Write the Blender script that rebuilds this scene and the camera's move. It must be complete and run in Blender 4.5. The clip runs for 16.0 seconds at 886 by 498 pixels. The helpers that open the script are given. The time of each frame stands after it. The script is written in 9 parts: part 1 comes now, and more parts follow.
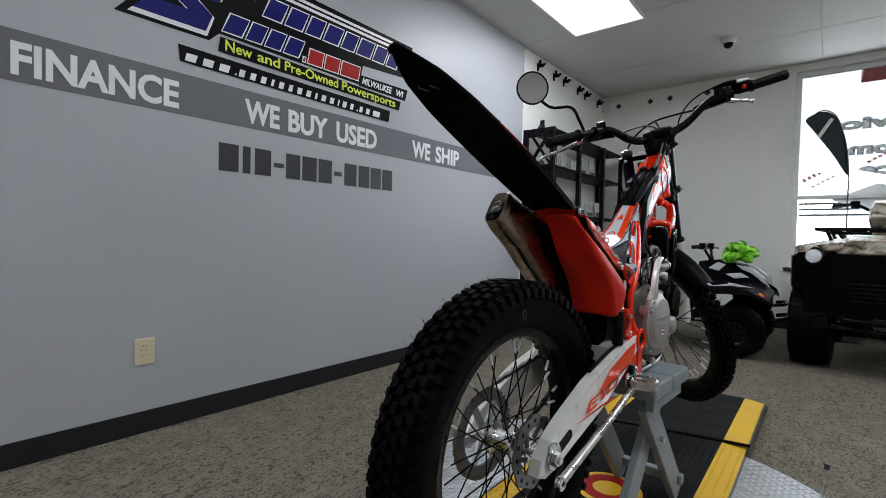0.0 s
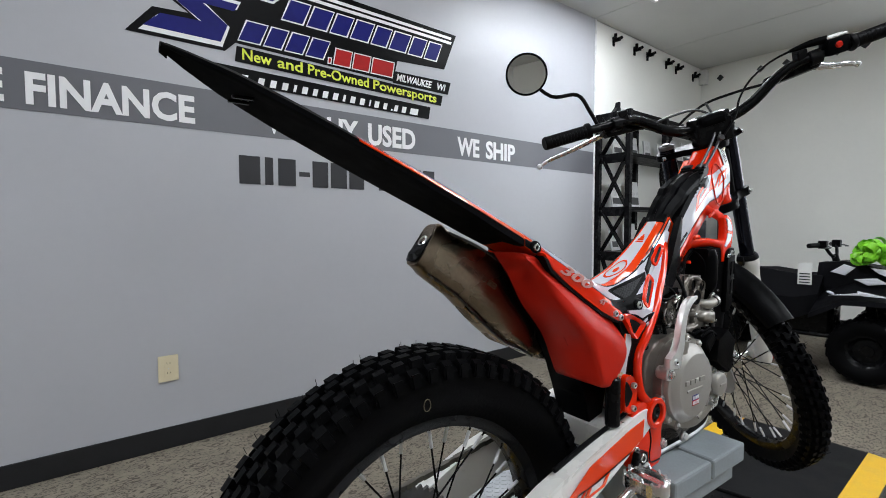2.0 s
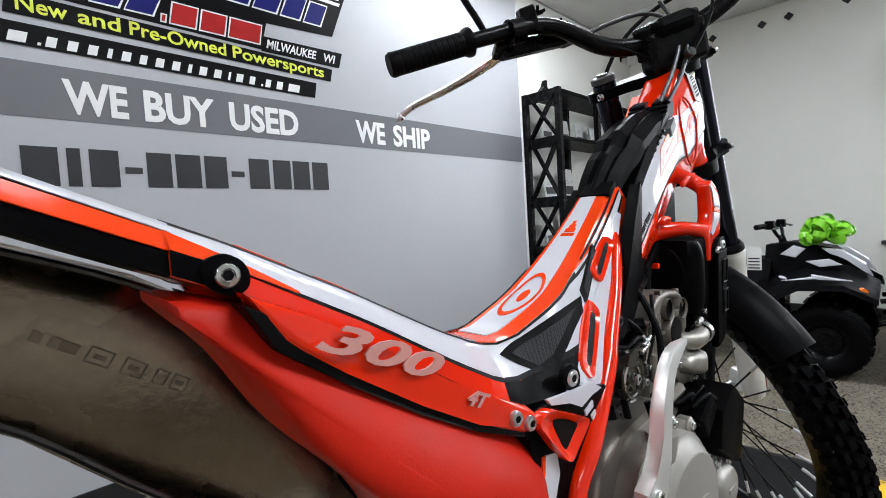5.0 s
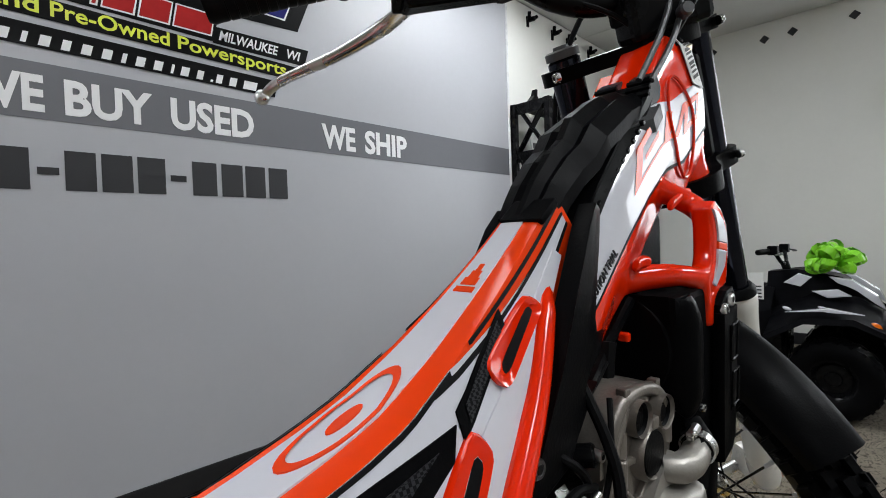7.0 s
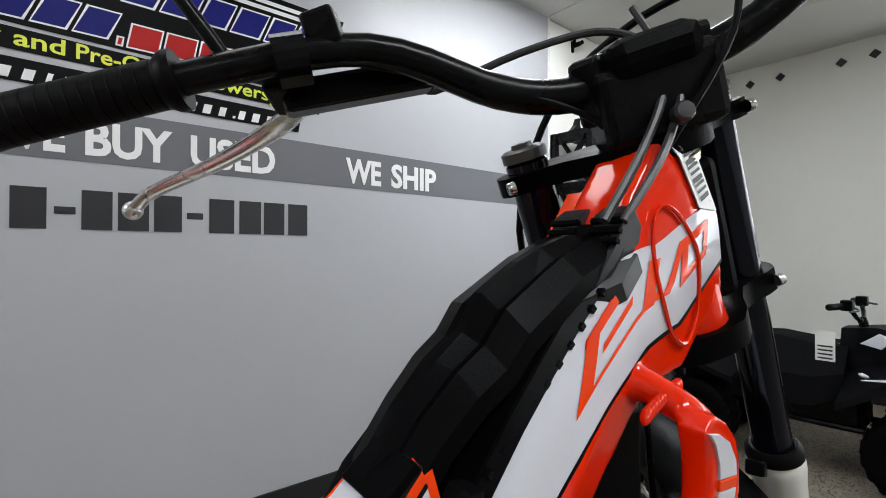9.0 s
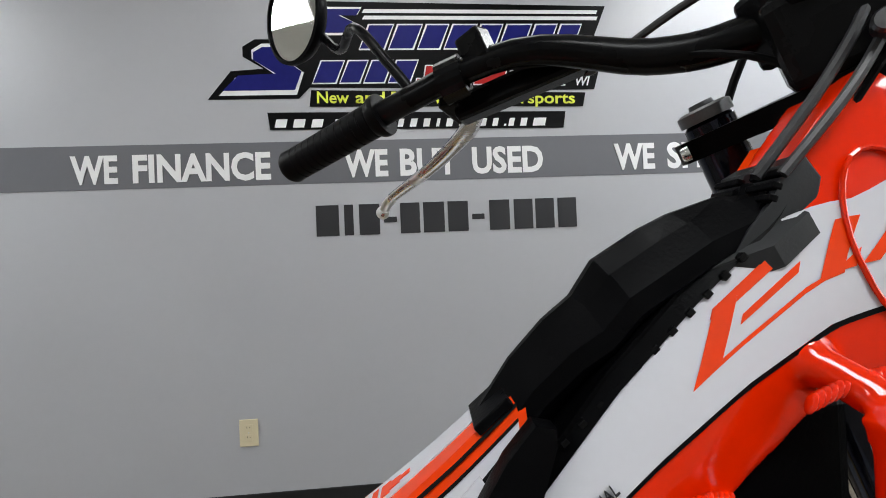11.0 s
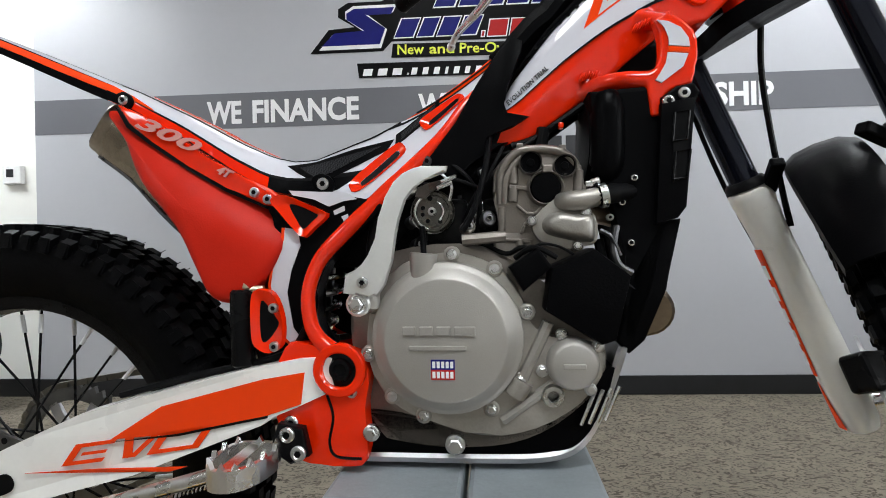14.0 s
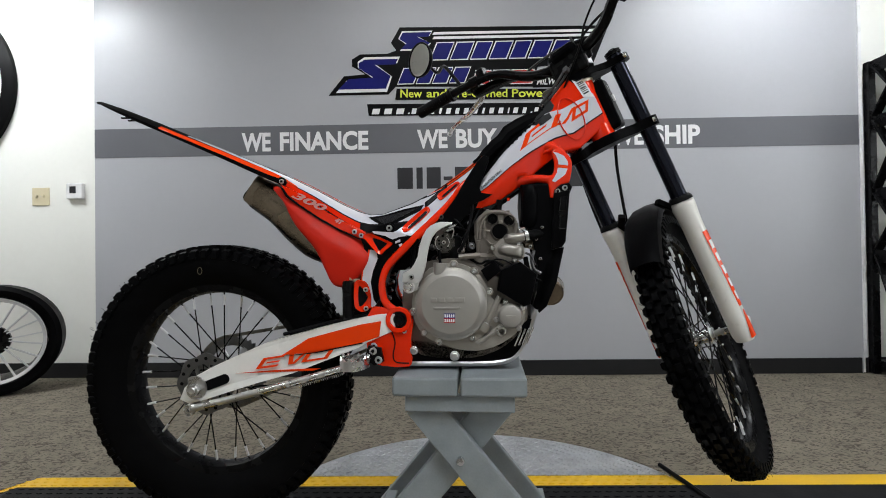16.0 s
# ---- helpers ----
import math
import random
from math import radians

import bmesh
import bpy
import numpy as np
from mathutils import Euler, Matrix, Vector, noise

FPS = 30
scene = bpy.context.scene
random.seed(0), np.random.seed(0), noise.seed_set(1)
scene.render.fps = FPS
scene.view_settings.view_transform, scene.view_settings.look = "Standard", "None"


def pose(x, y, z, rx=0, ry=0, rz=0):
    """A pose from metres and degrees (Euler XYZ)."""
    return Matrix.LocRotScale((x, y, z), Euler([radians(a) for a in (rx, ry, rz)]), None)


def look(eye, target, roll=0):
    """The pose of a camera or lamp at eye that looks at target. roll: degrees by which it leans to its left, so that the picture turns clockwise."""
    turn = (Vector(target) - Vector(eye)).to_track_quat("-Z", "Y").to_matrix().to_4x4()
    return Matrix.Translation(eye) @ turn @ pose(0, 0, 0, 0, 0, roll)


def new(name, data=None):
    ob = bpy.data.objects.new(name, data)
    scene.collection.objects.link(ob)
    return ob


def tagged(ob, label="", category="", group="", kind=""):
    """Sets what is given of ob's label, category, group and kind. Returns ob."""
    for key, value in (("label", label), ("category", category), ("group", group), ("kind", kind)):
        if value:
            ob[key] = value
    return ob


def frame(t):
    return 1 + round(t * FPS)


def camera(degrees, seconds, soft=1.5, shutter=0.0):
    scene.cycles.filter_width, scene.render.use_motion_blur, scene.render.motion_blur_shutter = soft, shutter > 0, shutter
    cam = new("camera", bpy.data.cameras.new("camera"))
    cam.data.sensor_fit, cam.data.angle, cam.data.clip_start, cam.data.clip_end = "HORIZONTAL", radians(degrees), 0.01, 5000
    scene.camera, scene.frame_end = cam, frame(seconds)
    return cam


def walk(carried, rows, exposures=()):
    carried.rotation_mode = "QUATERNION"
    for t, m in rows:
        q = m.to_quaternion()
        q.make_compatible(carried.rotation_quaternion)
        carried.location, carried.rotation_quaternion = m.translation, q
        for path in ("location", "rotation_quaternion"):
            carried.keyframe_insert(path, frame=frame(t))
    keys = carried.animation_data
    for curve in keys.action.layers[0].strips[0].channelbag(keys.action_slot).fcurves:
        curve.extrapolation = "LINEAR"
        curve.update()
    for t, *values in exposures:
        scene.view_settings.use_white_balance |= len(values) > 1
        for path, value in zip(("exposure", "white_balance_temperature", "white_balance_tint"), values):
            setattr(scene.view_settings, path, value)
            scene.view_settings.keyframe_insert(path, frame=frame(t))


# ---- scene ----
EXPOSURES = [(0.0, -1.13, 6400, 12), (1.0, -0.83, 6450, 12), (2.5, -0.54, 6450, 12), (5.0, -0.39, 6450, 12), (7.5, -0.92, 6630, 11), (8.0, -0.76, 6630, 11), (11.0, -0.58, 6780, 11), (12.5, -0.46, 6630, 11), (14.5, -0.42, 6630, 11), (16.0, -0.78, 6680, 11)]
cam = camera(86.5, 16.0, soft=0.95)
ROWS = [
    (0, -0.9694, -0.5346, 0.9214, -50.696, -1.533, 1.190),
    (0.5, -0.8700, -0.6097, 0.9409, -46.920, -2.612, 0.969),
    (1, -0.7446, -0.6557, 0.9716, -41.078, -2.730, 0.445),
    (1.5, -0.6547, -0.6434, 0.9971, -37.735, -2.931, -0.013),
    (2, -0.5261, -0.5963, 1.0259, -38.721, -2.925, -0.115),
    (2.5, -0.4270, -0.5464, 1.0435, -40.349, -3.131, -0.691),
    (3, -0.3544, -0.4857, 1.0519, -40.362, -3.244, -2.272),
    (3.5, -0.2679, -0.4352, 1.0505, -40.798, -4.745, -2.075),
    (4, -0.1614, -0.4035, 1.0439, -42.625, -5.032, -3.010),
    (4.5, -0.0765, -0.3652, 1.0299, -43.668, -4.491, -2.707),
    (5, -0.0010, -0.3248, 1.0067, -45.188, -2.835, -3.464),
    (5.2, 0.0327, -0.3176, 0.9977, -46.282, -1.929, -2.705),
    (7.3, 0.3025, -0.2384, 1.0374, -45.176, -1.115, -1.670),
    (7.5, 0.3245, -0.2336, 1.0567, -44.807, -0.828, -1.798),
    (8, 0.3860, -0.2257, 1.1033, -46.167, 0.355, -1.827),
    (8.2, 0.4032, -0.2250, 1.1145, -45.877, 0.336, -1.102),
    (10.3, 0.5164, -0.2845, 1.1724, -16.592, 0.722, -1.871),
    (10.5, 0.5223, -0.2935, 1.1642, -12.005, 0.568, -2.103),
    (11, 0.5343, -0.3194, 1.1341, -4.946, 0.477, -2.455),
    (11.5, 0.5395, -0.3535, 1.0754, -0.912, -1.363, -3.445),
    (12, 0.5582, -0.3821, 1.0089, 2.652, -2.204, -3.618),
    (12.5, 0.5646, -0.4343, 0.9401, 4.951, -2.452, -3.318),
    (13, 0.5678, -0.4987, 0.8688, 4.888, -1.346, -2.527),
    (13.5, 0.5514, -0.5666, 0.8186, 4.966, -0.073, -0.562),
    (14, 0.5386, -0.6717, 0.7840, 3.108, 0.017, -1.199),
    (14.5, 0.5304, -0.7954, 0.7882, 1.319, 1.070, -0.467),
    (15, 0.5262, -0.9548, 0.7953, 1.174, 1.102, -0.899),
    (15.5, 0.5369, -1.1136, 0.8031, 1.890, 0.550, -1.081),
    (16, 0.5213, -1.2465, 0.8024, 1.377, 0.552, -0.737),
]
walk(cam, [(t, pose(x, y, z, 0, 0, yaw) @ pose(0, 0, 0, 90 + pitch) @ pose(0, 0, 0, 0, 0, roll)) for t, x, y, z, yaw, pitch, roll in ROWS],
     exposures=EXPOSURES)

# ---- world and light ----
world = bpy.data.worlds.new("world")
scene.world = world
world.use_nodes = True
sky = world.node_tree.nodes.new("ShaderNodeTexSky")
sky.sky_type, sky.sun_disc = "NISHITA", False
sky.sun_elevation, sky.sun_rotation = radians(40), radians(120)
world.node_tree.links.new(sky.outputs[0], world.node_tree.nodes["Background"].inputs[0])
world.node_tree.nodes["Background"].inputs[1].default_value = 0.12

CEIL = 2.82      # ceiling height
WALL = 1.854     # face of the lettered wall
FAR = 5.3        # face of the window wall


def area_lamp(name, loc, sx, sy, watts, colour, aim=None):
    d = bpy.data.lights.new(name, "AREA")
    d.shape, d.size, d.size_y, d.energy, d.color = "RECTANGLE", sx, sy, watts, colour
    ob = new(name, d)
    ob.matrix_world = look(loc, aim) if aim else pose(*loc)
    return ob


COOL = (0.88, 0.95, 1.0)
# the last place is no known fixture: an added lamp that brightens the lettered wall
TROFFERS = [(2.62, 1.05), (0.7, -1.35), (-2.6, 0.95), (2.9, -2.2), (-2.2, -2.2), (0.35, 0.95)]
for i, (lx, ly) in enumerate(TROFFERS):
    area_lamp("troffer_lamp", (lx, ly, CEIL - 0.02), 1.15, 0.55, (48, 52, 90, 66, 32, 6)[i], COOL)
area_lamp("window_lamp", (FAR + 0.05, -1.6, 1.7), 2.7, 2.0, 85, (0.9, 0.96, 1.0), aim=(0, -1.4, 1.0))

# ---- materials ----
def mat(name, colour, rough=0.5, metal=0.0, vary=0.12, scale=12.0, bump=0.0, bump_scale=200.0, coat=0.0, spread=0.08, spec=0.5):
    m = bpy.data.materials.new(name)
    m.use_nodes = True
    nt = m.node_tree
    b = nt.nodes["Principled BSDF"]
    b.inputs["Metallic"].default_value = metal
    b.inputs["Specular IOR Level"].default_value = spec
    b.inputs["Coat Weight"].default_value = coat
    b.inputs["Coat Roughness"].default_value = 0.05
    co = nt.nodes.new("ShaderNodeTexCoord")
    n1 = nt.nodes.new("ShaderNodeTexNoise")
    n1.inputs["Scale"].default_value, n1.inputs["Detail"].default_value = scale, 6
    n2 = nt.nodes.new("ShaderNodeTexNoise")
    n2.inputs["Scale"].default_value, n2.inputs["Detail"].default_value = scale * 14, 3
    for n in (n1, n2):
        nt.links.new(co.outputs["Object"], n.inputs["Vector"])
    mixn = nt.nodes.new("ShaderNodeMath")
    mixn.operation = "MULTIPLY_ADD"
    mixn.inputs[1].default_value = 0.35
    nt.links.new(n2.outputs[0], mixn.inputs[0])
    nt.links.new(n1.outputs[0], mixn.inputs[2])
    ramp = nt.nodes.new("ShaderNodeMapRange")
    ramp.inputs["From Min"].default_value, ramp.inputs["From Max"].default_value = 0.4, 0.95
    ramp.inputs["To Min"].default_value, ramp.inputs["To Max"].default_value = 1 - vary, 1 + vary
    nt.links.new(mixn.outputs[0], ramp.inputs[0])
    mul = nt.nodes.new("ShaderNodeVectorMath")
    mul.operation = "SCALE"
    mul.inputs[0].default_value = colour[:3]
    nt.links.new(ramp.outputs[0], mul.inputs["Scale"])
    nt.links.new(mul.outputs[0], b.inputs["Base Color"])
    rr = nt.nodes.new("ShaderNodeMapRange")
    rr.inputs["From Min"].default_value, rr.inputs["From Max"].default_value = 0.3, 0.7
    rr.inputs["To Min"].default_value, rr.inputs["To Max"].default_value = max(0.02, rough - spread), min(1, rough + spread)
    nt.links.new(n1.outputs[0], rr.inputs[0])
    nt.links.new(rr.outputs[0], b.inputs["Roughness"])
    if bump:
        nb = nt.nodes.new("ShaderNodeTexNoise")
        nb.inputs["Scale"].default_value, nb.inputs["Detail"].default_value = bump_scale, 4
        nt.links.new(co.outputs["Object"], nb.inputs["Vector"])
        bp = nt.nodes.new("ShaderNodeBump")
        bp.inputs["Strength"].default_value, bp.inputs["Distance"].default_value = bump, 0.002
        nt.links.new(nb.outputs[0], bp.inputs["Height"])
        nt.links.new(bp.outputs[0], b.inputs["Normal"])
    return m


def glow(name, colour, strength):
    m = bpy.data.materials.new(name)
    m.use_nodes = True
    b = m.node_tree.nodes["Principled BSDF"]
    b.inputs["Base Color"].default_value = (*colour, 1)
    b.inputs["Emission Color"].default_value = (*colour, 1)
    b.inputs["Emission Strength"].default_value = strength
    return m


def carpet_mat():
    """Loop-pile carpet tiles: beige-grey flecked with short dark strokes."""
    m = mat("carpet", (0.172, 0.153, 0.126), 0.95, 0, 0.2, 9.0, 0.9, 160)
    nt = m.node_tree
    b = nt.nodes["Principled BSDF"]
    old = b.inputs["Base Color"].links[0].from_socket
    co = nt.nodes["Texture Coordinate"]
    mp = nt.nodes.new("ShaderNodeMapping")
    mp.inputs["Scale"].default_value = (1, 1.7, 1)
    nt.links.new(co.outputs["Object"], mp.inputs[0])
    warp = nt.nodes.new("ShaderNodeTexNoise")
    warp.inputs["Scale"].default_value, warp.inputs["Detail"].default_value, warp.inputs["Distortion"].default_value = 26, 8, 2.5
    nt.links.new(mp.outputs[0], warp.inputs["Vector"])
    r = nt.nodes.new("ShaderNodeValToRGB")
    r.color_ramp.elements[0].position, r.color_ramp.elements[1].position = 0.40, 0.5
    r.color_ramp.elements[0].color, r.color_ramp.elements[1].color = (0.38, 0.36, 0.34, 1), (1.12, 1.1, 1.05, 1)
    nt.links.new(warp.outputs[0], r.inputs[0])
    mx = nt.nodes.new("ShaderNodeMix")
    mx.data_type, mx.blend_type = "RGBA", "MULTIPLY"
    mx.inputs["Factor"].default_value = 0.9
    nt.links.new(old, mx.inputs["A"])
    nt.links.new(r.outputs[0], mx.inputs["B"])
    nt.links.new(mx.outputs["Result"], b.inputs["Base Color"])
    b.inputs["Specular IOR Level"].default_value = 0.15
    return m


def weave_mat():
    """Carbon-like weave for the small insets of the seat."""
    m = mat("carbon_weave", (0.035, 0.035, 0.04), 0.35, 0, 0.1, spec=0.08)
    nt = m.node_tree
    b = nt.nodes["Principled BSDF"]
    ch = nt.nodes.new("ShaderNodeTexChecker")
    ch.inputs["Scale"].default_value = 520
    ch.inputs["Color1"].default_value, ch.inputs["Color2"].default_value = (0.004, 0.004, 0.005, 1), (0.028, 0.028, 0.031, 1)
    nt.links.new(nt.nodes["Texture Coordinate"].outputs["Object"], ch.inputs["Vector"])
    nt.links.new(ch.outputs[0], b.inputs["Base Color"])
    return m


M_WALL = mat("wall_paint_grey", (0.42, 0.425, 0.455), 0.42, 0, 0.03, 2.0, 0.12, 220)
M_BAND = mat("vinyl_grey", (0.125, 0.127, 0.142), 0.4, 0, 0.04, 3.0, 0.08, 220)
M_WHITE = mat("wall_paint_white", (0.81, 0.805, 0.765), 0.6, 0, 0.03, 2.0, 0.15, 220)
M_CEIL = mat("ceiling_board", (0.62, 0.62, 0.6), 0.7, 0, 0.04, 4.0, 0.3, 300)
M_BASE = mat("rubber_base", (0.018, 0.018, 0.019), 0.5, 0, 0.15, spec=0.2)
M_CARPET = carpet_mat()
M_VWHITE = mat("vinyl_white", (0.82, 0.82, 0.83), 0.4, 0, 0.03)
M_VDARK = mat("vinyl_dark", (0.014, 0.014, 0.018), 0.4, 0, 0.08)
M_VBLACK = mat("vinyl_black", (0.003, 0.003, 0.0035), 0.4, 0, 0.08, spec=0.08)
M_VBLUE = mat("vinyl_blue", (0.010, 0.012, 0.14), 0.4, 0, 0.2, 3.0, spec=0.12)
M_VRED = mat("vinyl_red", (0.40, 0.018, 0.018), 0.4, 0, 0.2, 3.0, spec=0.12)
M_VYEL = mat("vinyl_yellow", (0.72, 0.78, 0.06), 0.4, 0, 0.05)
M_IVORY = mat("ivory_plastic", (0.66, 0.58, 0.4), 0.35, 0, 0.03)
M_PLWHITE = mat("white_plastic", (0.78, 0.78, 0.78), 0.3, 0, 0.03)
M_RUBBER = mat("tyre_rubber", (0.0022, 0.0022, 0.0026), 0.5, 0, 0.35, 20, 0.25, 160, spec=0.045)
M_MAT = mat("rubber_matting", (0.008, 0.008, 0.009), 0.55, 0, 0.25, 10, 0.2, 120, spec=0.1)
M_YELLOW = mat("safety_yellow", (0.72, 0.42, 0.006), 0.5, 0, 0.12, 9, 0.15, 120)
M_PLATE = mat("diamond_plate", (0.62, 0.63, 0.65), 0.36, 0.95, 0.15, 14, 0.05, 80)
M_STAND = mat("grey_painted_wood", (0.22, 0.245, 0.26), 0.55, 0, 0.16, 16, 0.25, 90)
M_RED = mat("red_frame_paint", (0.80, 0.022, 0.001), 0.10, 0, 0.05, 20, 0.0, coat=0.25, spread=0.03, spec=0.4)
M_REDPL = mat("red_plastic", (0.52, 0.017, 0.007), 0.40, 0, 0.06, 25, 0.12, 500, spec=0.12)
M_ORANGE = mat("fluo_orange_vinyl", (0.84, 0.05, 0.003), 0.12, 0, 0.03, coat=0.12, spread=0.03, spec=0.35)
M_GLOSSW = mat("white_gloss_vinyl", (0.60, 0.60, 0.65), 0.10, 0, 0.03, coat=0.35, spec=0.45, spread=0.04)
M_SWING = mat("white_swingarm_paint", (0.82, 0.81, 0.78), 0.3, 0, 0.05, coat=0.3)
M_BLACKPL = mat("black_plastic", (0.0022, 0.0022, 0.0026), 0.36, 0, 0.2, 30, 0.12, 400, spec=0.035)
M_BLACKMET = mat("black_anodised", (0.004, 0.004, 0.0045), 0.26, 0.0, 0.2, 20, spec=0.12)
M_TUBE = mat("fork_tube", (0.012, 0.014, 0.024), 0.12, 0.7, 0.1)
M_ALU = mat("cast_aluminium", (0.36, 0.34, 0.31), 0.42, 0.7, 0.14, 30, 0.15, 420)
M_MAGN = mat("clutch_cover_paint", (0.365, 0.348, 0.322), 0.45, 0.5, 0.05, 30, 0.10, 700)
M_POLISH = mat("polished_aluminium", (0.74, 0.74, 0.75), 0.24, 1.0, 0.08, 20)
M_BRUSH = mat("brushed_aluminium", (0.50, 0.50, 0.51), 0.4, 0.9, 0.14, 30, 0.10, 300)
M_STEEL = mat("zinc_steel", (0.6, 0.6, 0.6), 0.28, 1.0, 0.12, 40)
M_DKSTEEL = mat("dark_steel", (0.11, 0.11, 0.115), 0.35, 0.95, 0.2, 40)
M_EXH = mat("heat_tinted_steel", (0.25, 0.20, 0.15), 0.27, 1.0, 0.35, 9, 0.1, 200)
M_CHAIN = mat("chain_steel", (0.16, 0.15, 0.13), 0.45, 0.9, 0.3, 60)
M_HOSE = mat("rubber_hose", (0.004, 0.004, 0.0045), 0.45, 0, 0.2, spec=0.07)
M_BRAID = mat("braided_hose", (0.035, 0.035, 0.037), 0.42, 0.3, 0.4, 120)
M_FENDER = mat("black_mudguard_plastic", (0.003, 0.003, 0.0034), 0.6, 0, 0.2, 30, spec=0.02)
M_HEAD = mat("cast_head_alloy", (0.20, 0.178, 0.158), 0.38, 0.6, 0.2, 30, 0.18, 420)
M_DISC = mat("disc_steel", (0.15, 0.15, 0.15), 0.4, 0.9, 0.2, 40)
M_PALE = mat("pale_pink_vinyl", (0.60, 0.27, 0.24), 0.3, 0, 0.03)
M_WEAVE = weave_mat()
M_MIRROR = mat("mirror_glass", (0.9, 0.9, 0.9), 0.02, 1.0, 0.0, spread=0.0)
M_FORKW = mat("white_fork_paint", (0.74, 0.725, 0.68), 0.32, 0, 0.05, coat=0.3)
M_DAB = mat("tan_paint_dab", (0.10, 0.085, 0.05), 0.6, 0, 0.3, 60)
M_SILVER = mat("silver_paint", (0.62, 0.62, 0.63), 0.35, 0.2, 0.05)
M_ZINC = mat("passivated_zinc", (0.10, 0.095, 0.085), 0.28, 0.9, 0.3, 60)
M_SATIN = mat("satin_dark_plastic", (0.016, 0.017, 0.019), 0.4, 0, 0.2, 30, 0.1, 400, spec=0.3)
M_LEVER = mat("forged_lever", (0.76, 0.76, 0.75), 0.38, 0.6, 0.06, 20, 0.03, 300)
M_GOLD = mat("gold_zinc", (0.62, 0.55, 0.40), 0.3, 1.0, 0.1)


# ---- mesh helpers ----
def part(name, bm, material, parent=None, label="", smooth=False):
    me = bpy.data.meshes.new(name)
    bmesh.ops.recalc_face_normals(bm, faces=bm.faces)
    bm.to_mesh(me)
    bm.free()
    me.materials.append(material)
    if smooth:
        me.polygons.foreach_set("use_smooth", [True] * len(me.polygons))
        me.set_sharp_from_angle(angle=radians(38))
    ob = new(name, me)
    if parent is not None:
        ob.parent = parent
    if label:
        ob["label"] = label
    return ob


def empty(name, at=(0, 0, 0)):
    ob = new(name)
    ob.location = at
    ob.empty_display_size = 0.1
    return ob


def thing(name, label, category, at=(0, 0, 0), group="", kind=""):
    return tagged(empty(name, at), label, category, group, kind)


def box(bm, x0, x1, y0, y1, z0, z1, bevel=0.0, m=None, seg=2):
    r = bmesh.ops.create_cube(bm, size=1.0)
    vs = r["verts"]
    t = Matrix.Translation(((x0 + x1) / 2, (y0 + y1) / 2, (z0 + z1) / 2)) @ Matrix.Diagonal((abs(x1 - x0), abs(y1 - y0), abs(z1 - z0), 1))
    bmesh.ops.transform(bm, matrix=t, verts=vs)
    if bevel:
        es = list({e for v in vs for e in v.link_edges})
        r = bmesh.ops.bevel(bm, geom=es, offset=bevel, segments=seg, affect="EDGES", profile=0.5)
        vs = list({v for f in r["faces"] for v in f.verts} | {v for v in vs if v.is_valid})
    if m is not None:
        bmesh.ops.transform(bm, matrix=m, verts=vs)
    return vs


def beam(bm, a, b, w, h, bevel=0.0, up=(0, 0, 1)):
    """A square bar from a to b, w wide, h high."""
    a, b = Vector(a), Vector(b)
    x = (b - a).normalized()
    y = Vector(up).cross(x)
    y = y.normalized() if y.length > 1e-4 else Vector((0, 1, 0))
    z = x.cross(y)
    m = Matrix((x, y, z)).transposed().to_4x4()
    m.translation = (a + b) / 2
    n = (b - a).length / 2
    return box(bm, -n, n, -w / 2, w / 2, -h / 2, h / 2, bevel, m)


def spline(pts, n=6, closed=False):
    """Points on a smooth curve through pts."""
    p = [Vector(q) for q in pts]
    out = []
    k = len(p)
    for i in range(k if closed else k - 1):
        if closed:
            a, b, c, d = p[i - 1], p[i], p[(i + 1) % k], p[(i + 2) % k]
        else:
            a, b, c, d = p[max(i - 1, 0)], p[i], p[i + 1], p[min(i + 2, k - 1)]
        for j in range(n):
            t = j / n
            out.append(0.5 * (2 * b + (c - a) * t + (2 * a - 5 * b + 4 * c - d) * t * t + (3 * b - a - 3 * c + d) * t ** 3))
    if not closed:
        out.append(p[-1])
    return out


def tube(bm, pts, r, sides=10, smooth_n=5, flat=1.0, caps=True):
    """A round (or flattened) bar along the smooth curve through pts; r is one radius or one for each point."""
    p = spline(pts, smooth_n) if smooth_n > 1 else [Vector(q) for q in pts]
    rs = r if isinstance(r, (list, tuple)) else [r] * len(pts)
    rad = [float(np.interp(i / (len(p) - 1), np.linspace(0, 1, len(rs)), rs)) for i in range(len(p))]
    rings, ref = [], None
    for i, q in enumerate(p):
        t = (p[min(i + 1, len(p) - 1)] - p[max(i - 1, 0)]).normalized()
        if ref is None:
            ref = Vector((0, 1, 0)) if abs(t.y) < 0.9 else Vector((0, 0, 1))
        s = (ref - t * ref.dot(t)).normalized()
        u = t.cross(s)
        ref = s
        rings.append([bm.verts.new(q + rad[i] * (flat * math.cos(a) * s + math.sin(a) * u)) for a in np.linspace(0, 2 * math.pi, sides, endpoint=False)])
    for a, b in zip(rings, rings[1:]):
        for k in range(sides):
            bm.faces.new((a[k], a[(k + 1) % sides], b[(k + 1) % sides], b[k]))
    if caps:
        bm.faces.new(rings[0][::-1])
        bm.faces.new(rings[-1])


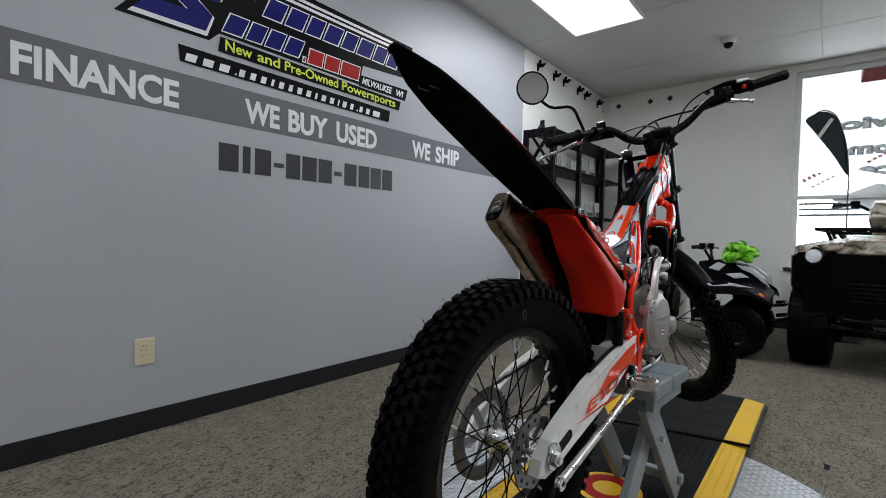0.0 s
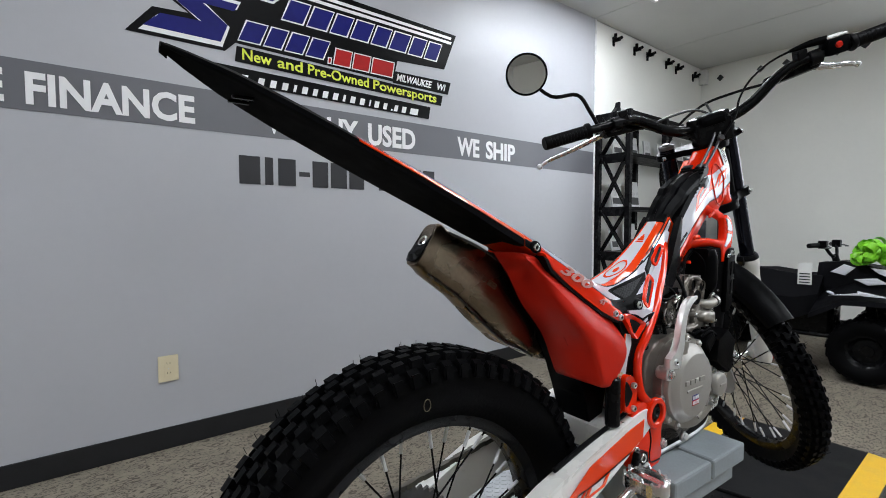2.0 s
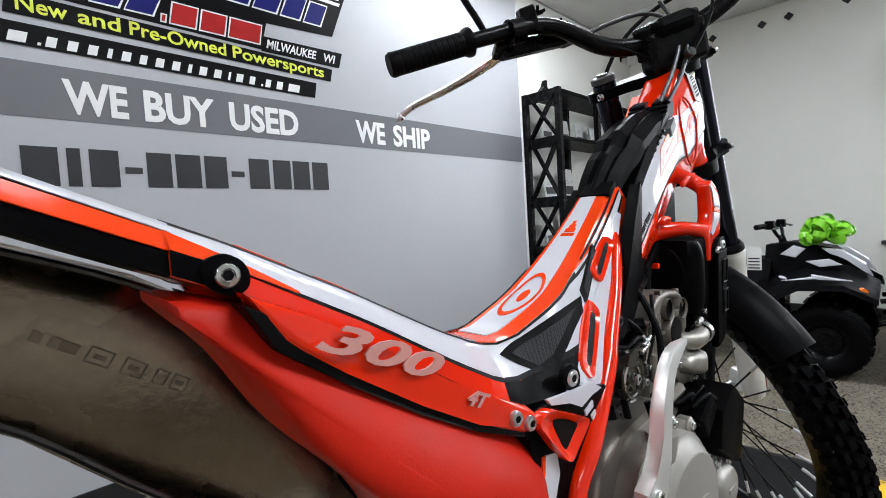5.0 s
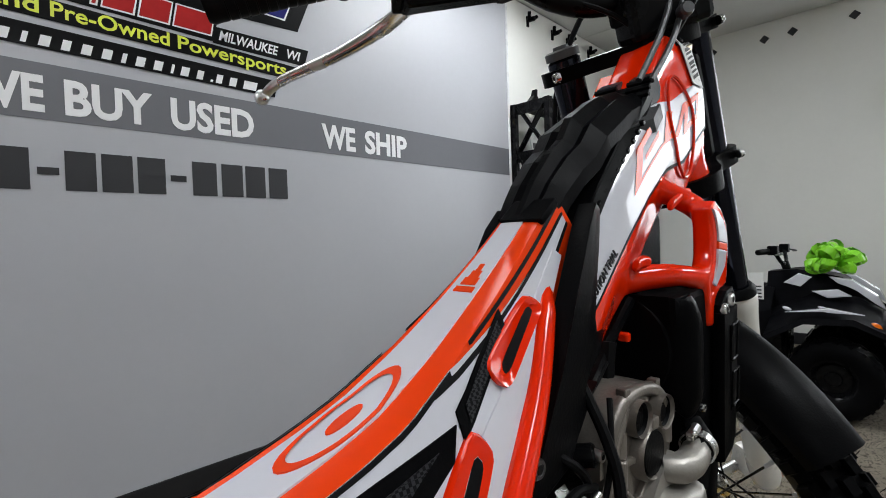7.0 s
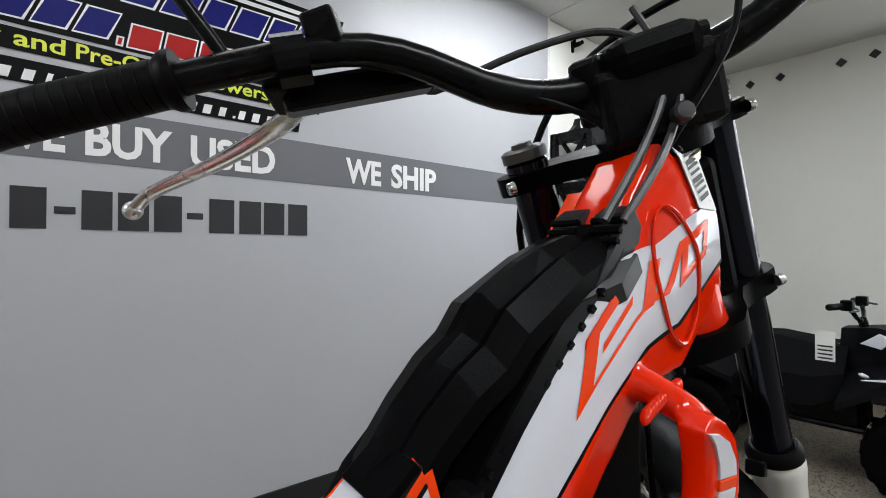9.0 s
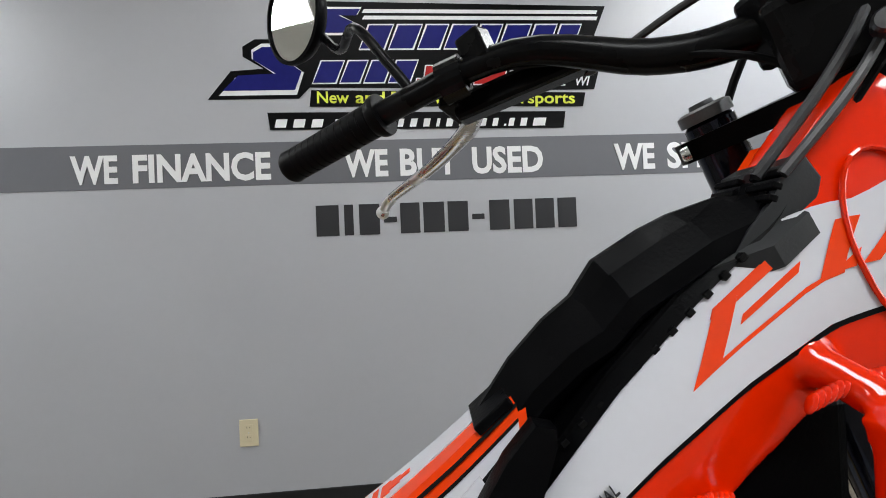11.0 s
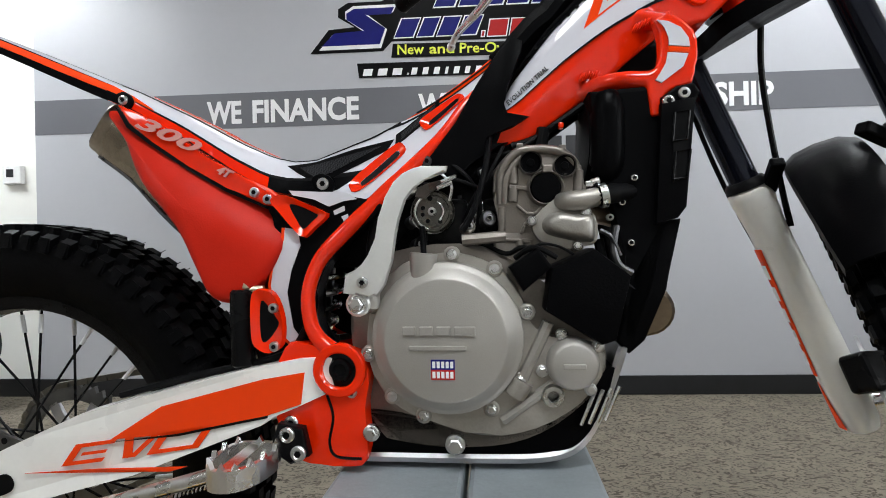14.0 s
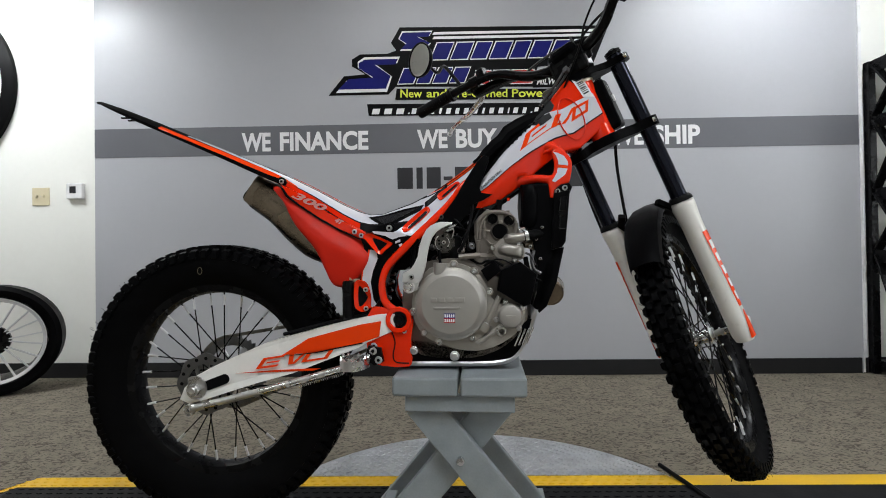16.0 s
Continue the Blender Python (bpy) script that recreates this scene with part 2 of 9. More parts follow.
def lathe(bm, profile, m, segs=32, closed=False, arc=2 * math.pi):
    """Turn (radius, height) points round the local z axis, laid out by m."""
    full = abs(arc - 2 * math.pi) < 1e-6
    count = segs if full else segs + 1
    rings = []
    for r, h in profile:
        if r < 1e-6:
            rings.append([bm.verts.new(m @ Vector((0, 0, h)))])
        else:
            rings.append([bm.verts.new(m @ Vector((r * math.cos(arc * k / segs), r * math.sin(arc * k / segs), h))) for k in range(count)])
    pairs = list(zip(rings, rings[1:])) + ([(rings[-1], rings[0])] if closed else [])
    for a, b in pairs:
        for k in range(segs):
            j = (k + 1) % count
            if len(a) == 1 and len(b) == 1:
                continue
            if len(a) == 1:
                bm.faces.new((a[0], b[j], b[k]))
            elif len(b) == 1:
                bm.faces.new((a[k], a[j], b[0]))
            else:
                bm.faces.new((a[k], a[j], b[j], b[k]))


def axis_m(at, way):
    """A pose at a place whose z axis points along way."""
    return Matrix.Translation(at) @ Vector(way).to_track_quat("Z", "Y").to_matrix().to_4x4()


def rod(bm, a, b, r, sides=12, bevel=0.0):
    a, b = Vector(a), Vector(b)
    n = (b - a).length
    e = min(bevel, r * 0.6, n * 0.3)
    prof = [(0, 0), (r - e, 0), (r, e), (r, n - e), (r - e, n), (0, n)] if e else [(0, 0), (r, 0), (r, n), (0, n)]
    lathe(bm, prof, axis_m(a, b - a), sides)


def prism(bm, pts, y0, y1, bevel=0.0, seg=2):
    """A plate with the outline pts in x and z, from y0 to y1. y0 and y1 may be functions of (x, z)."""
    f0 = y0 if callable(y0) else (lambda x, z: y0)
    f1 = y1 if callable(y1) else (lambda x, z: y1)
    a = [bm.verts.new((x, f0(x, z), z)) for x, z in pts]
    b = [bm.verts.new((x, f1(x, z), z)) for x, z in pts]
    faces = [bm.faces.new(a), bm.faces.new(b[::-1])]
    n = len(pts)
    for i in range(n):
        faces.append(bm.faces.new((a[i], b[i], b[(i + 1) % n], a[(i + 1) % n])))
    if bevel:
        es = list({e for f in faces[:2] for e in f.edges})
        bmesh.ops.bevel(bm, geom=es, offset=bevel, segments=seg, affect="EDGES", profile=0.6)


def smooth2(pts, n=4, closed=True):
    return [(q.x, q.y) for q in spline([(x, z, 0) for x, z in pts], n, closed)]


def loft(bm, sections, closed=True, caps=True):
    rings = [[bm.verts.new(q) for q in s] for s in sections]
    n = len(rings[0])
    for a, b in zip(rings, rings[1:]):
        for k in range(n if closed else n - 1):
            bm.faces.new((a[k], a[(k + 1) % n], b[(k + 1) % n], b[k]))
    if caps:
        bm.faces.new(rings[0][::-1])
        bm.faces.new(rings[-1])


def text_mesh(name, words, size, m, material, parent=None, depth=0.0008, wide=1.0, shear=0.0, bold=0.0):
    c = bpy.data.curves.new(name, "FONT")
    c.body, c.size, c.extrude, c.shear, c.offset, c.resolution_u = words, size, depth, shear, bold, 3
    ob = bpy.data.objects.new(name, c)
    scene.collection.objects.link(ob)
    deps = bpy.context.evaluated_depsgraph_get()
    me = bpy.data.meshes.new_from_object(ob.evaluated_get(deps))
    bpy.data.objects.remove(ob)
    xs = [v.co.x for v in me.vertices]
    x0, x1 = min(xs), max(xs)
    k = wide / (x1 - x0) if wide else 1.0
    me.transform(m @ Matrix.Diagonal((k if wide else 1, 1, 1, 1)) @ Matrix.Translation((-x0, 0, 0)))
    me.materials.clear()
    me.materials.append(material)
    res = new(name, me)
    if parent is not None:
        res.parent = parent
    return res


def on_wall(x, z, lift=0.004):
    """Text pose on the lettered wall, reading from the room."""
    return Matrix.Translation((x, WALL - lift, z)) @ Euler((radians(90), 0, 0)).to_matrix().to_4x4()


# ---- the room ----
def slab(name, x0, x1, y0, y1, z0, z1, material, label="", category="wall"):
    bm = bmesh.new()
    box(bm, x0, x1, y0, y1, z0, z1)
    return tagged(part(name, bm, material), label, category, kind="structure")


XL, YB = -5.0, -5.0
slab("floor", XL, FAR, YB, WALL, -0.1, 0.0, M_CARPET, "beige flecked commercial loop-pile carpet floor", "floor")
slab("wall_north", -1.885, 3.145, WALL, WALL + 0.15, 0, CEIL, M_WALL, "grey painted showroom wall with vinyl lettering")
slab("wall_north_left", XL, -1.885, WALL + 0.012, WALL + 0.15, 0, CEIL, M_WHITE, "plain off-white painted wall with light switches")
slab("wall_north_right", 3.145, FAR, WALL + 0.012, WALL + 0.15, 0, CEIL, M_WHITE, "plain off-white painted wall behind the shelf")
bm = bmesh.new()
box(bm, 3.1455, 3.165, WALL - 0.006, WALL + 0.012, 0.1, CEIL)
tagged(part("trim", bm, M_PLWHITE), "white edge trim at the end of the grey wall", "trim", kind="structure")
slab("wall_west", XL - 0.15, XL, YB, WALL + 0.15, 0, CEIL, M_WHITE, "plain off-white painted wall")
slab("wall_south", XL, FAR, YB - 0.15, YB, 0, CEIL, M_WHITE, "plain off-white painted wall")
# window wall, with one wide opening
WY0, WY1, WZ0, WZ1 = -3.1, -0.21, 0.67, 2.745
slab("wall_east", FAR, FAR + 0.2, WY1, WALL + 0.15, 0, CEIL, M_WHITE, "off-white painted wall beside the shop window")
slab("wall_east_end", FAR, FAR + 0.2, YB - 0.15, WY0, 0, CEIL, M_WHITE, "off-white painted wall beside the shop window")
slab("wall_east_sill", FAR, FAR + 0.2, WY0, WY1, 0, WZ0, M_WHITE, "off-white wall below the shop window")
slab("wall_east_head", FAR, FAR + 0.2, WY0, WY1, WZ1, CEIL, M_WHITE, "off-white wall above the shop window")
for nm, x0, x1, mt in (("baseboard", -1.885, 3.13, M_BASE), ("baseboard", XL, -1.886, M_BASE), ("baseboard", 3.166, FAR - 0.012, M_BASE)):
    bm = bmesh.new()
    yb = WALL if x0 == -1.885 else WALL + 0.012
    box(bm, x0, x1, yb - 0.01, yb, 0.001, 0.1, 0.003)
    tagged(part(nm, bm, mt), "black rubber cove base along the wall", "baseboard", kind="structure")
bm = bmesh.new()
box(bm, FAR - 0.01, FAR, YB, WALL, 0.001, 0.1, 0.003)
tagged(part("baseboard", bm, M_BASE), "black rubber cove base along the wall", "baseboard", kind="structure")

# ceiling of long board panels with thin joints, in one mesh
bm = bmesh.new()
box(bm, XL - 0.15, FAR + 0.2, YB - 0.15, WALL + 0.15, CEIL + 0.012, CEIL + 0.1)
for i in range(9):
    xa = XL + i * 1.22 - 0.4
    for j in range(3):
        ya = YB + j * 2.44 - 0.3
        box(bm, max(xa, XL), min(xa + 1.213, FAR), max(ya, YB), min(ya + 2.433, WALL), CEIL, CEIL + 0.012)
tagged(part("ceiling", bm, M_CEIL), "white board ceiling with narrow joints", "ceiling", kind="structure")

M_DIFF = glow("lamp_diffuser", (0.97, 0.99, 1.0), 5.0)
# the added wall-brightening lamp gets a panel too
for lx, ly in TROFFERS:
    tl = thing("ceiling_light", "flush fluorescent panel light in the white ceiling", "ceiling light", (lx, ly, CEIL), "ceiling lights")
    bm = bmesh.new()
    for a in ((-0.62, -0.6, -0.32, 0.32), (0.6, 0.62, -0.32, 0.32), (-0.6, 0.6, -0.32, -0.3), (-0.6, 0.6, 0.3, 0.32)):
        box(bm, *a, -0.012, 0.0)
    part("frame", bm, M_PLWHITE, tl)
    bm = bmesh.new()
    box(bm, -0.6, 0.6, -0.3, 0.3, -0.006, -0.001)
    part("diffuser", bm, M_DIFF, tl)

# dome camera and small box on the ceiling
dc = thing("security_camera", "small white dome security camera on the ceiling", "camera", (4.12, 0.25, CEIL))
bm = bmesh.new()
lathe(bm, [(0, 0), (0.065, 0), (0.065, -0.03), (0.05, -0.05), (0, -0.052)], Matrix.Identity(4), 24)
part("housing", bm, M_PLWHITE, dc, smooth=True)
bm = bmesh.new()
lathe(bm, [(0.042, -0.05), (0.036, -0.075), (0.02, -0.09), (0, -0.094)], Matrix.Identity(4), 20)
part("dome", bm, M_BLACKMET, dc, smooth=True)

# window: frame, panes, sill
wn = thing("window_1", "large shop window with white frame and open street view", "window", (FAR, 0, 0), kind="structure")
bm = bmesh.new()
for a in ((WY0, WY1, WZ1 - 0.05, WZ1), (WY0, WY1, WZ0, WZ0 + 0.05), (WY0, WY0 + 0.05, WZ0 + 0.05, WZ1 - 0.05), (WY1 - 0.05, WY1, WZ0 + 0.05, WZ1 - 0.05),
          (-1.68, -1.62, WZ0 + 0.05, WZ1 - 0.05), (WY0 + 0.05, -1.68, 1.395, 1.435), (-1.62, WY1 - 0.05, 1.395, 1.435)):
    box(bm, 0.06, 0.12, a[0], a[1], a[2], a[3], 0.004)
part("window_frame", bm, M_PLWHITE, wn)
bm = bmesh.new()
box(bm, -0.04, 0.02, WY0 - 0.05, WY1 + 0.05, WZ0 - 0.035, WZ0 - 0.002, 0.006)
part("window_sill", bm, M_DKSTEEL, wn, "dark window sill")


def glass_mat():
    m = bpy.data.materials.new("window_glass")
    m.use_nodes = True
    b = m.node_tree.nodes["Principled BSDF"]
    b.inputs["Transmission Weight"].default_value, b.inputs["Roughness"].default_value, b.inputs["IOR"].default_value = 1.0, 0.0, 1.45
    b.inputs["Base Color"].default_value = (0.97, 0.99, 0.99, 1)
    return m


M_GLASS = glass_mat()
for y0, y1 in ((WY0 + 0.05, -1.68), (-1.62, WY1 - 0.05)):
    for z0, z1 in ((WZ0 + 0.05, 1.395), (1.435, WZ1 - 0.05)):
        bm = bmesh.new()
        box(bm, 0.085, 0.091, y0, y1, z0, z1)
        pn = part("pane", bm, M_GLASS, wn)
        pn.visible_shadow = False

# outside: pavement, street and a bright overcast backdrop
M_PAVE = mat("outdoor_concrete", (0.45, 0.45, 0.44), 0.8, 0, 0.1, 2)
bm = bmesh.new()
box(bm, FAR + 0.2, 60, -40, 40, -0.12, -0.02)
tagged(part("ground", bm, M_PAVE), "pale concrete forecourt outside the window", "ground", kind="structure")
bm = bmesh.new()
box(bm, 40, 40.2, -45, 45, -0.1, 30)
tagged(part("backdrop", bm, glow("overcast_sky", (0.92, 0.96, 1.0), 2.6)), "plain bright overcast sky behind the street", "sky", kind="structure")
M_BLDG = mat("far_building", (0.5, 0.55, 0.6), 0.8, 0, 0.2, 0.4)
bm = bmesh.new()
box(bm, 26, 30, -22, 14, -0.02, 2.2)
tagged(part("far_building", bm, M_BLDG), "low pale building across the street", "building")

# ---- lettering on the grey wall ----
sign = thing("wall_lettering", "grey vinyl band with white capitals on the painted wall", "wall sign", (0, 0, 0))
bm = bmesh.new()
box(bm, -1.884, 3.143, WALL - 0.002, WALL - 0.0003, 1.472, 1.665)
part("band", bm, M_BAND, sign)
for words, x0, x1 in (("WE", -0.885, -0.69), ("FINANCE", -0.628, -0.038), ("WE", 0.285, 0.486), ("BUY", 0.541, 0.812), ("USED", 0.876, 1.214),
                      ("WE", 1.562, 1.765), ("SHIP", 1.828, 2.13)):
    text_mesh("lettering", words, 0.167, on_wall(x0, 1.502), M_VWHITE, sign, wide=x1 - x0, bold=0.0055)
# the dialling row under the band, as plain bars
nb = thing("wall_number_bars", "row of plain dark vinyl bars under the grey band", "wall sign", (0, 0, 0))
for x0, x1 in ((0.152, 0.254), (0.278, 0.319), (0.345, 0.438), (0.532, 0.622), (0.638, 0.736), (0.752, 0.847), (0.947, 1.043), (1.064, 1.154), (1.167, 1.257), (1.275, 1.365)):
    bm = bmesh.new()
    box(bm, x0, x1, WALL - 0.003, WALL - 0.0003, 1.232, 1.372, 0.0)
    part("bar", bm, M_VDARK, nb)
for x0, x1 in ((0.457, 0.516), (0.865, 0.923)):
    bm = bmesh.new()
    box(bm, x0, x1, WALL - 0.003, WALL - 0.0003, 1.285, 1.31)
    part("bar", bm, M_VDARK, nb)

logo = thing("wall_logo", "blue and red shop emblem of slanted plain shapes on black", "wall sign", (0, 0, 0))


def flat(name, pts, lift, material, parent):
    bm = bmesh.new()
    prism(bm, pts, WALL - lift, WALL - lift + 0.001)
    return part(name, bm, material, parent)


def slant(x0, x1, z0, z1, k=0.45):
    return [(x0, z0), (x1, z0), (x1 + k * (z1 - z0), z1), (x0 + k * (z1 - z0), z1)]


def grown(pts, d):
    cx, cz = sum(p[0] for p in pts) / len(pts), sum(p[1] for p in pts) / len(pts)
    return [(x + math.copysign(d, x - cx), z + math.copysign(d, z - cz)) for x, z in pts]


flat("backing", [(-0.285, 1.868), (-0.18, 1.995), (-0.035, 2.005), (-0.125, 2.06), (-0.125, 2.105), (-0.07, 2.138), (0.115, 2.138), (0.175, 2.16), (0.14, 2.21),
                 (0.2, 2.312), (1.592, 2.292), (1.49, 2.052), (1.12, 2.03), (1.085, 1.9), (0.17, 1.918), (0.12, 1.868)], 0.0025, M_VBLACK, logo)
flat("backing", [(1.085, 1.893), (1.52, 1.893), (1.545, 1.975), (1.09, 1.965)], 0.0032, M_VBLACK, logo)
flat("backing", [(0.165, 1.83), (1.46, 1.812), (1.475, 1.878), (0.175, 1.905)], 0.0038, M_VBLACK, logo)
flat("backing", [(-0.015, 1.728), (1.358, 1.712), (1.372, 1.79), (-0.025, 1.806)], 0.0044, M_VBLACK, logo)
# the two sweeping initials, each a white shape with a blue one inside
for s in ([(-0.235, 1.885), (-0.16, 1.965), (0.02, 1.975), (-0.085, 2.05), (-0.085, 2.09), (-0.04, 2.118), (0.2, 2.118), (0.18, 2.075), (0.03, 2.075), (0.145, 1.985), (0.11, 1.885)],
          [(0.2, 2.155), (0.24, 2.2), (0.19, 2.235), (0.215, 2.285), (0.42, 2.285), (0.4, 2.25), (0.315, 2.25), (0.41, 2.2), (0.36, 2.155)]):
    cx, cz = sum(p[0] for p in s) / len(s), sum(p[1] for p in s) / len(s)
    flat("initial", s, 0.0036, M_VWHITE, logo)
    flat("initial", [(cx + (x - cx) * 0.93, cz + (z - cz) * 0.84) for x, z in s], 0.0046, M_VBLUE, logo)
for z0, z1 in ((2.228, 2.245), (2.258, 2.275)):
    flat("stripe", [(0.42, z0), (1.545, z0 - 0.004), (1.553, z1 - 0.004), (0.43, z1)], 0.0036, M_VWHITE, logo)
x = 0.405
for wd in (0.13, 0.13, 0.12, 0.13, 0.12, 0.135, 0.12, 0.115):
    q = slant(x, x + wd - 0.022, 2.093, 2.2)
    flat("block", grown(q, 0.007), 0.0036, M_VWHITE, logo)
    flat("block", q, 0.0046, M_VBLUE, logo)
    x += wd + 0.005
x = 0.185
for wd in (0.12, 0.105, 0.11, 0.115):
    q = slant(x, x + wd - 0.02, 1.938, 2.035)
    flat("block", grown(q, 0.006), 0.0036, M_VWHITE, logo)
    flat("block", q, 0.0046, M_VBLUE, logo)
    x += wd + 0.004
x = 0.66
for wd in (0.03, 0.115, 0.12, 0.16):
    q = slant(x, x + wd - 0.018, 1.925, 2.01 if wd > 0.05 else 1.95, 0.2)
    flat("block", grown(q, 0.006), 0.0036, M_VWHITE, logo)
    flat("block", q, 0.0046, M_VRED, logo)
    x += wd + 0.003
for words, x0, wd in (("New", 0.2, 0.145), ("and", 0.375, 0.135), ("Pre-Owned", 0.54, 0.375), ("Powersports", 0.945, 0.475)):
    text_mesh("lettering", words, 0.075, on_wall(x0, 1.846 - (x0 - 0.2) * 0.0157, 0.0052) @ pose(0, 0, 0, 0, 0, -0.9), M_VYEL, logo, wide=wd, bold=0.0012)
for words, x0, wd in (("MILWAUKEE", 1.11, 0.275), ("WI", 1.43, 0.07)):
    text_mesh("lettering", words, 0.06, on_wall(x0, 1.912, 0.0048), M_VWHITE, logo, wide=wd, shear=0.3, bold=0.001)
x = 0.005
for wd in (0.08, 0.08, 0.08, 0.02, 0.06, 0.06, 0.06, 0.045, 0.06, 0.055, 0.06, 0.06, 0.045, 0.06, 0.06, 0.035, 0.06, 0.055, 0.02, 0.055, 0.06, 0.09):
    flat("bar", slant(x, x + max(0.010, wd - 0.030), 1.737 - x * 0.011, (1.774 if wd > 0.03 else 1.747) - x * 0.011, 0.25), 0.0052, M_VWHITE, logo)
    x += wd + 0.0015
logo.matrix_basis = Matrix.Translation((-0.019, 0, -0.008)) @ Matrix.Diagonal((0.986, 1, 1, 1))


# ---- wall fittings ----
def wall_plate(x, z, w, h, slots, label, category, name):
    yb = WALL if -1.885 < x < 3.145 else WALL + 0.012
    t = thing(name, label, category, (x, yb, z))
    bm = bmesh.new()
    box(bm, -w / 2, w / 2, -0.007, 0, -h / 2, h / 2, 0.003)
    part("cover_plate", bm, M_IVORY, t)
    for kind, dx, dz in slots:
        bm = bmesh.new()
        if kind == "socket":
            box(bm, dx - 0.017, dx + 0.017, -0.0095, -0.0065, dz - 0.015, dz + 0.015, 0.0012)
            so = part("socket", bm, M_IVORY, t)
            for ox, oh in ((-0.006, 0.008), (0.006, 0.006)):
                bm = bmesh.new()
                box(bm, dx + ox - 0.001, dx + ox + 0.001, -0.0101, -0.009, dz, dz + oh)
                part("slot", bm, M_VDARK, so)
        else:
            box(bm, dx - 0.005, dx + 0.005, -0.018, -0.006, dz - 0.006, dz + 0.01, 0.002)
            part("toggle", bm, M_IVORY, t)
    bm = bmesh.new()
    rod(bm, (0, -0.0085, 0), (0, -0.006, 0), 0.003, 8)
    part("screw", bm, M_STEEL, t)
    return t


wall_plate(-0.178, 0.372, 0.082, 0.12, [("socket", 0, 0.022), ("socket", 0, -0.022)], "ivory duplex wall socket in the grey wall", "wall socket", "wall_socket")
wall_plate(-2.263, 1.221, 0.118, 0.12, [("toggle", -0.023, 0), ("toggle", 0.023, 0)], "ivory double light switch on the white wall", "light switch", "light_switch")
wall_plate(-2.695, 1.217, 0.118, 0.12, [("toggle", -0.023, 0), ("toggle", 0.023, 0)], "ivory double light switch on the white wall", "light switch", "light_switch")
th = thing("thermostat", "small white wall thermostat with a dark display", "thermostat", (-2.014, WALL + 0.012, 1.253))
bm = bmesh.new()
box(bm, -0.055, 0.055, -0.03, 0, -0.052, 0.052, 0.006)
part("housing", bm, M_PLWHITE, th)
bm = bmesh.new()
box(bm, -0.03, 0.012, -0.032, -0.029, -0.015, 0.03)
part("display", bm, M_VDARK, th)

# swallow-like clips on the white wall and diamonds on the window wall
for x, z in ((3.453, 2.709), (3.817, 2.705), (4.062, 2.707), (4.449, 2.705), (4.665, 2.695), (5.07, 2.69)):
    bd = thing("wall_hook", "small black forked display hook on the white wall", "wall hook", (x, WALL + 0.012, z), "wall hooks")
    bm = bmesh.new()
    beam(bm, (0, 0.0, 0), (0, -0.07, -0.004), 0.03, 0.03, 0.005)
    part("stem", bm, M_BLACKPL, bd)
    for s in (-1, 1):
        bm = bmesh.new()
        beam(bm, (0, -0.02, -0.004), (s * 0.055, -0.06, 0.028), 0.026, 0.026, 0.004)
        part("prong", bm, M_BLACKPL, bd)
    bm = bmesh.new()
    prism(bm, [(-0.012, -0.05), (0.012, -0.05), (0.016, 0.03), (-0.016, 0.03)], -0.012, -0.0005, 0.002)
    part("plate", bm, M_BLACKPL, bd)
for y, z in ((1.66, 2.676), (1.265, 2.676), (1.035, 2.679), (0.627, 2.676), (0.425, 2.682), (0.024, 2.682)):
    bm = bmesh.new()
    box(bm, FAR - 0.008, FAR - 0.0004, -0.027, 0.027, -0.027, 0.027, 0.002)
    bmesh.ops.transform(bm, matrix=Matrix.Translation((0, y, z)) @ pose(0, 0, 0, 45, 0, 0), verts=bm.verts)
    tagged(part("wall_diamond", bm, M_VDARK), "small dark diamond plaque on the white wall", "wall plaque", "wall diamonds")
bm = bmesh.new()
box(bm, FAR - 0.07, FAR - 0.001, WALL - 0.07, WALL + 0.01, 2.63, 2.79, 0.004)
tagged(part("junction_box", bm, M_PLWHITE), "white junction box in the ceiling corner", "junction box")


# ---- steel shelf against the white wall ----
sh = thing("steel_shelf", "black steel display shelf with cross-braced truss ends", "shelf", (3.2, 0, 0))
SX, SY0, SY1, SH = 1.9, 1.545, 1.835, 1.995
for px in (0.0, 0.62, 1.3, SX):
    for py in (SY0, SY1):
        bm = bmesh.new()
        box(bm, px - 0.022, px + 0.022, py - 0.022, py + 0.022, 0.004, SH, 0.003)
        part("post", bm, M_BLACKMET, sh)
for z in (0.06, 0.76, 1.15, 1.61, SH - 0.03):
    bm = bmesh.new()
    box(bm, 0.0, SX, SY0, SY1, z, z + 0.03, 0.003)
    part("shelf_board", bm, M_BLACKPL if z > 0.1 else M_BLACKMET, sh)
for a, b in ((1.64, SH - 0.03), (1.18, 1.61), (0.79, 1.15), (0.1, 0.76)):
    for k in ((0, 1), (1, 0)) if a > 0.5 else ((0, 1),):
        bm = bmesh.new()
        beam(bm, (0, SY0 + 0.02 + k[0] * 0.23, a), (0, SY0 + 0.02 + k[1] * 0.23, b), 0.012, 0.055, 0.002, up=(1, 0, 0))
        part("brace", bm, M_BLACKMET, sh)
    bm = bmesh.new()
    box(bm, -0.008, 0.008, SY0 + 0.02, SY1 - 0.02, b - 0.05, b + 0.03)
    part("end_rail", bm, M_BLACKMET, sh)
bm = bmesh.new()
prism(bm, [(-0.06, 0.0), (0.05, 0.0), (0.02, 0.05), (0.028, 0.09), (0.012, 0.095), (0.0, 0.05)], -0.02, 0.02, 0.003)
fin = part("finial", bm, M_BLACKMET, sh)
fin.matrix_basis = Matrix.Translation((0.05, SY0 + 0.15, SH))
rs = random.Random(4)
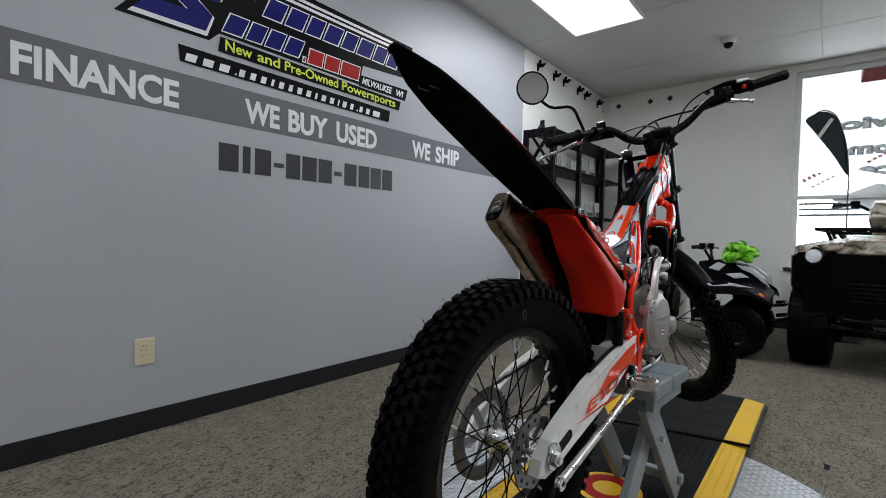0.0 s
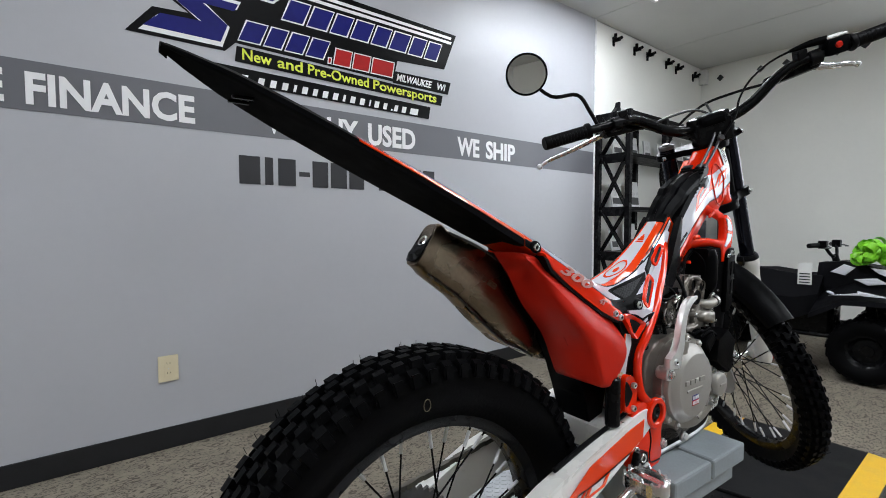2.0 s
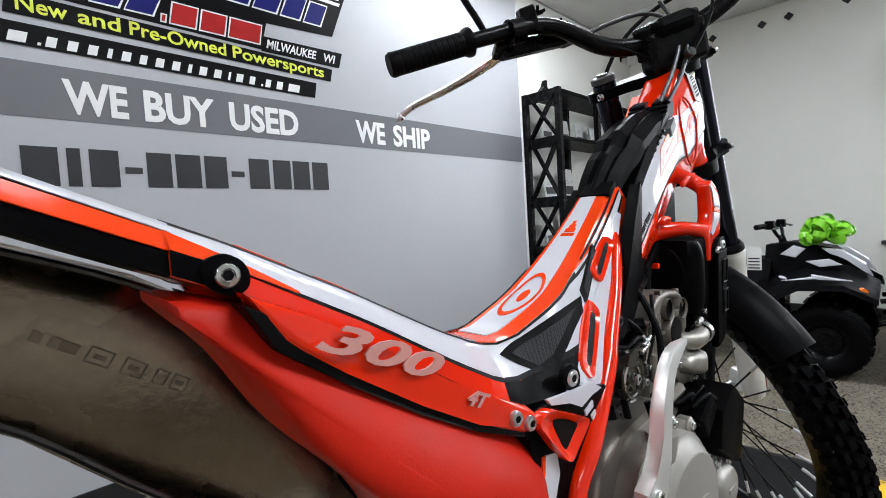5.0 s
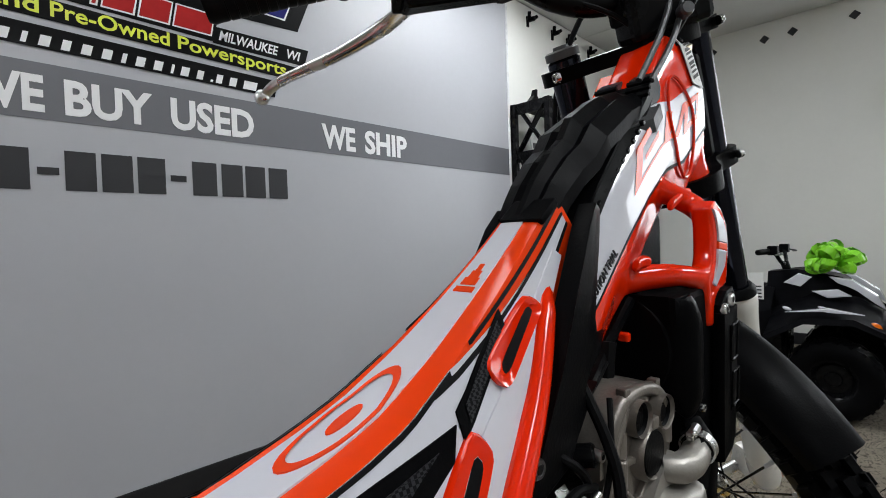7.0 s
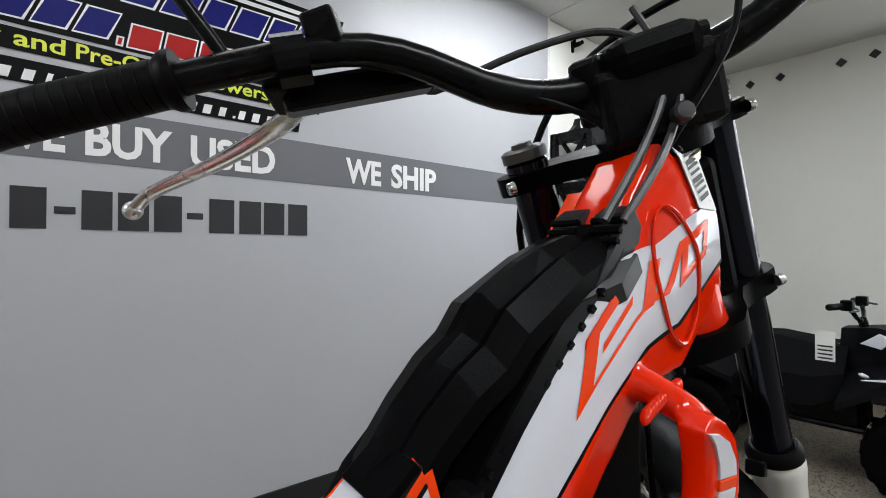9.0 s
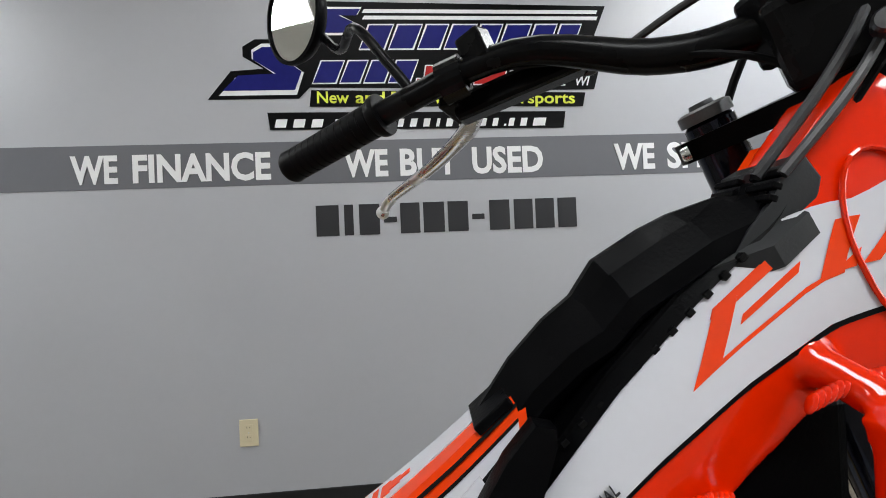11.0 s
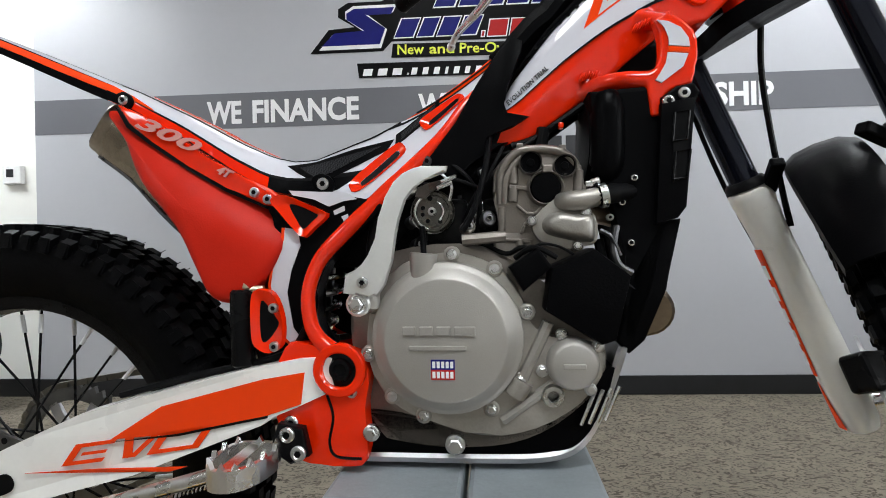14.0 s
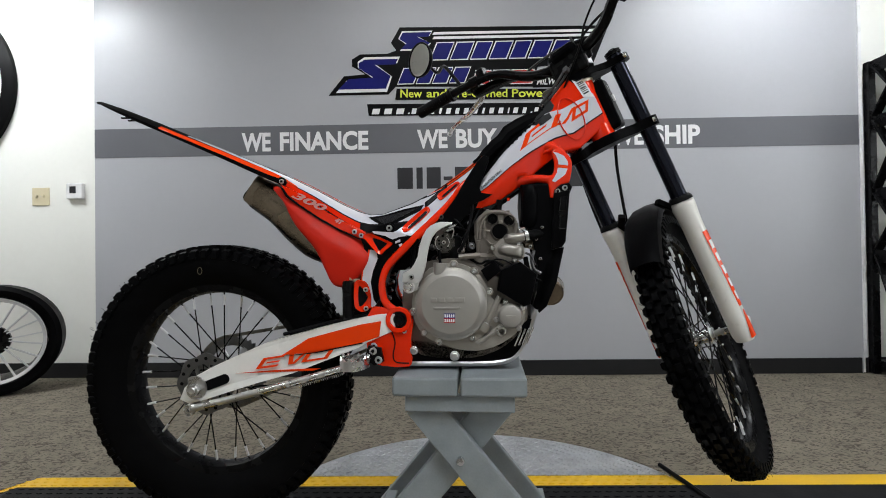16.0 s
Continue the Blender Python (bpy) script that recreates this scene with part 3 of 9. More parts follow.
for z in (0.791, 1.181, 1.641):
    x = 0.1
    while x < SX - 0.2:
        if rs.random() < 0.75:
            w, h, lean = rs.uniform(0.12, 0.22), rs.uniform(0.17, 0.26), rs.uniform(-12, -4)
            pn = thing("sample_panel", "pale display panel leaning on the black shelf", "panel", (3.2 + x + w / 2, SY1 - 0.08, z + 0.001), "shelf panels")
            bm = bmesh.new()
            box(bm, -w / 2, w / 2, -0.006, 0.006, 0, h, 0.002, pose(0, 0, 0, lean, 0, 0))
            part("board", bm, M_PLWHITE, pn)
            bm = bmesh.new()
            box(bm, -w / 2 + 0.02, w / 2 - 0.02, -0.009, -0.0062, 0.03, h * 0.4, 0, pose(0, 0, 0, lean, 0, 0))
            part("print", bm, M_DKSTEEL, pn)
        x += rs.uniform(0.2, 0.32)
rimt = thing("spare_rim", "black alloy wheel rim stored on the shelf base", "wheel rim", (3.62, 1.7, 0.091))
bm = bmesh.new()
lathe(bm, [(0.17, 0), (0.2, 0.005), (0.19, 0.04), (0.17, 0.06), (0.17, 0.17), (0.2, 0.2), (0.205, 0.22), (0.185, 0.215), (0.155, 0.17), (0.155, 0.03)], Matrix.Identity(4), 32, closed=True)
part("barrel", bm, M_BLACKMET, rimt, smooth=True)
for k in range(6):
    bm = bmesh.new()
    a = k * math.pi / 3
    beam(bm, (0, 0, 0.17), (0.16 * math.cos(a), 0.16 * math.sin(a), 0.19), 0.035, 0.02, 0.004)
    part("spoke", bm, M_BLACKMET, rimt)

# ---- display wheel and round sign at the white wall ----
dw = thing("display_wheel", "car wheel with machined twin-spoke black alloy rim", "wheel", (-2.22, 1.5, 0.0))
DM = axis_m((0, 0, 0.325), (0.55, -0.84, 0))
bm = bmesh.new()
lathe(bm, [(0.25, -0.1), (0.30, -0.11), (0.322, -0.085), (0.324, 0.085), (0.30, 0.11), (0.25, 0.1)], DM, 48, closed=True)
part("tyre", bm, M_RUBBER, dw, smooth=True)
bm = bmesh.new()
lathe(bm, [(0.25, 0.1), (0.262, 0.105), (0.262, 0.112), (0.24, 0.1), (0.225, 0.03), (0.225, -0.09), (0.25, -0.095)], DM, 48, closed=True)
part("rim", bm, M_BLACKMET, dw, smooth=True)
bm = bmesh.new()
lathe(bm, [(0.236, 0.104), (0.252, 0.113), (0.256, 0.108)], DM, 48)
part("rim_lip", bm, M_SILVER, dw, smooth=True)
for k in range(20):
    a = k // 2 * math.pi / 5 + (0.09 if k % 2 else -0.09)
    b2 = k // 2 * math.pi / 5 + (0.15 if k % 2 else -0.15)
    bm = bmesh.new()
    beam(bm, DM @ Vector((0.075 * math.cos(a), 0.075 * math.sin(a), 0.075)), DM @ Vector((0.238 * math.cos(b2), 0.238 * math.sin(b2), 0.1)), 0.008, 0.010, 0.0015, up=(0, 1, 0))
    part("spoke", bm, M_SILVER, dw)
bm = bmesh.new()
lathe(bm, [(0.085, 0.05), (0.085, 0.078), (0.055, 0.08), (0.04, 0.07), (0.0, 0.072)], DM, 32)
part("hub", bm, M_BLACKMET, dw, smooth=True)
bm = bmesh.new()
lathe(bm, [(0.03, 0.072), (0.026, 0.08), (0, 0.081)], DM, 20)
part("hub_cap", bm, M_VRED, dw)
rsn = thing("round_sign", "large round black tyre-shaped sign with white rings", "wall sign", (-3.02, WALL + 0.01, 1.98))
RM = axis_m((0, 0, 0), (0, -1, 0))
bm = bmesh.new()
lathe(bm, [(0, 0.002), (0.6, 0.002), (0.6, 0.03), (0.585, 0.04), (0.0, 0.04)], RM, 64)
part("disc", bm, M_VBLACK, rsn, smooth=True)
for r0, r1 in ((0.515, 0.525), (0.488, 0.494)):
    bm = bmesh.new()
    lathe(bm, [(r0, 0.0405), (r0, 0.043), (r1, 0.043), (r1, 0.0405)], RM, 64, closed=True)
    part("ring", bm, M_VWHITE, rsn)
bm = bmesh.new()
lathe(bm, [(0, 0.041), (0.43, 0.041), (0.42, 0.044), (0, 0.044)], RM, 48)
part("face", bm, M_VDARK, rsn)

# ---- raised turntable deck, matting, stand ----
DECK = 0.072     # top of the matting
tt = thing("turntable", "round aluminium diamond-plate turntable set on the carpet", "turntable", (0.60, -0.03, 0))
bm = bmesh.new()
lathe(bm, [(0, 0.001), (0.70, 0.001), (0.70, 0.05), (0.72, 0.052), (0.72, 0.058), (0.717, 0.06), (0, 0.06)], Matrix.Identity(4), 96)
part("plate", bm, M_PLATE, tt)
bm = bmesh.new()
for i in range(-37, 38):
    for j in range(-37, 38):
        x, y = i * 0.0195, j * 0.0195
        if x * x + y * y < 0.503 and not -0.26 < y < 0.34:
            a = radians(45 if (i + j) % 2 else -45)
            c, s = math.cos(a), math.sin(a)
            p = [(0.0115, 0), (0, 0.003), (-0.0115, 0), (0, -0.003)]
            lo = [bm.verts.new((x + c * u - s * v, y + s * u + c * v, 0.06)) for u, v in p]
            hi = [bm.verts.new((x + 0.7 * (c * u - s * v), y + 0.7 * (s * u + c * v), 0.0622)) for u, v in p]
            bm.faces.new(hi)
            for q in range(4):
                bm.faces.new((lo[q], lo[(q + 1) % 4], hi[(q + 1) % 4], hi[q]))
tagged(part("tread_pattern", bm, M_PLATE, tt), kind="stuff")

# the deck: local x along it, sections cut on a slant at the joint; ramps fall to the carpet at both ends
rb = thing("floor_matting", "black rubber ramp matting with studs and yellow borders", "floor mat", (0, 0, 0))
rb.matrix_basis = pose(0, 0.01, 0, 0, 0, 0.3)
HALF, YEL = 0.228, 0.315
JOINT = lambda y, d: 1.285 - 0.20 * y + d


def deck_z(x):
    """Height of the matting: level in the middle, falling at the ends."""
    return float(np.interp(x, (-1.088, -0.885, 2.06, 2.22), (0.006, DECK, DECK, 0.012)))


def deck_piece(name, xs0, xs1, y0, y1, material, label="", lower=0.0, n=2):
    """A slab of matting between two cross offsets; xs0 and xs1 give its ends as functions of y."""
    bm = bmesh.new()
    rows = []
    for k in range(n):
        row = []
        for y in (y0, y1):
            x = xs0(y) + (xs1(y) - xs0(y)) * k / (n - 1)
            drop = lower if abs(y) > HALF + 0.01 else 0.0
            row.append((x, y, deck_z(x) - drop))
        rows.append(row)
    secs = [[a, b, (b[0], b[1], 0.001), (a[0], a[1], 0.001)] for a, b in rows]
    loft(bm, [[Vector(p) for p in q] for q in secs])
    return part(name, bm, material, rb, label)


ends = [(lambda y: -1.088, lambda y: -0.885), (lambda y: -0.8845, lambda y: JOINT(y, -0.006)), (lambda y: JOINT(y, 0.006), lambda y: 2.06), (lambda y: 2.0605, lambda y: 2.22)]
for a, b in ends:
    deck_piece("mat_tile", a, b, -HALF, HALF, M_MAT)
    for s in (-1, 1):
        deck_piece("border", a, b, s * (HALF + 0.0005), s * YEL, M_YELLOW, "yellow bevelled border strip", 0.010)
        deck_piece("side_rail", a, b, s * (YEL + 0.0005), s * (YEL + 0.008), M_DKSTEEL, "dark ridged edge rail", 0.012)
bm = bmesh.new()
tube(bm, [(JOINT(-0.325, 0), -0.325, DECK + 0.002), (JOINT(0, 0), 0, DECK + 0.004), (JOINT(0.365, 0), 0.365, DECK + 0.002)], 0.0075, 8)
part("joint_strip", bm, M_HOSE, rb, "black rubber joint strip")


def studs(name, x0, x1, y0, y1, step, material, lower):
    """Low bars on the matting in offset rows."""
    bm = bmesh.new()
    rows = int((y1 - y0) / 0.026)
    for j in range(rows):
        y = y0 + (j + 0.5) * (y1 - y0) / rows
        x = x0 + (j % 2) * step / 2
        while x < x1(y):
            z = deck_z(x) - lower * (abs(y) - HALF) / (YEL - HALF) if lower else deck_z(x)
            ps = [(x - 0.011, y, 0.0), (x, y - 0.0045, 0.0), (x + 0.011, y, 0.0), (x, y + 0.0045, 0.0)]
            lo = [bm.verts.new((p, q, z)) for p, q, _ in ps]
            hi = [bm.verts.new((x + (p - x) * 0.7, y + (q - y) * 0.7, z + 0.0024)) for p, q, _ in ps]
            bm.faces.new(hi)
            for q in range(4):
                bm.faces.new((lo[q], lo[(q + 1) % 4], hi[(q + 1) % 4], hi[q]))
            x += step
    tagged(part(name, bm, material, rb), kind="stuff")


studs("studs", -1.05, lambda y: JOINT(y, -0.03), -HALF, HALF, 0.032, M_MAT, 0.0)
for s in (-1, 1):
    studs("border_studs", -1.05, lambda y: JOINT(y, -0.03), min(s * HALF, s * YEL), max(s * HALF, s * YEL), 0.034, M_YELLOW, 0.010)
bdg = thing("floor_badge", "round yellow and red badge on the black matting", "floor sticker", (0.62, 0.02, DECK + 0.003))
bm = bmesh.new()
lathe(bm, [(0, 0), (0.11, 0), (0.11, 0.0025), (0, 0.0025)], Matrix.Identity(4), 32)
part("disc", bm, M_YELLOW, bdg)
bm = bmesh.new()
lathe(bm, [(0.05, 0.0027), (0.05, 0.004), (0.09, 0.004), (0.09, 0.0027)], Matrix.Identity(4), 32, closed=True)
part("ring", bm, M_VRED, bdg)
pin = thing("locking_pin", "short upright steel locking pin at the turntable", "locking pin", (1.09, -0.545, 0.06))
bm = bmesh.new()
rod(bm, (0, 0, 0), (0.012, -0.01, 0.1), 0.006, 10, 0.002)
part("shank", bm, M_STEEL, pin)
bm = bmesh.new()
rod(bm, (0.011, -0.009, 0.092), (0.0135, -0.011, 0.112), 0.009, 10, 0.002)
part("head", bm, M_DKSTEEL, pin)
# the bike and its stand stand askew on the deck
BIKE_AT = pose(-0.0995, -0.0085, 0.0757, 0, 0, -3.4) @ Matrix.Diagonal((0.995, 0.995, 0.995, 1))
st = thing("wooden_stand", "grey painted wooden work stand with crossed legs", "work stand", (0.64, 0, 0))
st.matrix_basis = BIKE_AT @ pose(0.64, 0, 0)
for x0, x1 in ((-0.152, -0.003), (0.003, 0.152)):
    bm = bmesh.new()
    box(bm, x0, x1, -0.15, 0.15, 0.408, 0.452, 0.006)
    part("top_board", bm, M_STAND, st)
for y in (-0.125, 0.125):
    bm = bmesh.new()
    box(bm, -0.125, 0.125, y - 0.012, y + 0.012, 0.37, 0.4075, 0.003)
    part("apron", bm, M_STAND, st)
for y, s in ((-0.105, 1), (-0.078, -1), (0.105, -1), (0.078, 1)):
    bm = bmesh.new()
    a, b = Vector((-s * 0.095, y, 0.385)), Vector((s * 0.215, y, 0.010))
    beam(bm, a, b, 0.024, 0.078, 0.004)
    part("leg", bm, M_STAND, st)
for y in (-0.1, 0.1):
    bm = bmesh.new()
    rod(bm, (-0.0, y - 0.03 if y < 0 else y - 0.02, 0.255), (-0.0, y + 0.02 if y < 0 else y + 0.03, 0.255), 0.009, 8)
    part("bolt", bm, M_STEEL, st)
for s in (-1, 1):
    bm = bmesh.new()
    beam(bm, (s * 0.2, -0.13, 0.06), (s * 0.2, 0.13, 0.06), 0.03, 0.03, 0.003)
    part("stretcher", bm, M_STAND, st)


# ---- the trials motorcycle ----
bike = thing("motorcycle", "red and white trials motorcycle held up on a wooden stand", "motorcycle", (0, 0, 0))
bike.matrix_basis = BIKE_AT
SIDES = (-1, 1)


def hex_bolt(parent, at, way, r):
    """A flanged hexagon-head bolt."""
    m = axis_m(at, way)
    bm = bmesh.new()
    lathe(bm, [(0, -0.004), (r * 1.2, -0.004), (r * 1.2, 0.0008), (r, 0.0018), (0, 0.0018)], m, 18)
    lathe(bm, [(0, 0.0015), (r * 0.92, 0.0015), (r * 0.92, r * 0.62), (r * 0.75, r * 0.75), (0, r * 0.75)], m, 6)
    return part("bolt", bm, M_STEEL, parent)


def bolt(parent, at, way, r=0.008, material=None, name="bolt"):
    """A low socket-head bolt with a dark hexagon socket."""
    m = axis_m(at, way)
    bm = bmesh.new()
    lathe(bm, [(0, -0.004), (r, -0.004), (r, 0.0012), (r * 0.88, 0.0024), (r * 0.56, 0.0028), (r * 0.5, 0.0022), (0, 0.0018)], m, 20)
    head_ob = part(name, bm, material or M_STEEL, parent, smooth=True)
    bm = bmesh.new()
    lathe(bm, [(0, 0.0015), (r * 0.46, 0.0015), (r * 0.46, 0.0027), (0, 0.0027)], m, 6)
    part("socket", bm, M_VBLACK, parent)
    return head_ob


def wheel(name, centre, axis, R, half, rim_r, label, rows, spokes, offset):
    """A spoked wheel: tyre with tread blocks, rim, hub, spokes."""
    m = axis_m(centre, axis)
    w = part(name, ring_mesh([(rim_r * 0.93, -half * 0.42), (rim_r * 0.97, -half * 0.48), (rim_r * 1.02, -half * 0.5), (rim_r * 1.02, -half * 0.42), (rim_r * 0.955, -half * 0.3),
                                          (rim_r * 0.945, 0), (rim_r * 0.955, half * 0.3), (rim_r * 1.02, half * 0.42), (rim_r * 1.02, half * 0.5), (rim_r * 0.97, half * 0.48), (rim_r * 0.93, half * 0.42),
                                          (rim_r * 0.915, half * 0.2), (rim_r * 0.91, 0), (rim_r * 0.915, -half * 0.2)], m, 64), M_BLACKMET, bike, label, smooth=True)
    bm = bmesh.new()
    lathe(bm, [(rim_r * 0.99, -half * 0.45), (rim_r * 1.08, -half * 0.72), (rim_r + (R - rim_r) * 0.5, -half * 0.98), (R * 0.925, -half * 0.92), (R * 0.952, -half * 0.7), (R * 0.964, -half * 0.3), (R * 0.966, 0),
               (R * 0.964, half * 0.3), (R * 0.952, half * 0.7), (R * 0.925, half * 0.92), (rim_r + (R - rim_r) * 0.5, half * 0.98), (rim_r * 1.08, half * 0.72), (rim_r * 0.99, half * 0.45)], m, 96)
    ty = part("tyre", bm, M_RUBBER, w, "black knobbly trials tyre", smooth=True)
    bm = bmesh.new()
    count = int(2 * math.pi * R / 0.031)
    for k in range(count):
        for z, zw, ph, tilt in rows:
            a = (k + ph) * 2 * math.pi / count
            da = 0.0105 / R
            r0, r1 = R * (0.935 if abs(z) > 0.7 else 0.955), R * (0.978 if abs(z) > 0.85 else 0.998 - 0.012 * z * z)
            zc = z * half
            cs = []
            for rr, sh in ((r0, 1.0), (r1, 0.86)):
                for sa, sz in ((-1, -1), (1, -1), (1, 1), (-1, 1)):
                    zz = zc + sz * zw * half * sh
                    aa = a + sa * da * sh + tilt * zz
                    rloc = rr - (max(0, abs(zz) / half - 0.72) * R * 0.10)
                    cs.append(bm.verts.new(m @ Vector((rloc * math.cos(aa), rloc * math.sin(aa), zz))))
            bm.faces.new(cs[4:])
            for q in range(4):
                bm.faces.new((cs[q], cs[(q + 1) % 4], cs[4 + (q + 1) % 4], cs[4 + q]))
    for k in range(count):
        for s in (-1, 1):
            a = (k + (0.25 if s < 0 else 0.75)) * 2 * math.pi / count
            da = 0.0085 / R
            cs = []
            for up in (0.0, 0.0045):
                for sa, rr, zz in ((-1, 0.895, 0.985), (1, 0.895, 0.985), (1, 0.952, 0.93), (-1, 0.952, 0.93)):
                    aa = a + sa * da * (1.0 if up == 0.0 else 0.8)
                    cs.append(bm.verts.new(m @ Vector(((R * rr + up * 0.3) * math.cos(aa), (R * rr + up * 0.3) * math.sin(aa), s * (half * zz + up)))))
            bm.faces.new(cs[4:])
            for q in range(4):
                bm.faces.new((cs[q], cs[(q + 1) % 4], cs[4 + (q + 1) % 4], cs[4 + q]))
    tagged(part("tread_rubber", bm, M_RUBBER, ty), kind="stuff")
    bm = bmesh.new()
    rng = random.Random(7)
    for k in range(150):
        a, z = rng.uniform(0, 2 * math.pi), rng.choice((-1, 1)) * half * rng.uniform(0.6, 0.97)
        r = R * 0.972
        p = m @ Vector((r * math.cos(a), r * math.sin(a), z))
        q = m @ Vector(((r + 0.008) * math.cos(a + 0.01), (r + 0.008) * math.sin(a + 0.01), z * 1.12))
        rod(bm, p, q, 0.0005, 3)
    tagged(part("moulding_rubber", bm, M_RUBBER, ty), kind="stuff")
    bm = bmesh.new()
    lathe(bm, [(0.0, -half * 0.8), (0.018, -half * 0.8), (0.018, -half * 0.62), (0.034, -half * 0.6), (0.034, -half * 0.48), (0.02, -half * 0.4), (0.017, 0), (0.02, half * 0.4), (0.034, half * 0.48), (0.034, half * 0.6),
               (0.018, half * 0.62), (0.018, half * 0.8), (0, half * 0.8)], m, 28)
    part("hub", bm, M_POLISH, w, "polished alloy hub", smooth=True)
    for k in range(spokes):
        a = k * 2 * math.pi / spokes + 0.05
        side = 1 if k % 2 else -1
        lead = (1 if k % 4 < 2 else -1) * 0.95
        p = m @ Vector((0.03 * math.cos(a + lead), 0.03 * math.sin(a + lead), side * half * 0.55))
        q = m @ Vector((rim_r * 0.915 * math.cos(a), rim_r * 0.915 * math.sin(a), side * half * 0.08))
        bm = bmesh.new()
        rod(bm, p, q, 0.0017, 6)
        s = part("spoke", bm, M_BLACKMET, w)
        bm = bmesh.new()
        rod(bm, q + (p - q) * 0.16, q + (p - q) * 0.03, 0.0031, 8, 0.0006)
        part("nipple", bm, M_SILVER, s)
    return w


def ring_mesh(profile, m, segs):
    bm = bmesh.new()
    lathe(bm, profile, m, segs, closed=True)
    return bm


ROWS_R = [(-0.90, 0.12, 0.25, 0), (-0.56, 0.155, 0.0, 0.6), (-0.185, 0.145, 0.5, 0), (0.185, 0.145, 0.0, 0), (0.56, 0.155, 0.5, -0.6), (0.90, 0.12, 0.75, 0)]
AX = Vector((0, 0, 0.41))
rear = wheel("rear_wheel", AX, (0, 1, 0), 0.352, 0.056, 0.246, "black rear rim with wire spokes", ROWS_R, 32, 0)
ZY = axis_m(AX, (0, -1, 0))
bm = bmesh.new()
tube(bm, [ZY @ Vector((0.285 * math.cos(a0) + 0.006 * math.cos(k), 0.285 * math.sin(a0) + 0.009 * math.sin(k), 0.0557)) for a0 in (radians(95),) for k in np.linspace(0, 2 * math.pi, 13)], 0.0008, 5, smooth_n=1, caps=False)
part("paint_mark", bm, M_DAB, rear, "small dull paint ring on the sidewall")
# brake disc with wavy holes, sprocket and chain
bm = bmesh.new()
n = 48
prof_o = [(0.075 + 0.003 * math.cos(k * 8 * 2 * math.pi / n)) for k in range(n)]
rings = []
for r_of, h in ((lambda k: 0.050, 0.068), (lambda k: prof_o[k], 0.068), (lambda k: prof_o[k], 0.072), (lambda k: 0.050, 0.072)):
    rings.append([bm.verts.new(ZY @ Vector((r_of(k) * math.cos(2 * math.pi * k / n), r_of(k) * math.sin(2 * math.pi * k / n), h))) for k in range(n)])
for a, b in zip(rings, rings[1:] + rings[:1]):
    for k in range(n):
        bm.faces.new((a[k], a[(k + 1) % n], b[(k + 1) % n], b[k]))
disc = part("brake_disc", bm, M_DISC, bike, "drilled wave brake disc")
for k in range(16):
    a = k * math.pi / 8
    bm = bmesh.new()
    rod(bm, ZY @ Vector((0.064 * math.cos(a), 0.064 * math.sin(a), 0.0715)), ZY @ Vector((0.064 * math.cos(a), 0.064 * math.sin(a), 0.0726)), 0.0045, 10)
    part("hole", bm, M_VBLACK, disc)
for k in range(6):
    a = k * math.pi / 3
    bm = bmesh.new()
    beam(bm, ZY @ Vector((0.025 * math.cos(a + 0.5), 0.025 * math.sin(a + 0.5), 0.068)), ZY @ Vector((0.054 * math.cos(a), 0.054 * math.sin(a), 0.069)), 0.01, 0.005, 0.001, up=(0, 1, 0))
    part("arm", bm, M_DISC, disc)
bm = bmesh.new()
n, rings = 84, []
for h in (-0.062, -0.056):
    rings.append([bm.verts.new(ZY @ Vector((0.072 * math.cos(2 * math.pi * k / n), 0.072 * math.sin(2 * math.pi * k / n), h))) for k in range(n)])
    rings.append([bm.verts.new(ZY @ Vector(((0.092 if k % 2 else 0.101) * math.cos(2 * math.pi * k / n), (0.092 if k % 2 else 0.101) * math.sin(2 * math.pi * k / n), h))) for k in range(n)])
for a, b in ((rings[0], rings[1]), (rings[1], rings[3]), (rings[3], rings[2]), (rings[2], rings[0])):
    for k in range(n):
        bm.faces.new((a[k], a[(k + 1) % n], b[(k + 1) % n], b[k]))
spk = part("rear_sprocket", bm, M_DISC, bike, "toothed alloy rear sprocket")
for k in range(6):
    a = k * math.pi / 3
    bm = bmesh.new()
    beam(bm, ZY @ Vector((0.02 * math.cos(a), 0.02 * math.sin(a), -0.059)), ZY @ Vector((0.076 * math.cos(a), 0.076 * math.sin(a), -0.059)), 0.018, 0.006, 0.001, up=(0, 1, 0))
    part("arm", bm, M_BRUSH, spk)
C2, r2, r1 = Vector((0.52, 0.059, 0.565)), 0.03, 0.098
loop = [Vector((r1 * math.cos(a), 0.059, 0.41 + r1 * math.sin(a))) for a in np.linspace(radians(105), radians(285), 30)]
loop2 = [C2 + Vector((r2 * math.cos(a), 0, r2 * math.sin(a))) for a in np.linspace(radians(-75), radians(105), 12)]
path = loop + [loop[-1].lerp(loop2[0], t) for t in np.linspace(0.03, 0.97, 30)] + loop2 + [loop2[-1].lerp(loop[0], t) for t in np.linspace(0.03, 0.97, 30)]
bm = bmesh.new()
for i, p in enumerate(path):
    q = path[(i + 1) % len(path)]
    beam(bm, p, q + (q - p) * 0.15, 0.010 if i % 2 else 0.006, 0.009)
part("chain", bm, M_CHAIN, bike, "steel drive chain")
bm = bmesh.new()
rod(bm, (0, -0.125, 0.41), (0, 0.125, 0.41), 0.0085, 16, 0.002)
part("axle", bm, M_STEEL, bike)

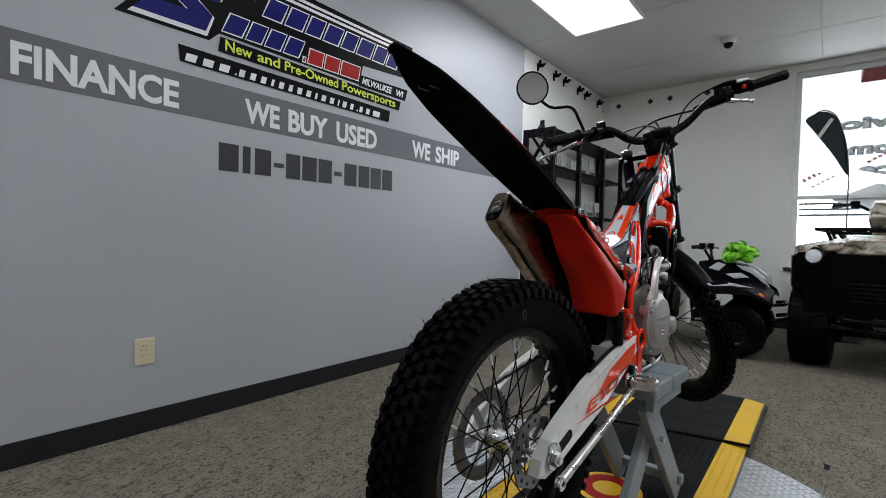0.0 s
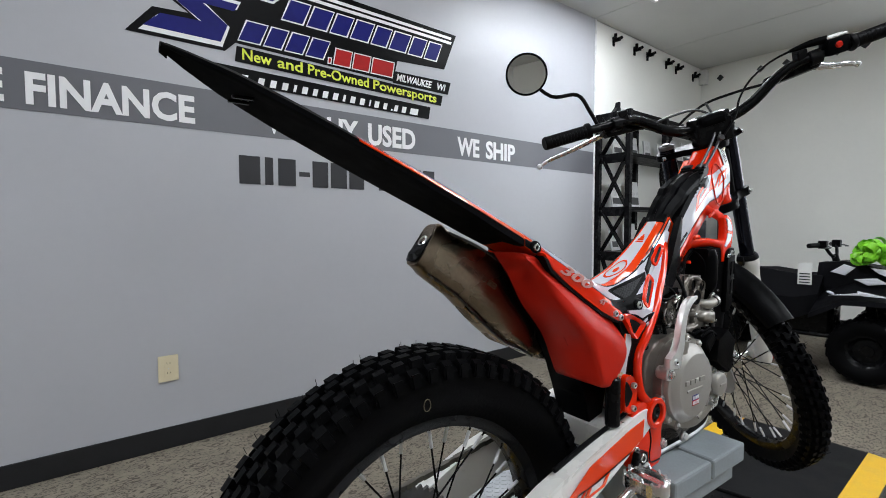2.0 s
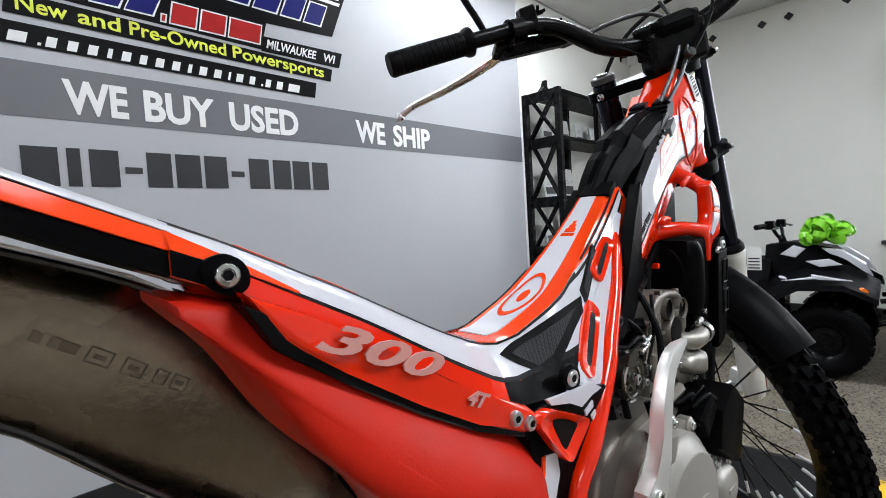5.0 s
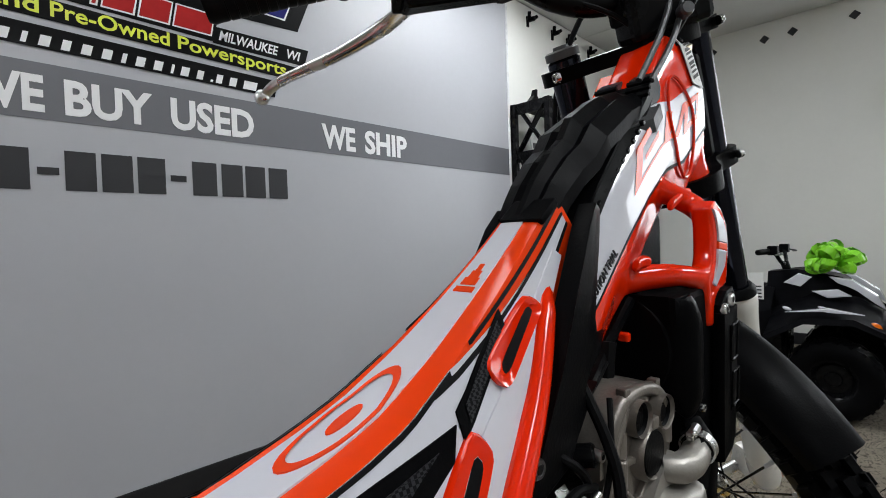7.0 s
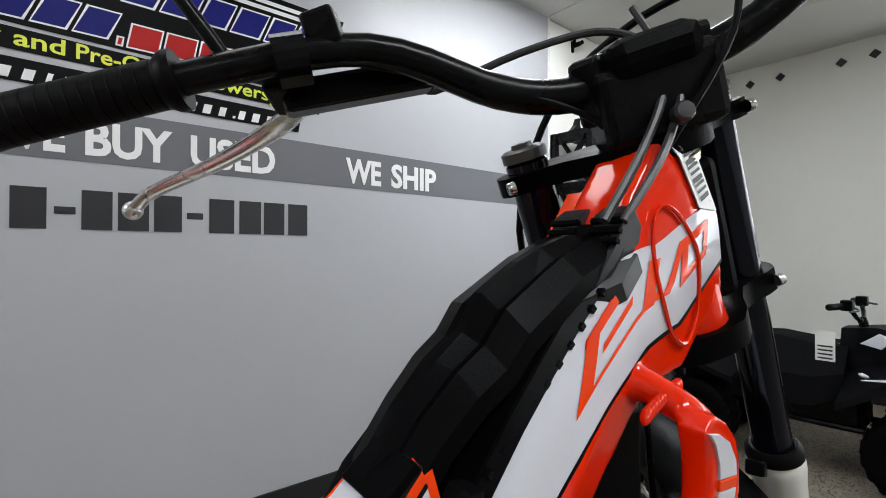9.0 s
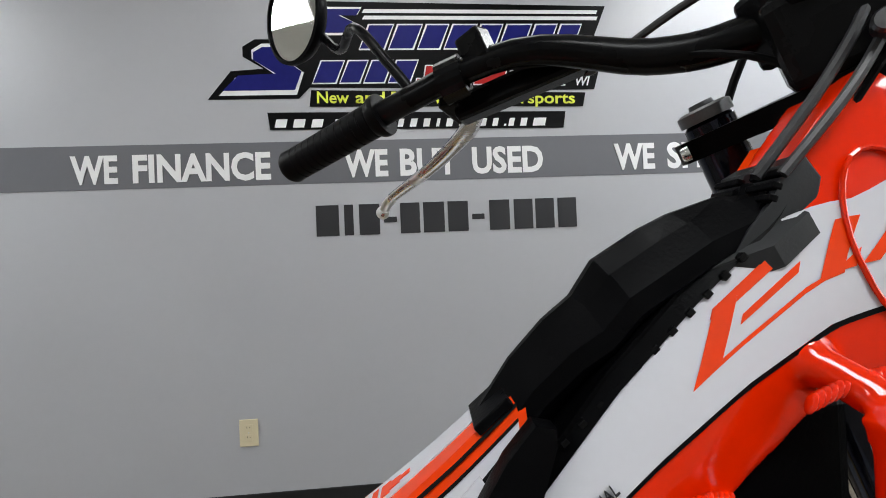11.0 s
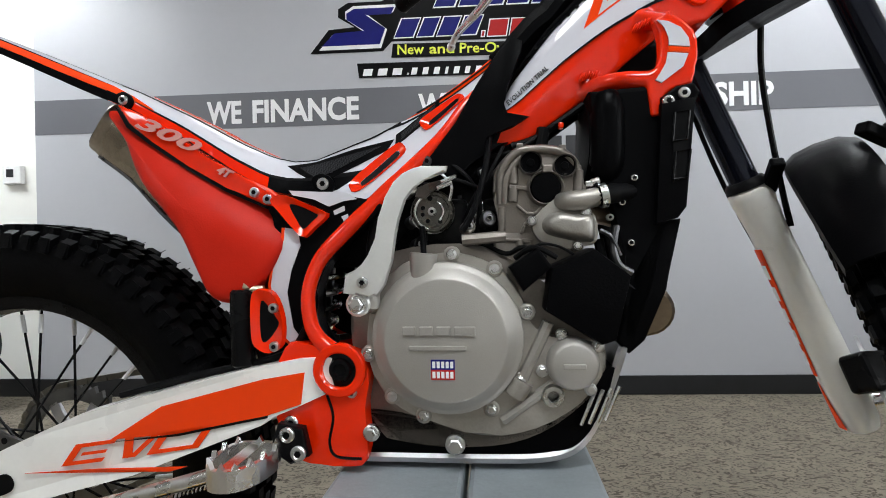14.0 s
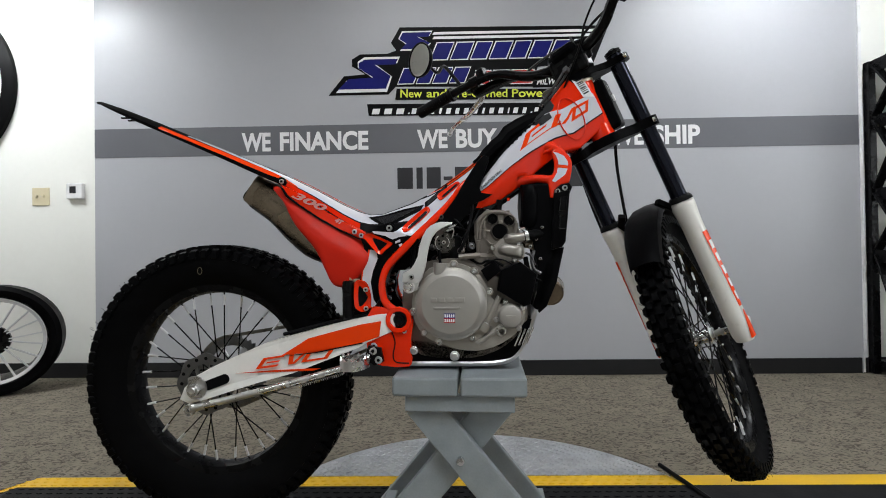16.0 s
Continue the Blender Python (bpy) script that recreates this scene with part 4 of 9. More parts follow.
# swingarm
ARM = [(-0.045, 0.382), (-0.032, 0.412), (0.0, 0.442), (0.05, 0.467), (0.1, 0.489), (0.174, 0.521), (0.285, 0.551), (0.377, 0.574), (0.45, 0.588), (0.49, 0.59),
       (0.49, 0.55), (0.441, 0.535), (0.40, 0.508), (0.34, 0.486), (0.242, 0.449), (0.15, 0.424), (0.08, 0.402), (0.02, 0.383), (-0.02, 0.372)]


def arm_y(x, z):
    return 0.112 - 0.012 * max(0.0, (x - 0.2) / 0.3)


for s in SIDES:
    bm = bmesh.new()
    prism(bm, ARM, lambda x, z: s * (arm_y(x, z) - 0.03), lambda x, z: s * arm_y(x, z), 0.005)
    sw = part("swingarm", bm, M_SWING, bike, "white painted alloy swingarm")

    def on_arm(pts, lift, material, name="decal"):
        bm = bmesh.new()
        prism(bm, pts, lambda x, z: s * (arm_y(x, z) + lift - 0.0012), lambda x, z: s * (arm_y(x, z) + lift))
        return part(name, bm, material, sw)

    slot = [(0.03 + 0.012 * math.cos(a), 0.418 + 0.012 * math.sin(a)) for a in np.linspace(radians(105), radians(285), 8)]
    slot += [(0.072 + 0.012 * math.cos(a), 0.434 + 0.012 * math.sin(a)) for a in np.linspace(radians(-75), radians(105), 8)]
    on_arm(slot, 0.0012, M_VBLACK, "slot")
    on_arm([(0.215, 0.492), (0.28, 0.532), (0.405, 0.564), (0.455, 0.572), (0.45, 0.535), (0.41, 0.522), (0.30, 0.5)], 0.0014, M_ORANGE)
    on_arm([(0.215, 0.489), (0.30, 0.497), (0.41, 0.519), (0.41, 0.522), (0.30, 0.5)], 0.0018, M_VBLACK)
    on_arm([(0.10, 0.448), (0.29, 0.455), (0.31, 0.461), (0.2, 0.457)], 0.0014, M_ORANGE)
    # slanted outline emblem on the arm
    P = lambda f, g: (0.150 + 0.178 * f + 0.020 * g, 0.458 + 0.026 * f + 0.027 * g)
    for a0, b0, g0, g1 in ((0.0, 0.30, 0.82, 1.0), (0.0, 0.06, 0.0, 0.82), (0.06, 0.30, 0.0, 0.18), (0.10, 0.28, 0.42, 0.56), (0.62, 0.68, 0.0, 1.0), (0.68, 0.92, 0.82, 1.0), (0.68, 0.92, 0.0, 0.18), (0.92, 0.98, 0.0, 1.0)):
        on_arm([P(a0, g0), P(b0, g0), P(b0, g1), P(a0, g1)], 0.0014, M_ORANGE)
    on_arm([P(0.36, 1.0), P(0.42, 1.0), P(0.50, 0.15), P(0.56, 1.0), P(0.61, 1.0), P(0.54, 0.0), P(0.45, 0.0)], 0.0014, M_ORANGE)
    # snail-cam chain adjuster and axle nut
    bm = bmesh.new()
    n = 28
    lo = [((0.021 + 0.012 * k / n) * math.cos(2 * math.pi * k / n + 2.4), (0.021 + 0.012 * k / n) * math.sin(2 * math.pi * k / n + 2.4)) for k in range(n)]
    prism(bm, [(x, 0.41 + z) for x, z in lo], s * 0.1135, s * 0.118, 0.001)
    part("chain_adjuster", bm, M_STEEL, sw, "zinc snail-cam chain adjuster")
    bm = bmesh.new()
    rod(bm, (0, s * 0.118, 0.41), (0, s * 0.129, 0.41), 0.0145, 6, 0.001)
    part("axle_nut", bm, M_STEEL, sw)
    bm = bmesh.new()
    rod(bm, (0, s * 0.129, 0.41), (0, s * 0.134, 0.41), 0.008, 16, 0.001)
    part("axle_end", bm, M_STEEL, sw)
bm = bmesh.new()
prism(bm, [(0.36, 0.565), (0.42, 0.58), (0.42, 0.53), (0.37, 0.51)], -0.085, 0.085, 0.006)
part("swingarm_bridge", bm, M_SWING, bike)
bm = bmesh.new()
tube(bm, [(0.21, -0.088, 0.538), (0.31, -0.086, 0.563), (0.42, -0.084, 0.588), (0.45, -0.084, 0.62)], 0.0045, 8)
part("brake_line", bm, M_HOSE, bike, "black rear brake line")

# ---- seat and rear mudguard ----
BX = [-0.335, -0.312, -0.27, -0.2, -0.141, -0.047, 0.04, 0.123, 0.202, 0.278, 0.35, 0.393, 0.42, 0.448, 0.489, 0.525, 0.565, 0.6, 0.631, 0.664, 0.705]
BT = [1.156, 1.148, 1.133, 1.105, 1.08, 1.04, 1.004, 0.968, 0.934, 0.896, 0.856, 0.836, 0.830, 0.831, 0.845, 0.858, 0.880, 0.903, 0.925, 0.950, 0.985]
BL = [1.150, 1.138, 1.118, 1.086, 1.060, 1.018, 0.979, 0.940, 0.905, 0.862, 0.815, 0.790, 0.784, 0.782, 0.778, 0.774, 0.798, 0.832, 0.868, 0.905, 0.950]
BW = [0.013, 0.026, 0.044, 0.056, 0.060, 0.063, 0.062, 0.058, 0.053, 0.056, 0.064, 0.068, 0.069, 0.070, 0.073, 0.074, 0.066, 0.057, 0.051, 0.045, 0.038]


def bw(x):
    return float(np.interp(x, BX, BW))


def bt(x):
    return float(np.interp(x, BX, BT))


def lean_in(x, h):
    """How far the flank draws in with height: upright at the rear, leaning in all the way at the front."""
    k = min(1.0, max(0.0, (x - 0.36) / 0.08))
    return (1 - k) * float(np.interp(h, (0.0, 0.40, 0.85, 1.0), (1.0, 1.0, 0.74, 0.55))) + k * float(np.interp(h, (0.0, 0.40, 0.85, 1.0), (1.0, 0.79, 0.55, 0.46)))


def by(x, z):
    """The half width of the seat's flank at a height: upright below, leaning in towards the top."""
    w, zl, zt = bw(x), float(np.interp(x, BX, BL)), bt(x)
    h = (z - zl) / max(0.004, zt - zl)
    return w * lean_in(x, h)


def body_section(x, zt, zl, w):
    h = zt - zl
    half = [(w * 0.8, -0.001), (w, 0.0)] + [(w * lean_in(x, f), f * h) for f in (0.40, 0.625, 0.85, 1.0)] + [(w * 0.3, h + 0.001)]
    return [(x, -y, zl + z) for y, z in half] + [(x, 0, zt + 0.0015)] + [(x, y, zl + z) for y, z in half[::-1]] + [(x, 0, zl + 0.006)]


def body_run(x0, x1, n, dz=0.0, dw=0.0, dl=0.0):
    xs = np.linspace(x0, x1, n)
    return [body_section(x, float(np.interp(x, BX, BT)) + dz, float(np.interp(x, BX, BL)) + dl, bw(x) + dw) for x in xs]


bm = bmesh.new()
loft(bm, body_run(-0.335, 0.17, 26))
fender = part("rear_mudguard", bm, M_FENDER, bike, "long black plastic rear mudguard with orange edges", smooth=True)
bm = bmesh.new()
loft(bm, [[(x - 0.006, y * 1.06, z + 0.0006) for x, y, z in s] for s in body_run(-0.335, -0.327, 4)])
part("tip", bm, M_FENDER, fender, "rolled black tip")
for s in SIDES:
    bm = bmesh.new()
    box(bm, -0.27, -0.245, s * 0.012 - 0.003, s * 0.012 + 0.003, 1.108, 1.112, 0.001, pose(0, 0, -0.003))
    part("clip", bm, M_BLACKMET, fender)
bm = bmesh.new()
loft(bm, body_run(0.1701, 0.705, 36))
seat = part("seat_cover", bm, M_ORANGE, bike, "orange, white and black low seat cover", smooth=True)


def patch(bm, pts, yf, thick=0.0012):
    """A thin vinyl shape that follows a flank: the outline pts in x and z is cut along z into narrow rows so that it bends with the surface."""
    src = bmesh.new()
    src.faces.new([src.verts.new((x, 0, z)) for x, z in pts])
    bmesh.ops.triangulate(src, faces=src.faces[:])
    for k in range(2):
        long = [e for e in src.edges if e.calc_length() > 0.022]
        if long:
            bmesh.ops.subdivide_edges(src, edges=long, cuts=2 if k == 0 else 1, use_grid_fill=False)
            bmesh.ops.triangulate(src, faces=src.faces[:])
    src.verts.index_update()
    y0 = [yf(v.co.x, v.co.z) for v in src.verts]
    top = [bm.verts.new((v.co.x, y, v.co.z)) for v, y in zip(src.verts, y0)]
    low = [bm.verts.new((v.co.x, y - math.copysign(thick, y), v.co.z)) for v, y in zip(src.verts, y0)]
    for f in src.faces:
        i = [v.index for v in f.verts]
        bm.faces.new([top[k] for k in i]), bm.faces.new([low[k] for k in i[::-1]])
    for e in src.edges:
        if len(e.link_faces) == 1:
            a, b = e.verts[0].index, e.verts[1].index
            bm.faces.new((top[a], top[b], low[b], low[a]))
    src.free()


def on_seat(pts, lift, material, name="decal", parent=None, sides=SIDES):
    for s in sides:
        bm = bmesh.new()
        patch(bm, pts, lambda x, z: s * (by(x, z) + lift))
        part(name, bm, material, parent or seat)


def framed_slot(parent, outer, inner, yf, rise, name, floor, s, n=40):
    """A raised frame round a sunk opening: flat rim, sloping walls, dark floor. yf gives the flank's half width."""
    def even(pts):
        ring = smooth2(pts, 6)
        d = [0.0]
        for a, b in zip(ring, ring[1:] + ring[:1]):
            d.append(d[-1] + math.hypot(b[0] - a[0], b[1] - a[1]))
        ring = ring + ring[:1]
        return [(float(np.interp(d[-1] * k / n, d, [q[0] for q in ring])), float(np.interp(d[-1] * k / n, d, [q[1] for q in ring]))) for k in range(n)]
    o, i = even(outer), even(inner)
    mx, mz = sum(q[0] for q in i) / n, sum(q[1] for q in i) / n
    lip = [(a[0] + (b[0] - a[0]) * 0.5, a[1] + (b[1] - a[1]) * 0.5) for a, b in zip(o, i)]
    rings = []
    for pts, up in ((o, 0.0), (o, rise * 0.7), ([(mx + (x - mx) * 0.97, mz + (z - mz) * 0.97) for x, z in o], rise), (lip, rise * 0.75), (i, rise * 0.45)):
        rings.append([(x, s * (yf(x, z) + up), z) for x, z in pts])
    bm = bmesh.new()
    loft(bm, rings, caps=False)
    f = part(name, bm, M_RED, parent, "gloss red moulded frame of an opening", smooth=True)
    bm = bmesh.new()
    patch(bm, i, lambda x, z: s * (yf(x, z) + rise * 0.52), 0.0008)
    part(floor, bm, M_VBLACK, f)
    return f


def top_strip(x0, x1, y0, y1, lift, material, parent, n=18):
    """A vinyl strip lying on the top of the seat or mudguard between two cross offsets (as shares of the half width)."""
    bm = bmesh.new()
    rows = []
    for i, x in enumerate(np.linspace(x0, x1, n)):
        f = i / (n - 1)
        a, b = (y0[0] + (y0[1] - y0[0]) * f) * bw(x) * 0.56, (y1[0] + (y1[1] - y1[0]) * f) * bw(x) * 0.56
        rows.append([bm.verts.new((x, y, bt(x) + lift + 0.0016 - max(0, abs(y) / bw(x) - 0.3) * 0.004)) for y in np.linspace(a, b, 5)])
    for p, q in zip(rows, rows[1:]):
        for k in range(4):
            bm.faces.new((p[k], p[k + 1], q[k + 1], q[k]))
    r = bmesh.ops.extrude_face_region(bm, geom=bm.faces[:])
    bmesh.ops.translate(bm, vec=(0, 0, -0.0012), verts=[v for v in r["geom"] if isinstance(v, bmesh.types.BMVert)])
    return part("decal", bm, material, parent, smooth=True)


def strip_h(x0, x1, h0, h1, lift, material, parent, sides=SIDES, n=16, name="decal"):
    """A vinyl strip along the flank between two shares of its height (each a number or a pair from end to end)."""
    for s in sides:
        bm = bmesh.new()
        for off in (lift, lift - 0.0011):
            rows = []
            for i in range(n + 1):
                u = i / n
                x = x0 + (x1 - x0) * u
                a, b = (h[0] + (h[1] - h[0]) * u if isinstance(h, tuple) else h for h in (h0, h1))
                zl, zt = float(np.interp(x, BX, BL)), bt(x)
                row = []
                for k in range(5):
                    z = zl + (zt - zl) * (a + (b - a) * k / 4)
                    row.append(bm.verts.new((x, s * (by(x, z) + off), z + 0.5 * off)))
                rows.append(row)
            for p, r in zip(rows, rows[1:]):
                for k in range(4):
                    bm.faces.new((p[k], p[k + 1], r[k + 1], r[k]))
        part(name, bm, material, parent, smooth=True)


# mudguard: orange flanks, white shoulders; seat rear: white shoulder band edged in black over the orange flank
strip_h(-0.13, 0.1745, (0.30, 0.42), (0.72, 0.76), 0.0014, M_ORANGE, fender)
strip_h(-0.06, 0.1745, (0.85, 0.78), (0.98, 0.96), 0.0018, M_GLOSSW, fender)
strip_h(0.1705, 0.20, 0.0, 0.42, 0.0022, M_BLACKPL, seat)
strip_h(0.1705, 0.235, (0.42, 0.46), (0.76, 0.50), 0.0024, M_ORANGE, seat)
strip_h(0.20, 0.397, 0.04, (0.42, 0.38), 0.0010, M_RED, seat)
# the next strip paints the shadow line along the foot of the red band
strip_h(0.20, 0.40, -0.12, 0.05, 0.0016, M_VBLACK, seat)
strip_h(0.171, 0.40, (0.42, 0.38), (0.50, 0.455), 0.0012, M_VBLACK, seat)
strip_h(0.171, 0.40, (0.50, 0.455), (0.93, 0.965), 0.0014, M_GLOSSW, seat)
strip_h(0.171, 0.40, (0.93, 0.965), 1.0, 0.0016, M_VBLACK, seat)
# seat front: white shoulders with dark insets, white flank with two framed openings
strip_h(0.395, 0.56, 0.44, 1.0, 0.0012, M_GLOSSW, seat)
strip_h(0.56, 0.70, 0.44, (1.0, 0.62), 0.0012, M_GLOSSW, seat)
strip_h(0.40, 0.56, 0.965, 1.0, 0.0018, M_VBLACK, seat)
strip_h(0.545, 0.70, (0.96, 0.60), (1.0, 0.65), 0.0018, M_VBLACK, seat)
strip_h(0.58, 0.70, (0.97, 0.80), (1.0, 0.86), 0.0018, M_VBLACK, seat)
strip_h(0.40, 0.70, 0.38, 0.455, 0.0016, M_VBLACK, seat)
strip_h(0.397, 0.52, 0.0, 0.38, 0.0010, M_BLACKPL, seat)
on_seat([(0.413, 0.8235), (0.45, 0.829), (0.50, 0.842), (0.553, 0.853), (0.545, 0.838), (0.478, 0.803), (0.452, 0.800), (0.43, 0.812)], 0.0024, M_BLACKPL)
on_seat([(0.430, 0.8205), (0.47, 0.8285), (0.537, 0.8445), (0.475, 0.811), (0.453, 0.806), (0.44, 0.814)], 0.0030, M_WEAVE, "inset")
strip_h(0.555, 0.61, (0.62, 0.70), (0.80, 0.92), 0.0024, M_BLACKPL, seat)
strip_h(0.562, 0.605, (0.66, 0.74), (0.77, 0.88), 0.0030, M_WEAVE, seat, name="inset")
on_seat([(0.468, 0.782), (0.488, 0.787), (0.59, 0.860), (0.676, 0.941), (0.680, 0.936), (0.644, 0.894), (0.620, 0.866), (0.592, 0.838), (0.562, 0.809), (0.531, 0.779), (0.516, 0.769), (0.499, 0.771), (0.481, 0.768)], 0.0027, M_GLOSSW)
SLOTS = (([(0.503, 0.797), (0.5035, 0.788), (0.508, 0.783), (0.517, 0.786), (0.542, 0.807), (0.567, 0.832), (0.5685, 0.840), (0.564, 0.8465), (0.556, 0.846), (0.525, 0.820)],
          [(0.516, 0.794), (0.518, 0.791), (0.5215, 0.7925), (0.541, 0.8095), (0.560, 0.829), (0.5615, 0.834), (0.559, 0.8365), (0.555, 0.834), (0.535, 0.8145), (0.517, 0.797)]),
         ([(0.586, 0.878), (0.587, 0.869), (0.592, 0.8635), (0.599, 0.865), (0.620, 0.883), (0.641, 0.902), (0.642, 0.907), (0.638, 0.911), (0.631, 0.910), (0.607, 0.894)],
          [(0.597, 0.872), (0.599, 0.869), (0.602, 0.8705), (0.619, 0.886), (0.634, 0.900), (0.635, 0.9035), (0.633, 0.905), (0.630, 0.903), (0.615, 0.890), (0.601, 0.878)]))
for outer, inner in SLOTS:
    for s in SIDES:
        framed_slot(seat, outer, inner, by, 0.0058, "cutout_frame", "opening", s)
# top of the seat: white centre between orange flanks
top_strip(0.175, 0.40, (-0.8, -0.8), (0.8, 0.8), 0.0008, M_GLOSSW, seat)
top_strip(0.43, 0.702, (-0.35, -0.25), (0.60, 0.65), 0.0008, M_GLOSSW, seat)
for x0, x1, hw in ((0.612, 0.616, 0.30), (0.618, 0.624, 0.24), (0.624, 0.630, 0.16), (0.630, 0.636, 0.08)):
    top_strip(x0, x1, (0.14 - hw, 0.14 - hw), (0.14 + hw, 0.14 + hw), 0.0016, M_ORANGE, seat, 3)
for k0, k1 in ((0.84, 1.0), (0.0, 0.30)):
    bm = bmesh.new()
    rings = []
    for k in (k0, k1):
        rings.append([])
        for a in np.linspace(0, 2 * math.pi, 32, endpoint=False):
            x, y = 0.512 + 0.040 * k * math.cos(a), (0.12 + 0.42 * k * math.sin(a)) * 0.56 * 0.070
            rings[-1].append((x, y, bt(x) + 0.0034 - max(0, abs(y) / bw(x) - 0.3) * 0.004))
    loft(bm, [rings[0], rings[1], [(x, y, z - 0.0012) for x, y, z in rings[1]], [(x, y, z - 0.0012) for x, y, z in rings[0]]], caps=False)
    part("emblem", bm, M_ORANGE, seat, smooth=True)
for x0 in (0.212, 0.262):
    top_strip(x0, x0 + 0.050, (-0.75, -0.15), (-0.45, 0.10), 0.0016, M_ORANGE, seat, 8)
    top_strip(x0 + 0.026, x0 + 0.056, (-0.05, 0.05), (0.35, 0.30), 0.0016, M_ORANGE, seat, 6)
    top_strip(x0, x0 + 0.030, (-0.75, -0.72), (-0.62, -0.58), 0.0016, M_ORANGE, seat, 5)
top_strip(0.318, 0.392, (-0.75, 0.30), (-0.50, 0.45), 0.0016, M_ORANGE, seat, 10)
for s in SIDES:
    upright = Matrix.Rotation(radians(90), 4, "X")
    along = Matrix.Rotation(radians(25.5), 4, "Y")
    bm = bmesh.new()
    prism(bm, [(0.198, 0.908), (0.230, 0.892), (0.264, 0.872), (0.324, 0.832), (0.370, 0.806), (0.405, 0.790), (0.420, 0.777), (0.416, 0.767), (0.398, 0.770), (0.350, 0.793), (0.30, 0.822), (0.25, 0.855), (0.215, 0.880)],
          s * 0.052, lambda x, z: s * (0.074 + 0.006 * max(0.0, min(1.0, (x - 0.2) / 0.1))), 0.004)
    # black plate put in for the shaded gap between band and airbox panel
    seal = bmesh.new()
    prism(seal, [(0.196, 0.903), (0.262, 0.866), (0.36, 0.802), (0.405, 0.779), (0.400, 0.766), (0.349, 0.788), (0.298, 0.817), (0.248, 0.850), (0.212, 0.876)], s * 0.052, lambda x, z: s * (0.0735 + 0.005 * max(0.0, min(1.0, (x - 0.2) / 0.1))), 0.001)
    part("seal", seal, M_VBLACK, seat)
    band = part("side_band", bm, M_RED, seat, "gloss red band under the seat", smooth=True)
    for words, size, at, wide in (("300", 0.023, (0.229, 0.8755), 0.094), ("4T", 0.014, (0.337, 0.8125), 0.022)):
        if s < 0:
            m = Matrix.Translation((at[0], -0.0806, at[1])) @ along @ upright
            text_mesh("lettering", words, size, m, M_PALE, band, wide=wide, shear=0.35, bold=0.0006)
for x, z, r in ((0.195, 0.917, 0.0075), (0.472, 0.794, 0.0085)):
    for s in SIDES:
        bm = bmesh.new()
        prism(bm, smooth2([(x - r * 1.6, z + r * 0.9), (x, z + r * 1.5), (x + r * 1.4, z + r * 0.5), (x + r * 1.5, z - r * 0.9), (x + r * 0.4, z - r * 1.5), (x - r * 1.2, z - r * 0.7)], 4), s * bw(x), s * (bw(x) + 0.0045), 0.0012)
        b0 = part("boss", bm, M_BLACKPL, seat, smooth=True)
        bolt(b0, (x, s * (bw(x) + 0.0045), z), (0, s, 0), r * 0.88)

# the seat's nose bends a little to the left of the wheels' plane
for ob in [seat] + list(seat.children_recursive):
    for v in ob.data.vertices:
        v.co.y += 0.019 * min(1.0, max(0.0, (v.co.x - 0.50) / 0.2))

# ---- side panel, exhaust, shock ----
PANEL = [(0.168, 0.908), (0.2, 0.866), (0.235, 0.809), (0.291, 0.744), (0.318, 0.690), (0.338, 0.655), (0.372, 0.654), (0.402, 0.684), (0.424, 0.722), (0.430, 0.748), (0.424, 0.768), (0.39, 0.795), (0.31, 0.848), (0.24, 0.886)]


def panel_y(x, z):
    d = (z - 0.908) + (x - 0.168) * 0.60          # below the upper edge
    u, v = min(1.0, max(0.0, -d / 0.07)), min(1.0, max(0.15, (x - 0.16) / 0.15))
    return -(0.056 + 0.036 * u * (2 - u) * v * (2 - v))


bm = bmesh.new()
rim = smooth2(PANEL, 4)
secs = [[(x, 0.018 if x < 0.41 else -0.045, z) for x, z in rim]]
for k, d in ((1.0, 0.014), (0.99, 0.006), (0.97, 0.001), (0.93, -0.002), (0.86, -0.004), (0.72, -0.006), (0.5, -0.007), (0.25, -0.0075), (0.02, -0.0075)):
    ring = [(0.305 + (x - 0.305) * k, 0.768 + (z - 0.768) * k) for x, z in rim]
    secs.append([(x, panel_y(x, z) + d, z) for x, z in ring])
loft(bm, secs)
airbox = part("airbox_panel", bm, M_REDPL, bike, "satin red moulded airbox panel", smooth=True)
for x, z in ((0.387, 0.786), (0.404, 0.777)):
    bolt(airbox, (x, -0.0815, z), (0, -1, 0), 0.0062)
bm = bmesh.new()
prism(bm, [(0.37, 0.795), (0.378, 0.80), (0.41, 0.785), (0.416, 0.77), (0.405, 0.764), (0.372, 0.783)], -0.0705, -0.055, 0.003)
part("tab", bm, M_REDPL, airbox)

secs = []
for (x, y, z), hw, hh, ang in (((0.058, 0.078, 0.918), 0.022, 0.042, 33), ((0.075, 0.078, 0.906), 0.025, 0.047, 34), ((0.14, 0.075, 0.870), 0.028, 0.056, 35), ((0.20, 0.071, 0.823), 0.030, 0.065, 40), ((0.25, 0.068, 0.774), 0.030, 0.06, 42), ((0.29, 0.068, 0.735), 0.028, 0.04, 45), ((0.315, 0.068, 0.705), 0.022, 0.024, 45)):
    ca, sa = math.cos(radians(ang)), math.sin(radians(ang))
    ring = []
    for k in range(20):
        t = 2 * math.pi * k / 20
        cy, cz = math.copysign(abs(math.cos(t)) ** 0.55, math.cos(t)) * hw, math.copysign(abs(math.sin(t)) ** 0.55, math.sin(t)) * hh
        ring.append((x + sa * cz, y + cy, z + ca * cz))
    secs.append(ring)
bm = bmesh.new()
loft(bm, secs)
